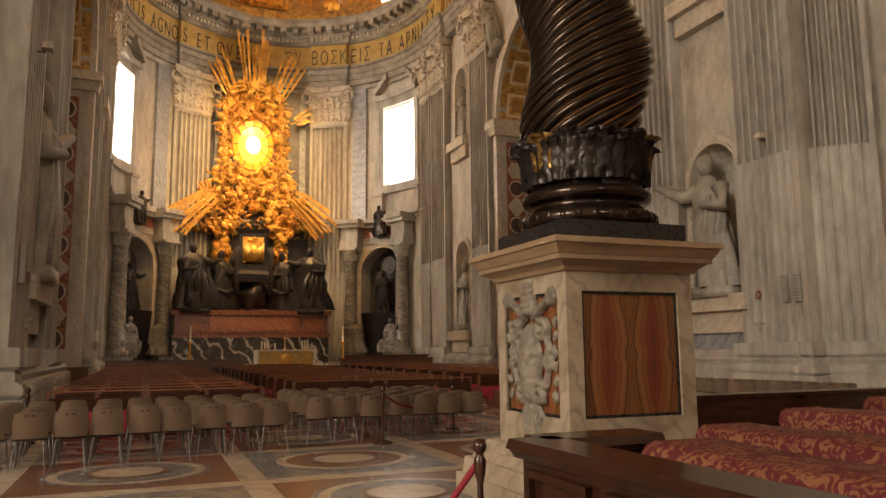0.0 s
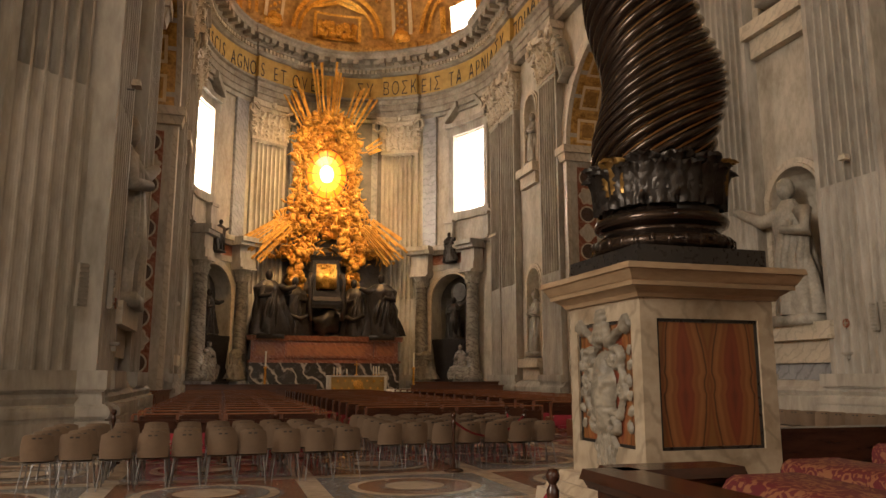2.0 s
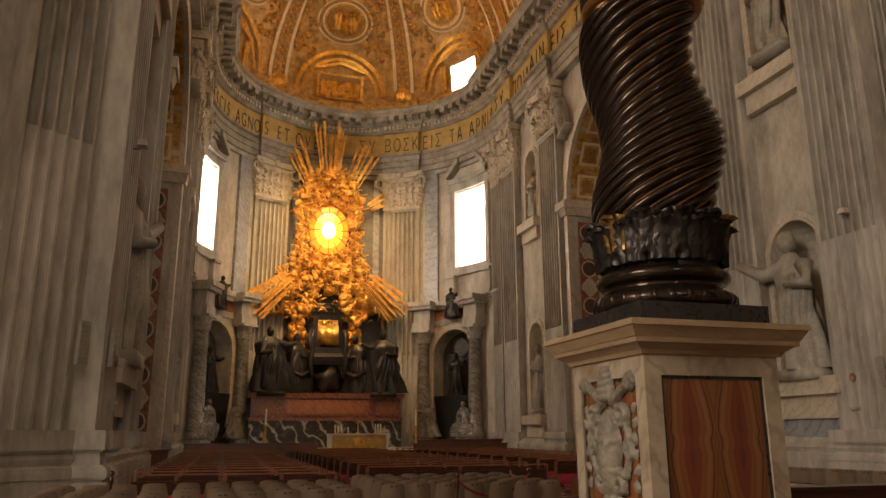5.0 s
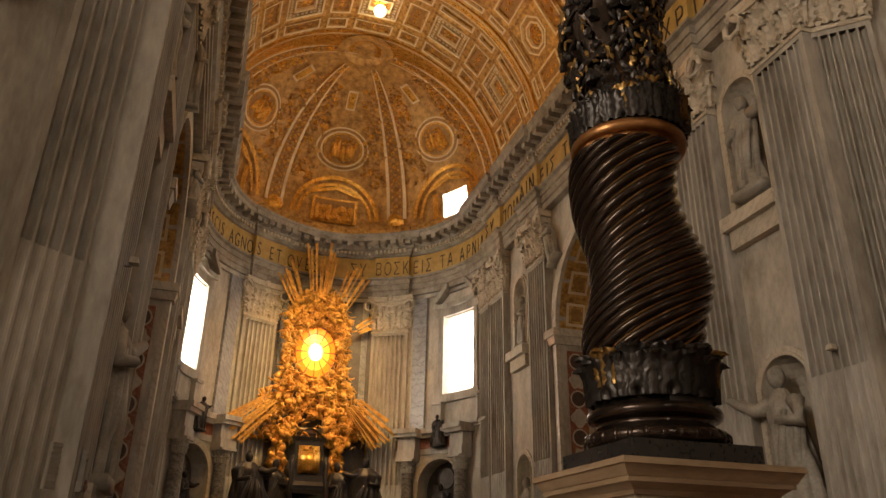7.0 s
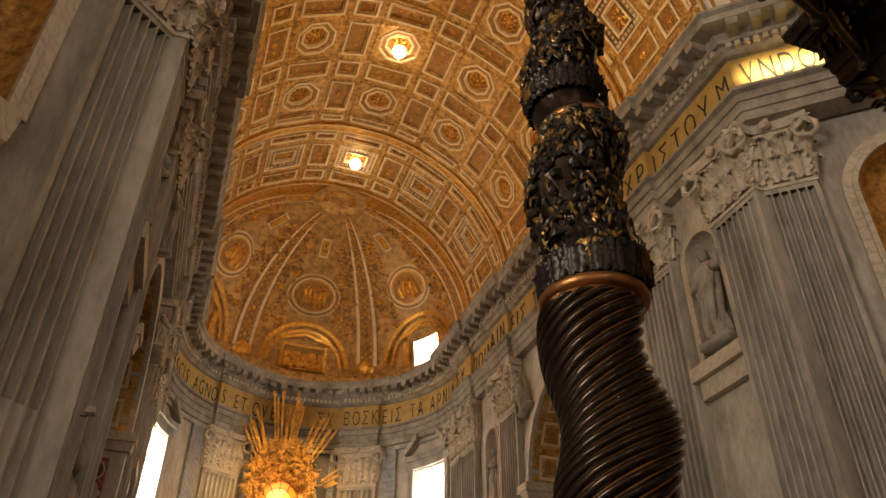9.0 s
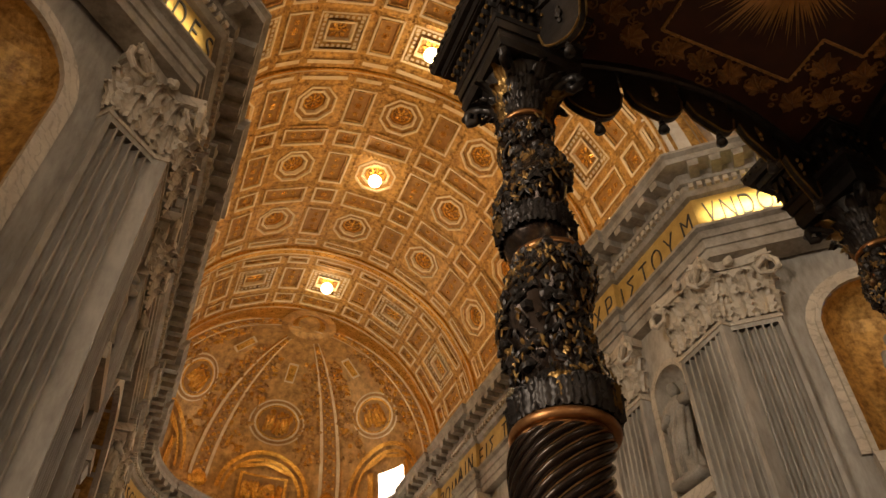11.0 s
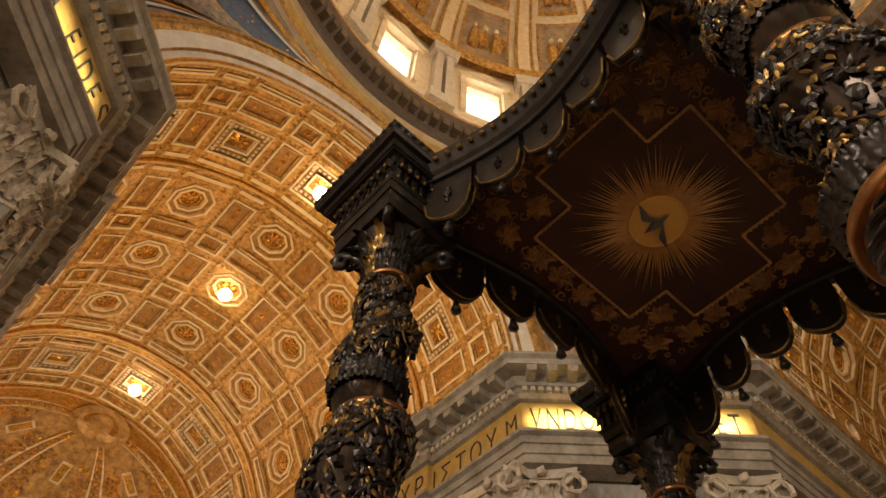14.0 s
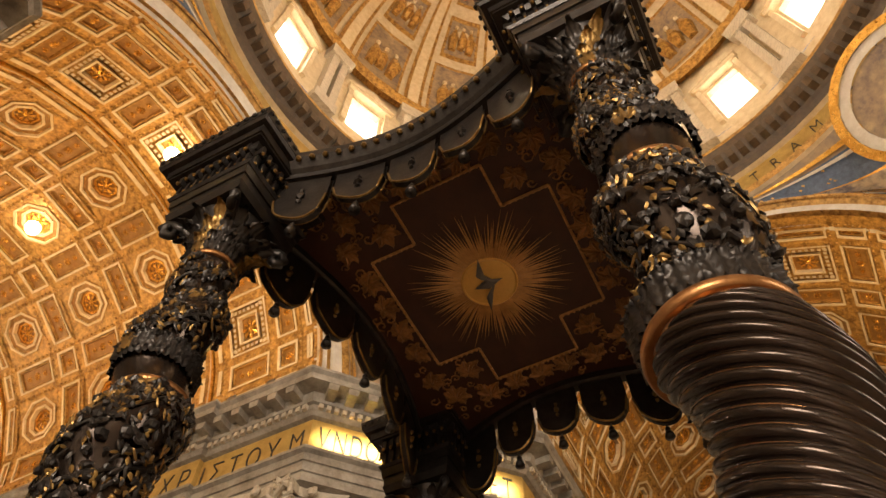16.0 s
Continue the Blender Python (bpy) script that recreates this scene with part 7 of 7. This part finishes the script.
# columned frames of the apse niches, with tomb groups inside
for s in (-1, 1):
    tb = thing("niche_frame", pose(0, 0, 0), "marble columns and entablature framing an apse niche", "niche frame", "apse niche frames", "structure")
    for a in (41.5, 69.5):
        t = radians(a) * s
        r = FX - 0.1
        m = Mesh()
        m.lathe([(0.0, 1.2), (0.85, 1.2), (0.85, 1.7), (0.72, 1.75), (0.72, 2.0), (0.58, 2.1), (0.56, 5.0), (0.49, 9.2), (0.55, 9.3), (0.5, 9.4)], 24)
        m.ob("column", STREAK, tb, True, pose(r * math.sin(t), YB + r * math.cos(t), 0))
        m = Mesh()
        m.lathe([(0.48, 9.3), (0.55, 9.8), (0.75, 10.3), (0.8, 10.35)], 16)
        for row in range(2):
            for q in range(8):
                w = radians((q + row * 0.5) * 45)
                m.leaf((0.5 * math.sin(w), -0.5 * math.cos(w), 9.35 + 0.35 * row), 0.4, 0.55, 0.25, (q + row * 0.5) * 45)
        m.box(-0.8, -0.8, 10.3, 0.8, 0.8, 10.5)
        m.ob("capital", STONE, tb, m=pose(r * math.sin(t), YB + r * math.cos(t), 0, 0, 0, -a * s))
        m = Mesh()
        for z0, z1, d0 in ((10.5, 11.2, -1.1), (11.2, 12.3, -1.0), (12.3, 12.6, -1.4), (12.6, 13.0, -1.6)):
            m.box(-0.85 - (0.3 if z0 > 12 else 0), d0 - 0.1, z0, 0.85 + (0.3 if z0 > 12 else 0), 0.9, z1)
        m.ob("entablature_block", STONE, tb, m=pose((r + 0.6) * math.sin(t), YB + (r + 0.6) * math.cos(t), 0, 0, 0, -a * s))
        m = Mesh()
        m.box(-1.0, -0.9, 0.0, 1.0, 0.9, 1.25)
        m.ob("column_plinth", GREY, tb, m=pose(r * math.sin(t), YB + r * math.cos(t), 0, 0, 0, -a * s))
    for z0, z1, d, mm in ((10.9, 11.4, -0.15, STONE), (11.4, 12.3, -0.08, ROUGE), (12.3, 12.65, -0.4, STONE), (12.65, 13.0, -0.6, STONE)):
        m = Mesh()
        m.grid(lambda u, w: apse_place(s * (36 + 38 * u), d, z0 + (z1 - z0) * w), 12, 1)
        m.grid(lambda u, w: apse_place(s * (36 + 38 * u), d * (1 - w), z0), 12, 1)
        m.grid(lambda u, w: apse_place(s * (36 + 38 * u), d * (1 - w), z1), 12, 1)
        m.ob("cornice_band", mm, tb)
    m = Mesh()
    ring_frame(m, lambda u, d, z: apse_place(math.degrees(u / (FX + 0.5)), d, z), 11.85 * s, 4.4, 1.6, 8.3, 0.5, 0.2)
    m.ob("arch_frame", PALE, tb)
    t = radians(55.5) * s
    fx, fy = math.sin(t), math.cos(t)
    g = thing("tomb", pose((FX + 0.9) * fx, YB + (FX + 0.9) * fy, 0, 0, 0, -55.5 * s), "dark marble tomb set in the apse niche", "tomb", "apse tombs")
    m = Mesh()
    m.box(-2.0, -1.2, 0.4, 2.0, 1.0, 2.2).box(-1.6, -0.9, 2.2, 1.6, 1.0, 4.4, top=0.15).box(-1.9, -1.0, 4.4, 1.9, 1.0, 4.8)
    m.ob("sarcophagus", BLACK, g)
    m = Mesh()
    m.box(-1.5, 0.55, 4.8, 1.5, 0.75, 8.5)
    m.lathe([(0, 0), (0.75, 0.02), (0.85, 0.12), (0.9, 0.0)], 24, 0, Matrix.Translation((0, 0.5, 9.0)) @ pose(0, 0, 0, 90))
    m.ob("back_slab", DARK_BACK, g)
    figure("tomb_figure", 3.6, 60 + s, BRONZE_D, pose((FX + 0.7) * fx, YB + (FX + 0.7) * fy, 4.95, 0, 0, -55.5 * s), "dark bronze robed figure above a tomb", k=1.3, arm=0.8)
    for e in (-1, 1):
        tt = t + e * 0.17
        figure("tomb_figure", 2.9, 64 + s + e, STREAK if e * s > 0 else GRIME, pose((FX - 0.6) * math.sin(tt), YB + (FX - 0.6) * math.cos(tt), 1.4, 0, 0, -55.5 * s), "brownish marble robed figure leaning on a dark tomb", k=1.8, arm=e * 0.8, seated=True)
    figure("crest_figure", 2.6, 70 + s, BRONZE_D, pose((FX + 0.1) * fx, YB + (FX + 0.1) * fy, 11.6, 0, 0, -55.5 * s), "dark crest figure over the niche arch", k=1.6, arm=0.5)

# ---- seating and small things ----
def build_chair():
    ch = thing("stacking_chair", pose(0, 0, 0), "beige plastic stacking chair on dark steel legs", "chair", "rows of chairs")
    s = Mesh()
    s.grid(lambda u, w: ((u - 0.5) * 0.44, -0.20 + 0.42 * w, 0.44 - 0.03 * math.sin(math.pi * u) * math.sin(math.pi * w) + 0.01 * w), 6, 6)
    s.grid(lambda u, w: ((u - 0.5) * 0.44, -0.20 + 0.42 * w, 0.415 + 0.01 * w), 2, 2)
    s.ob("seat", PLASTIC, ch, True)
    b = Mesh()

    def back(u, w, o):
        x = (u - 0.5) * (0.44 - 0.05 * max(w - 0.6, 0) * 2.5)
        return (x, -0.20 - 0.10 * w + 0.05 * (2 * u - 1) ** 2 + o, 0.44 + 0.38 * w - 0.03 * (2 * u - 1) ** 4 * w)
    b.grid(lambda u, w: back(u, w, 0), 8, 6)
    b.grid(lambda u, w: back(u, w, -0.02), 8, 6)
    for w in (0, 1):
        b.grid(lambda u, v: back(u, w, -0.02 * v), 8, 1)
    b.ob("backrest", PLASTIC, ch, True)
    h = Mesh()
    h.add([back(u, w, -0.024) for u, w in ((0.34, 0.82), (0.66, 0.82), (0.66, 0.88), (0.34, 0.88))], [(0, 1, 2, 3)])
    h.ob("hand_slot", INK, ch)
    lg = None
    for x in (-1, 1):
        for y, d in ((-0.17, -0.10), (0.17, 0.06)):
            m = Mesh()
            m.tube([(x * 0.17, y, 0.42), (x * 0.22, y + d, 0.0)], 0.011, 6)
            m.ob("leg", STEEL, ch)
    return ch


chair = build_chair()
spots = []
rnd = random.Random(9)
for r in range(4):
    for c in range(10):
        spots.append((-11.43 + c * 0.5 - r * 0.03, 8.62 + c * 0.055 + r * 0.82))
for r in range(5):
    for c in range(7):
        spots.append((-6.05 + c * 0.5, 9.95 + r * 0.75))
chair.matrix_basis = pose(*spots[0], 0, 0, 0, 2)
for x, y in spots[1:]:
    copy_thing(chair, pose(x + rnd.uniform(-0.03, 0.03), y + rnd.uniform(-0.05, 0.05), 0, 0, 0, rnd.uniform(-4, 4)))
for q in range(11):
    copy_thing(chair, pose(5.1 + q * 0.05, 12.9 - q * 0.42, 0, 0, 0, -50 + rnd.uniform(-4, 4)))


# top rail paler than the bench wood; the backrest below is darker
RAIL = mat("paler_bench_rail", (0.27, 0.105, 0.045), (0.15, 0.05, 0.022), 0.25, scale=2, fine=24, bump=0.05, stretch=(0.6, 4, 4), rnd=0.3)


def build_bench(w, name="bench"):
    be = thing(name, pose(0, 0, 0), "long reddish brown wooden bench with a red kneeler", "bench", "rows of benches")
    for nm, bx, mm in (("seat", (-w / 2, -0.05, 0.42, w / 2, 0.36, 0.46), BENCH), ("backrest", (-w / 2, -0.12, 0.52, w / 2, -0.08, 0.78), WOOD), ("top_rail", (-w / 2, -0.16, 0.883, w / 2, -0.08, 0.91), RAIL), ("kneeler", (-w / 2 + 0.1, -0.5, 0.16, w / 2 - 0.1, -0.28, 0.24), RED), ("red_panel", (-w / 2 + 0.06, -0.14, 0.22, w / 2 - 0.06, -0.125, 0.52), RED)):
        m = Mesh()
        m.box(*bx)
        m.ob(nm, mm, be)
    for x in (-w / 2, 0, w / 2):
        m = Mesh()
        m.box(x - 0.03, -0.48, 0.0, x + 0.03, 0.34, 0.16).box(x - 0.03, -0.12, 0.16, x + 0.03, 0.0, 0.883).box(x - 0.03, 0.0, 0.16, x + 0.03, 0.34, 0.44)
        m.ob("side_support", BENCH, be)
    return be


for x0, x1, y0, n, gap in ((-10.6, -8.95, 12.4, 20, 1.38), (-8.85, -6.7, 12.2, 20, 1.38), (-5.6, -1.0, 14.6, 18, 1.38), (0.4, 5.6, 15.6, 17, 1.4)):
    b = build_bench(x1 - x0)
    b.matrix_basis = pose((x0 + x1) / 2, y0, 0)
    for q in range(1, n):
        copy_thing(b, pose((x0 + x1) / 2 + rnd.uniform(-0.03, 0.03), y0 + q * gap, 0, 0, 0, rnd.uniform(-0.4, 0.4)))


def panel_barrier(w, h, m, label):
    ob = thing("wooden_barrier", m, label, "barrier", "choir barriers")
    n = max(2, int(w / 1.1))
    p = Mesh()
    p.box(-w / 2, -0.06, 0, w / 2, 0.06, h - 0.06)
    p.ob("board", BENCH, ob)
    p = Mesh()
    p.box(-w / 2 - 0.04, -0.14, h - 0.06, w / 2 + 0.04, 0.14, h)
    p.ob("top_rail", BENCH, ob)
    first = None
    for q in range(n):
        mm = pose(-w / 2 + w * (q + 0.5) / n, -0.075, h * 0.45)
        if first is None:
            p = Mesh()
            p.box(-w / n * 0.4, -0.015, -h * 0.33, w / n * 0.4, 0.015, h * 0.33, top=-0.01)
            first = p.ob("panel", BENCH, ob, m=mm)
        else:
            same(first, "panel", ob, mm)
    return ob


panel_barrier(7.5, 1.15, pose(-7.2, 42.3, 0), "low reddish wooden barrier before the choir")
panel_barrier(5.6, 1.3, pose(5.6, 42.8, 0), "low reddish wooden barrier before the choir")
panel_barrier(6.0, 1.1, pose(5.2, 41.4, 0), "low reddish wooden barrier with panels")
panel_barrier(2.2, 1.1, pose(-11.2, 27.5, 0, 0, 0, 80), "short wooden barrier against the wall")

# dark walnut parapet round the pedestal
pa = thing("walnut_parapet", pose(-0.44, -1.2, 0), "dark polished walnut parapet with sunk panels", "parapet")
for x0, y0, x1, y1 in ((-6.0, 2.45, -5.78, -3.2), (-5.78, 2.40, -4.95, 2.62)):
    m = Mesh()
    m.box(x0, min(y0, y1), 0, x1, max(y0, y1), 0.93)
    m.ob("body", WOOD, pa)
    m = Mesh()
    m.box(x0 - 0.10, min(y0, y1) - 0.10, 0.93, x1 + 0.08, max(y0, y1) + 0.08, 1.0, top=-0.02)
    m.box(x0 - 0.05, min(y0, y1) - 0.05, 0.87, x1 + 0.04, max(y0, y1) + 0.04, 0.93, top=0.03)
    m.ob("coping", WOOD, pa)
first = None
for q in range(6):
    mm = pose(-6.02, 1.95 - q * 0.95, 0.47)
    if first is None:
        m = Mesh()
        for a in ((-0.03, -0.38, -0.34, 0.03, -0.33, 0.34), (-0.03, 0.33, -0.34, 0.03, 0.38, 0.34), (-0.03, -0.38, 0.29, 0.03, 0.38, 0.34), (-0.03, -0.38, -0.34, 0.03, 0.38, -0.29)):
            m.box(*a)
        first = m.ob("panel_moulding", WOOD, pa, m=mm)
    else:
        same(first, "panel_moulding", pa, mm)

pw = thing("dark_parapet", pose(0.2, 4.4, 0), "dark wooden parapet behind the draped benches", "parapet")
m = Mesh()
m.box(-3.2, 0, 0, 4.6, 0.2, 0.95)
m.ob("body", WOOD, pw)
m = Mesh()
m.box(-3.25, -0.06, 0.95, 4.65, 0.26, 1.0)
m.ob("coping", WOOD, pw)

for x, y1 in ((-4.95, 2.0), (-3.75, 2.85), (-1.75, 3.85), (0.6, 4.7)):
    bd = thing("draped_bench", pose(x - 0.3, -1.0, 0), "bench draped in red and gold floral damask", "bench", "draped benches")
    m = Mesh()
    prof = [(-0.36, 0.0), (-0.36, 0.5), (-0.36, 0.86), (-0.33, 0.92), (-0.26, 0.95), (0.26, 0.95), (0.33, 0.92), (0.36, 0.86), (0.36, 0.0)]
    n = 24
    y0 = -2.2

    def drape(u, w):
        px, pz = prof[int(round(u * (len(prof) - 1)))]
        y = y0 + (y1 - y0) * w
        return (px + (0.015 * math.sin(y * 9) if pz < 0.9 else 0), y, pz + (0.012 * math.sin(y * 3.3 + x) if pz > 0.8 else 0))
    m.grid(drape, len(prof) - 1, n)
    k = len(prof)
    m.add([(p[0], y1, p[1]) for p in prof], [tuple(range(k))])
    m.ob("damask_cover", DAMASK, bd, True)
    m = Mesh()
    m.box(-0.30, y0 + 0.05, 0.0, 0.30, y1 - 0.05, 0.84)
    m.ob("wooden_body", WOOD, bd)

# turned posts with a red rope
def build_post():
    po = thing("rope_post", pose(0, 0, 0), "turned dark wooden post on a round foot", "rope post", "rope posts")
    m = Mesh()
    m.lathe([(0, 0), (0.17, 0), (0.17, 0.03), (0.06, 0.06)], 20)
    m.ob("foot", WOOD, po, True)
    m = Mesh()
    m.lathe([(0.03, 0.05), (0.04, 0.12), (0.024, 0.2), (0.022, 0.7), (0.04, 0.78), (0.045, 0.86), (0.025, 0.9)], 14)
    m.ob("shaft", WOOD, po, True)
    m = Mesh()
    m.lathe([(0.025, 0.9), (0.045, 0.93), (0.05, 0.96), (0.035, 1.0), (0.0, 1.01)], 14)
    m.ob("finial", WOOD, po, True)
    return po


post = build_post()
SP = [(-5.02, 9.22), (-3.08, 10.68), (-2.98, 11.9), (-6.74, 1.33), (-10.9, 12.0)]
post.matrix_basis = pose(*SP[0], 0)
for x, y in SP[1:]:
    copy_thing(post, pose(x, y, 0))
for a, b in ((SP[0], SP[1]), (SP[1], SP[2])):
    m = Mesh()
    m.tube([(a[0] + (b[0] - a[0]) * t / 14, a[1] + (b[1] - a[1]) * t / 14, 0.86 - 1.3 * (t / 14) * (1 - t / 14)) for t in range(15)], 0.02, 7)
    tagged(m.ob("rope", RED, smooth=True), "sagging red velvet rope between two posts", "rope", "ropes")
m = Mesh()
m.tube([(-6.74, 1.33, 0.86), (-6.86, 1.5, 0.6), (-7.0, 1.7, 0.2), (-7.05, 1.8, 0.03)], 0.025, 7)
tagged(m.ob("rope", RED, smooth=True), "red velvet rope hanging loose from a post", "rope", "ropes")

# slatted loudspeakers and small fittings on the piers
for s, u, y, z in ((-1, 0.45, 0, 3.6), (-1, 0, 15.95, 3.7), (1, 0, 16.0, 3.62), (1, 0, 15.45, 3.62)):
    if u > 0:
        p = Vector(AF) + dd * u - nrm * 0.06
        mm = pose(s * p.x, p.y, z, 0, 0, hd * s)
    else:
        mm = pose(s * (FX - 0.05), y, z, 0, 0, 90 if s < 0 else -90)
    sp = thing("column_loudspeaker", mm, "slim stone-grey slatted loudspeaker fixed to the pier", "loudspeaker", "loudspeakers")
    m = Mesh()
    m.box(-0.12, -0.08, -0.47, 0.12, 0.04, 0.47, top=-0.01)
    m.ob("case", STONE, sp)
    first = None
    for q in range(8):
        if first is None:
            m = Mesh()
            m.box(-0.11, -0.025, -0.022, 0.11, 0.0, 0.022)
            first = m.ob("slat", STATUE, sp, m=pose(0, -0.08, -0.40))
        else:
            same(first, "slat", sp, pose(0, -0.08, -0.40 + q * 0.115))
for s in (-1, 1):
    mm = pose(s * (FX - 0.02), 17.25, 0, 0, 0, -90 * s)
    md = thing("wall_medallion", mm @ pose(0, 0, 3.48), "small dark red round medallion on the pier", "medallion", "pier medallions")
    m = Mesh()
    m.lathe([(0, -0.03), (0.13, -0.03), (0.16, 0.0), (0.13, 0.03), (0, 0.03)], 20, 0, pose(0, 0, 0, 90))
    m.ob("disc", ROUGE, md)
    m = Mesh()
    m.box(-0.02, -0.05, -0.1, 0.02, -0.02, 0.1).box(-0.1, -0.05, -0.02, 0.1, -0.02, 0.02)
    m.ob("cross", STATUE, md)
    bx = thing("alms_box", mm @ pose(0, 0, 2.45), "small stone box bracketed on the pier", "box", "pier boxes")
    m = Mesh()
    m.box(-0.14, -0.16, -0.05, 0.14, 0.05, 0.03, top=0.02)
    m.ob("shelf", STONE, bx)
    m = Mesh()
    m.box(-0.06, -0.1, -0.2, 0.06, 0.05, -0.05)
    m.ob("bracket", STONE, bx)
    fx_ = thing("small_floodlight", pose(s * (FX - 0.05), 16.5, 9.2, 0, 0, -90 * s), "small pale floodlight on a bracket high on the pier", "floodlight", "pier floodlights")
    m = Mesh()
    m.box(-0.16, -0.3, -0.08, 0.16, -0.05, 0.1, top=-0.03)
    m.ob("housing", PALE, fx_)
    m = Mesh()
    m.tube([(0, 0.05, -0.15), (0, -0.12, -0.15), (0, -0.15, 0)], 0.03, 6)
    m.ob("arm", STEEL, fx_)
# floodlights standing along the top of the cornice
fl0 = None
for s in (-1, 1):
    for y in (16.5, 19, 28, 37, 46):
        mm = pose(s * 10.15, y, 31.42, 0, 0, 90 * s)
        if fl0 is None:
            fl0 = thing("cornice_floodlight", mm, "small dark floodlight standing on the cornice", "floodlight", "cornice floodlights")
            m = Mesh()
            m.box(-0.25, -0.1, 0.15, 0.25, 0.12, 0.42, top=-0.03)
            m.ob("housing", STEEL, fl0)
            m = Mesh()
            m.box(-0.2, -0.08, 0, 0.2, 0.08, 0.15)
            m.ob("foot", STEEL, fl0)
        else:
            copy_thing(fl0, mm)
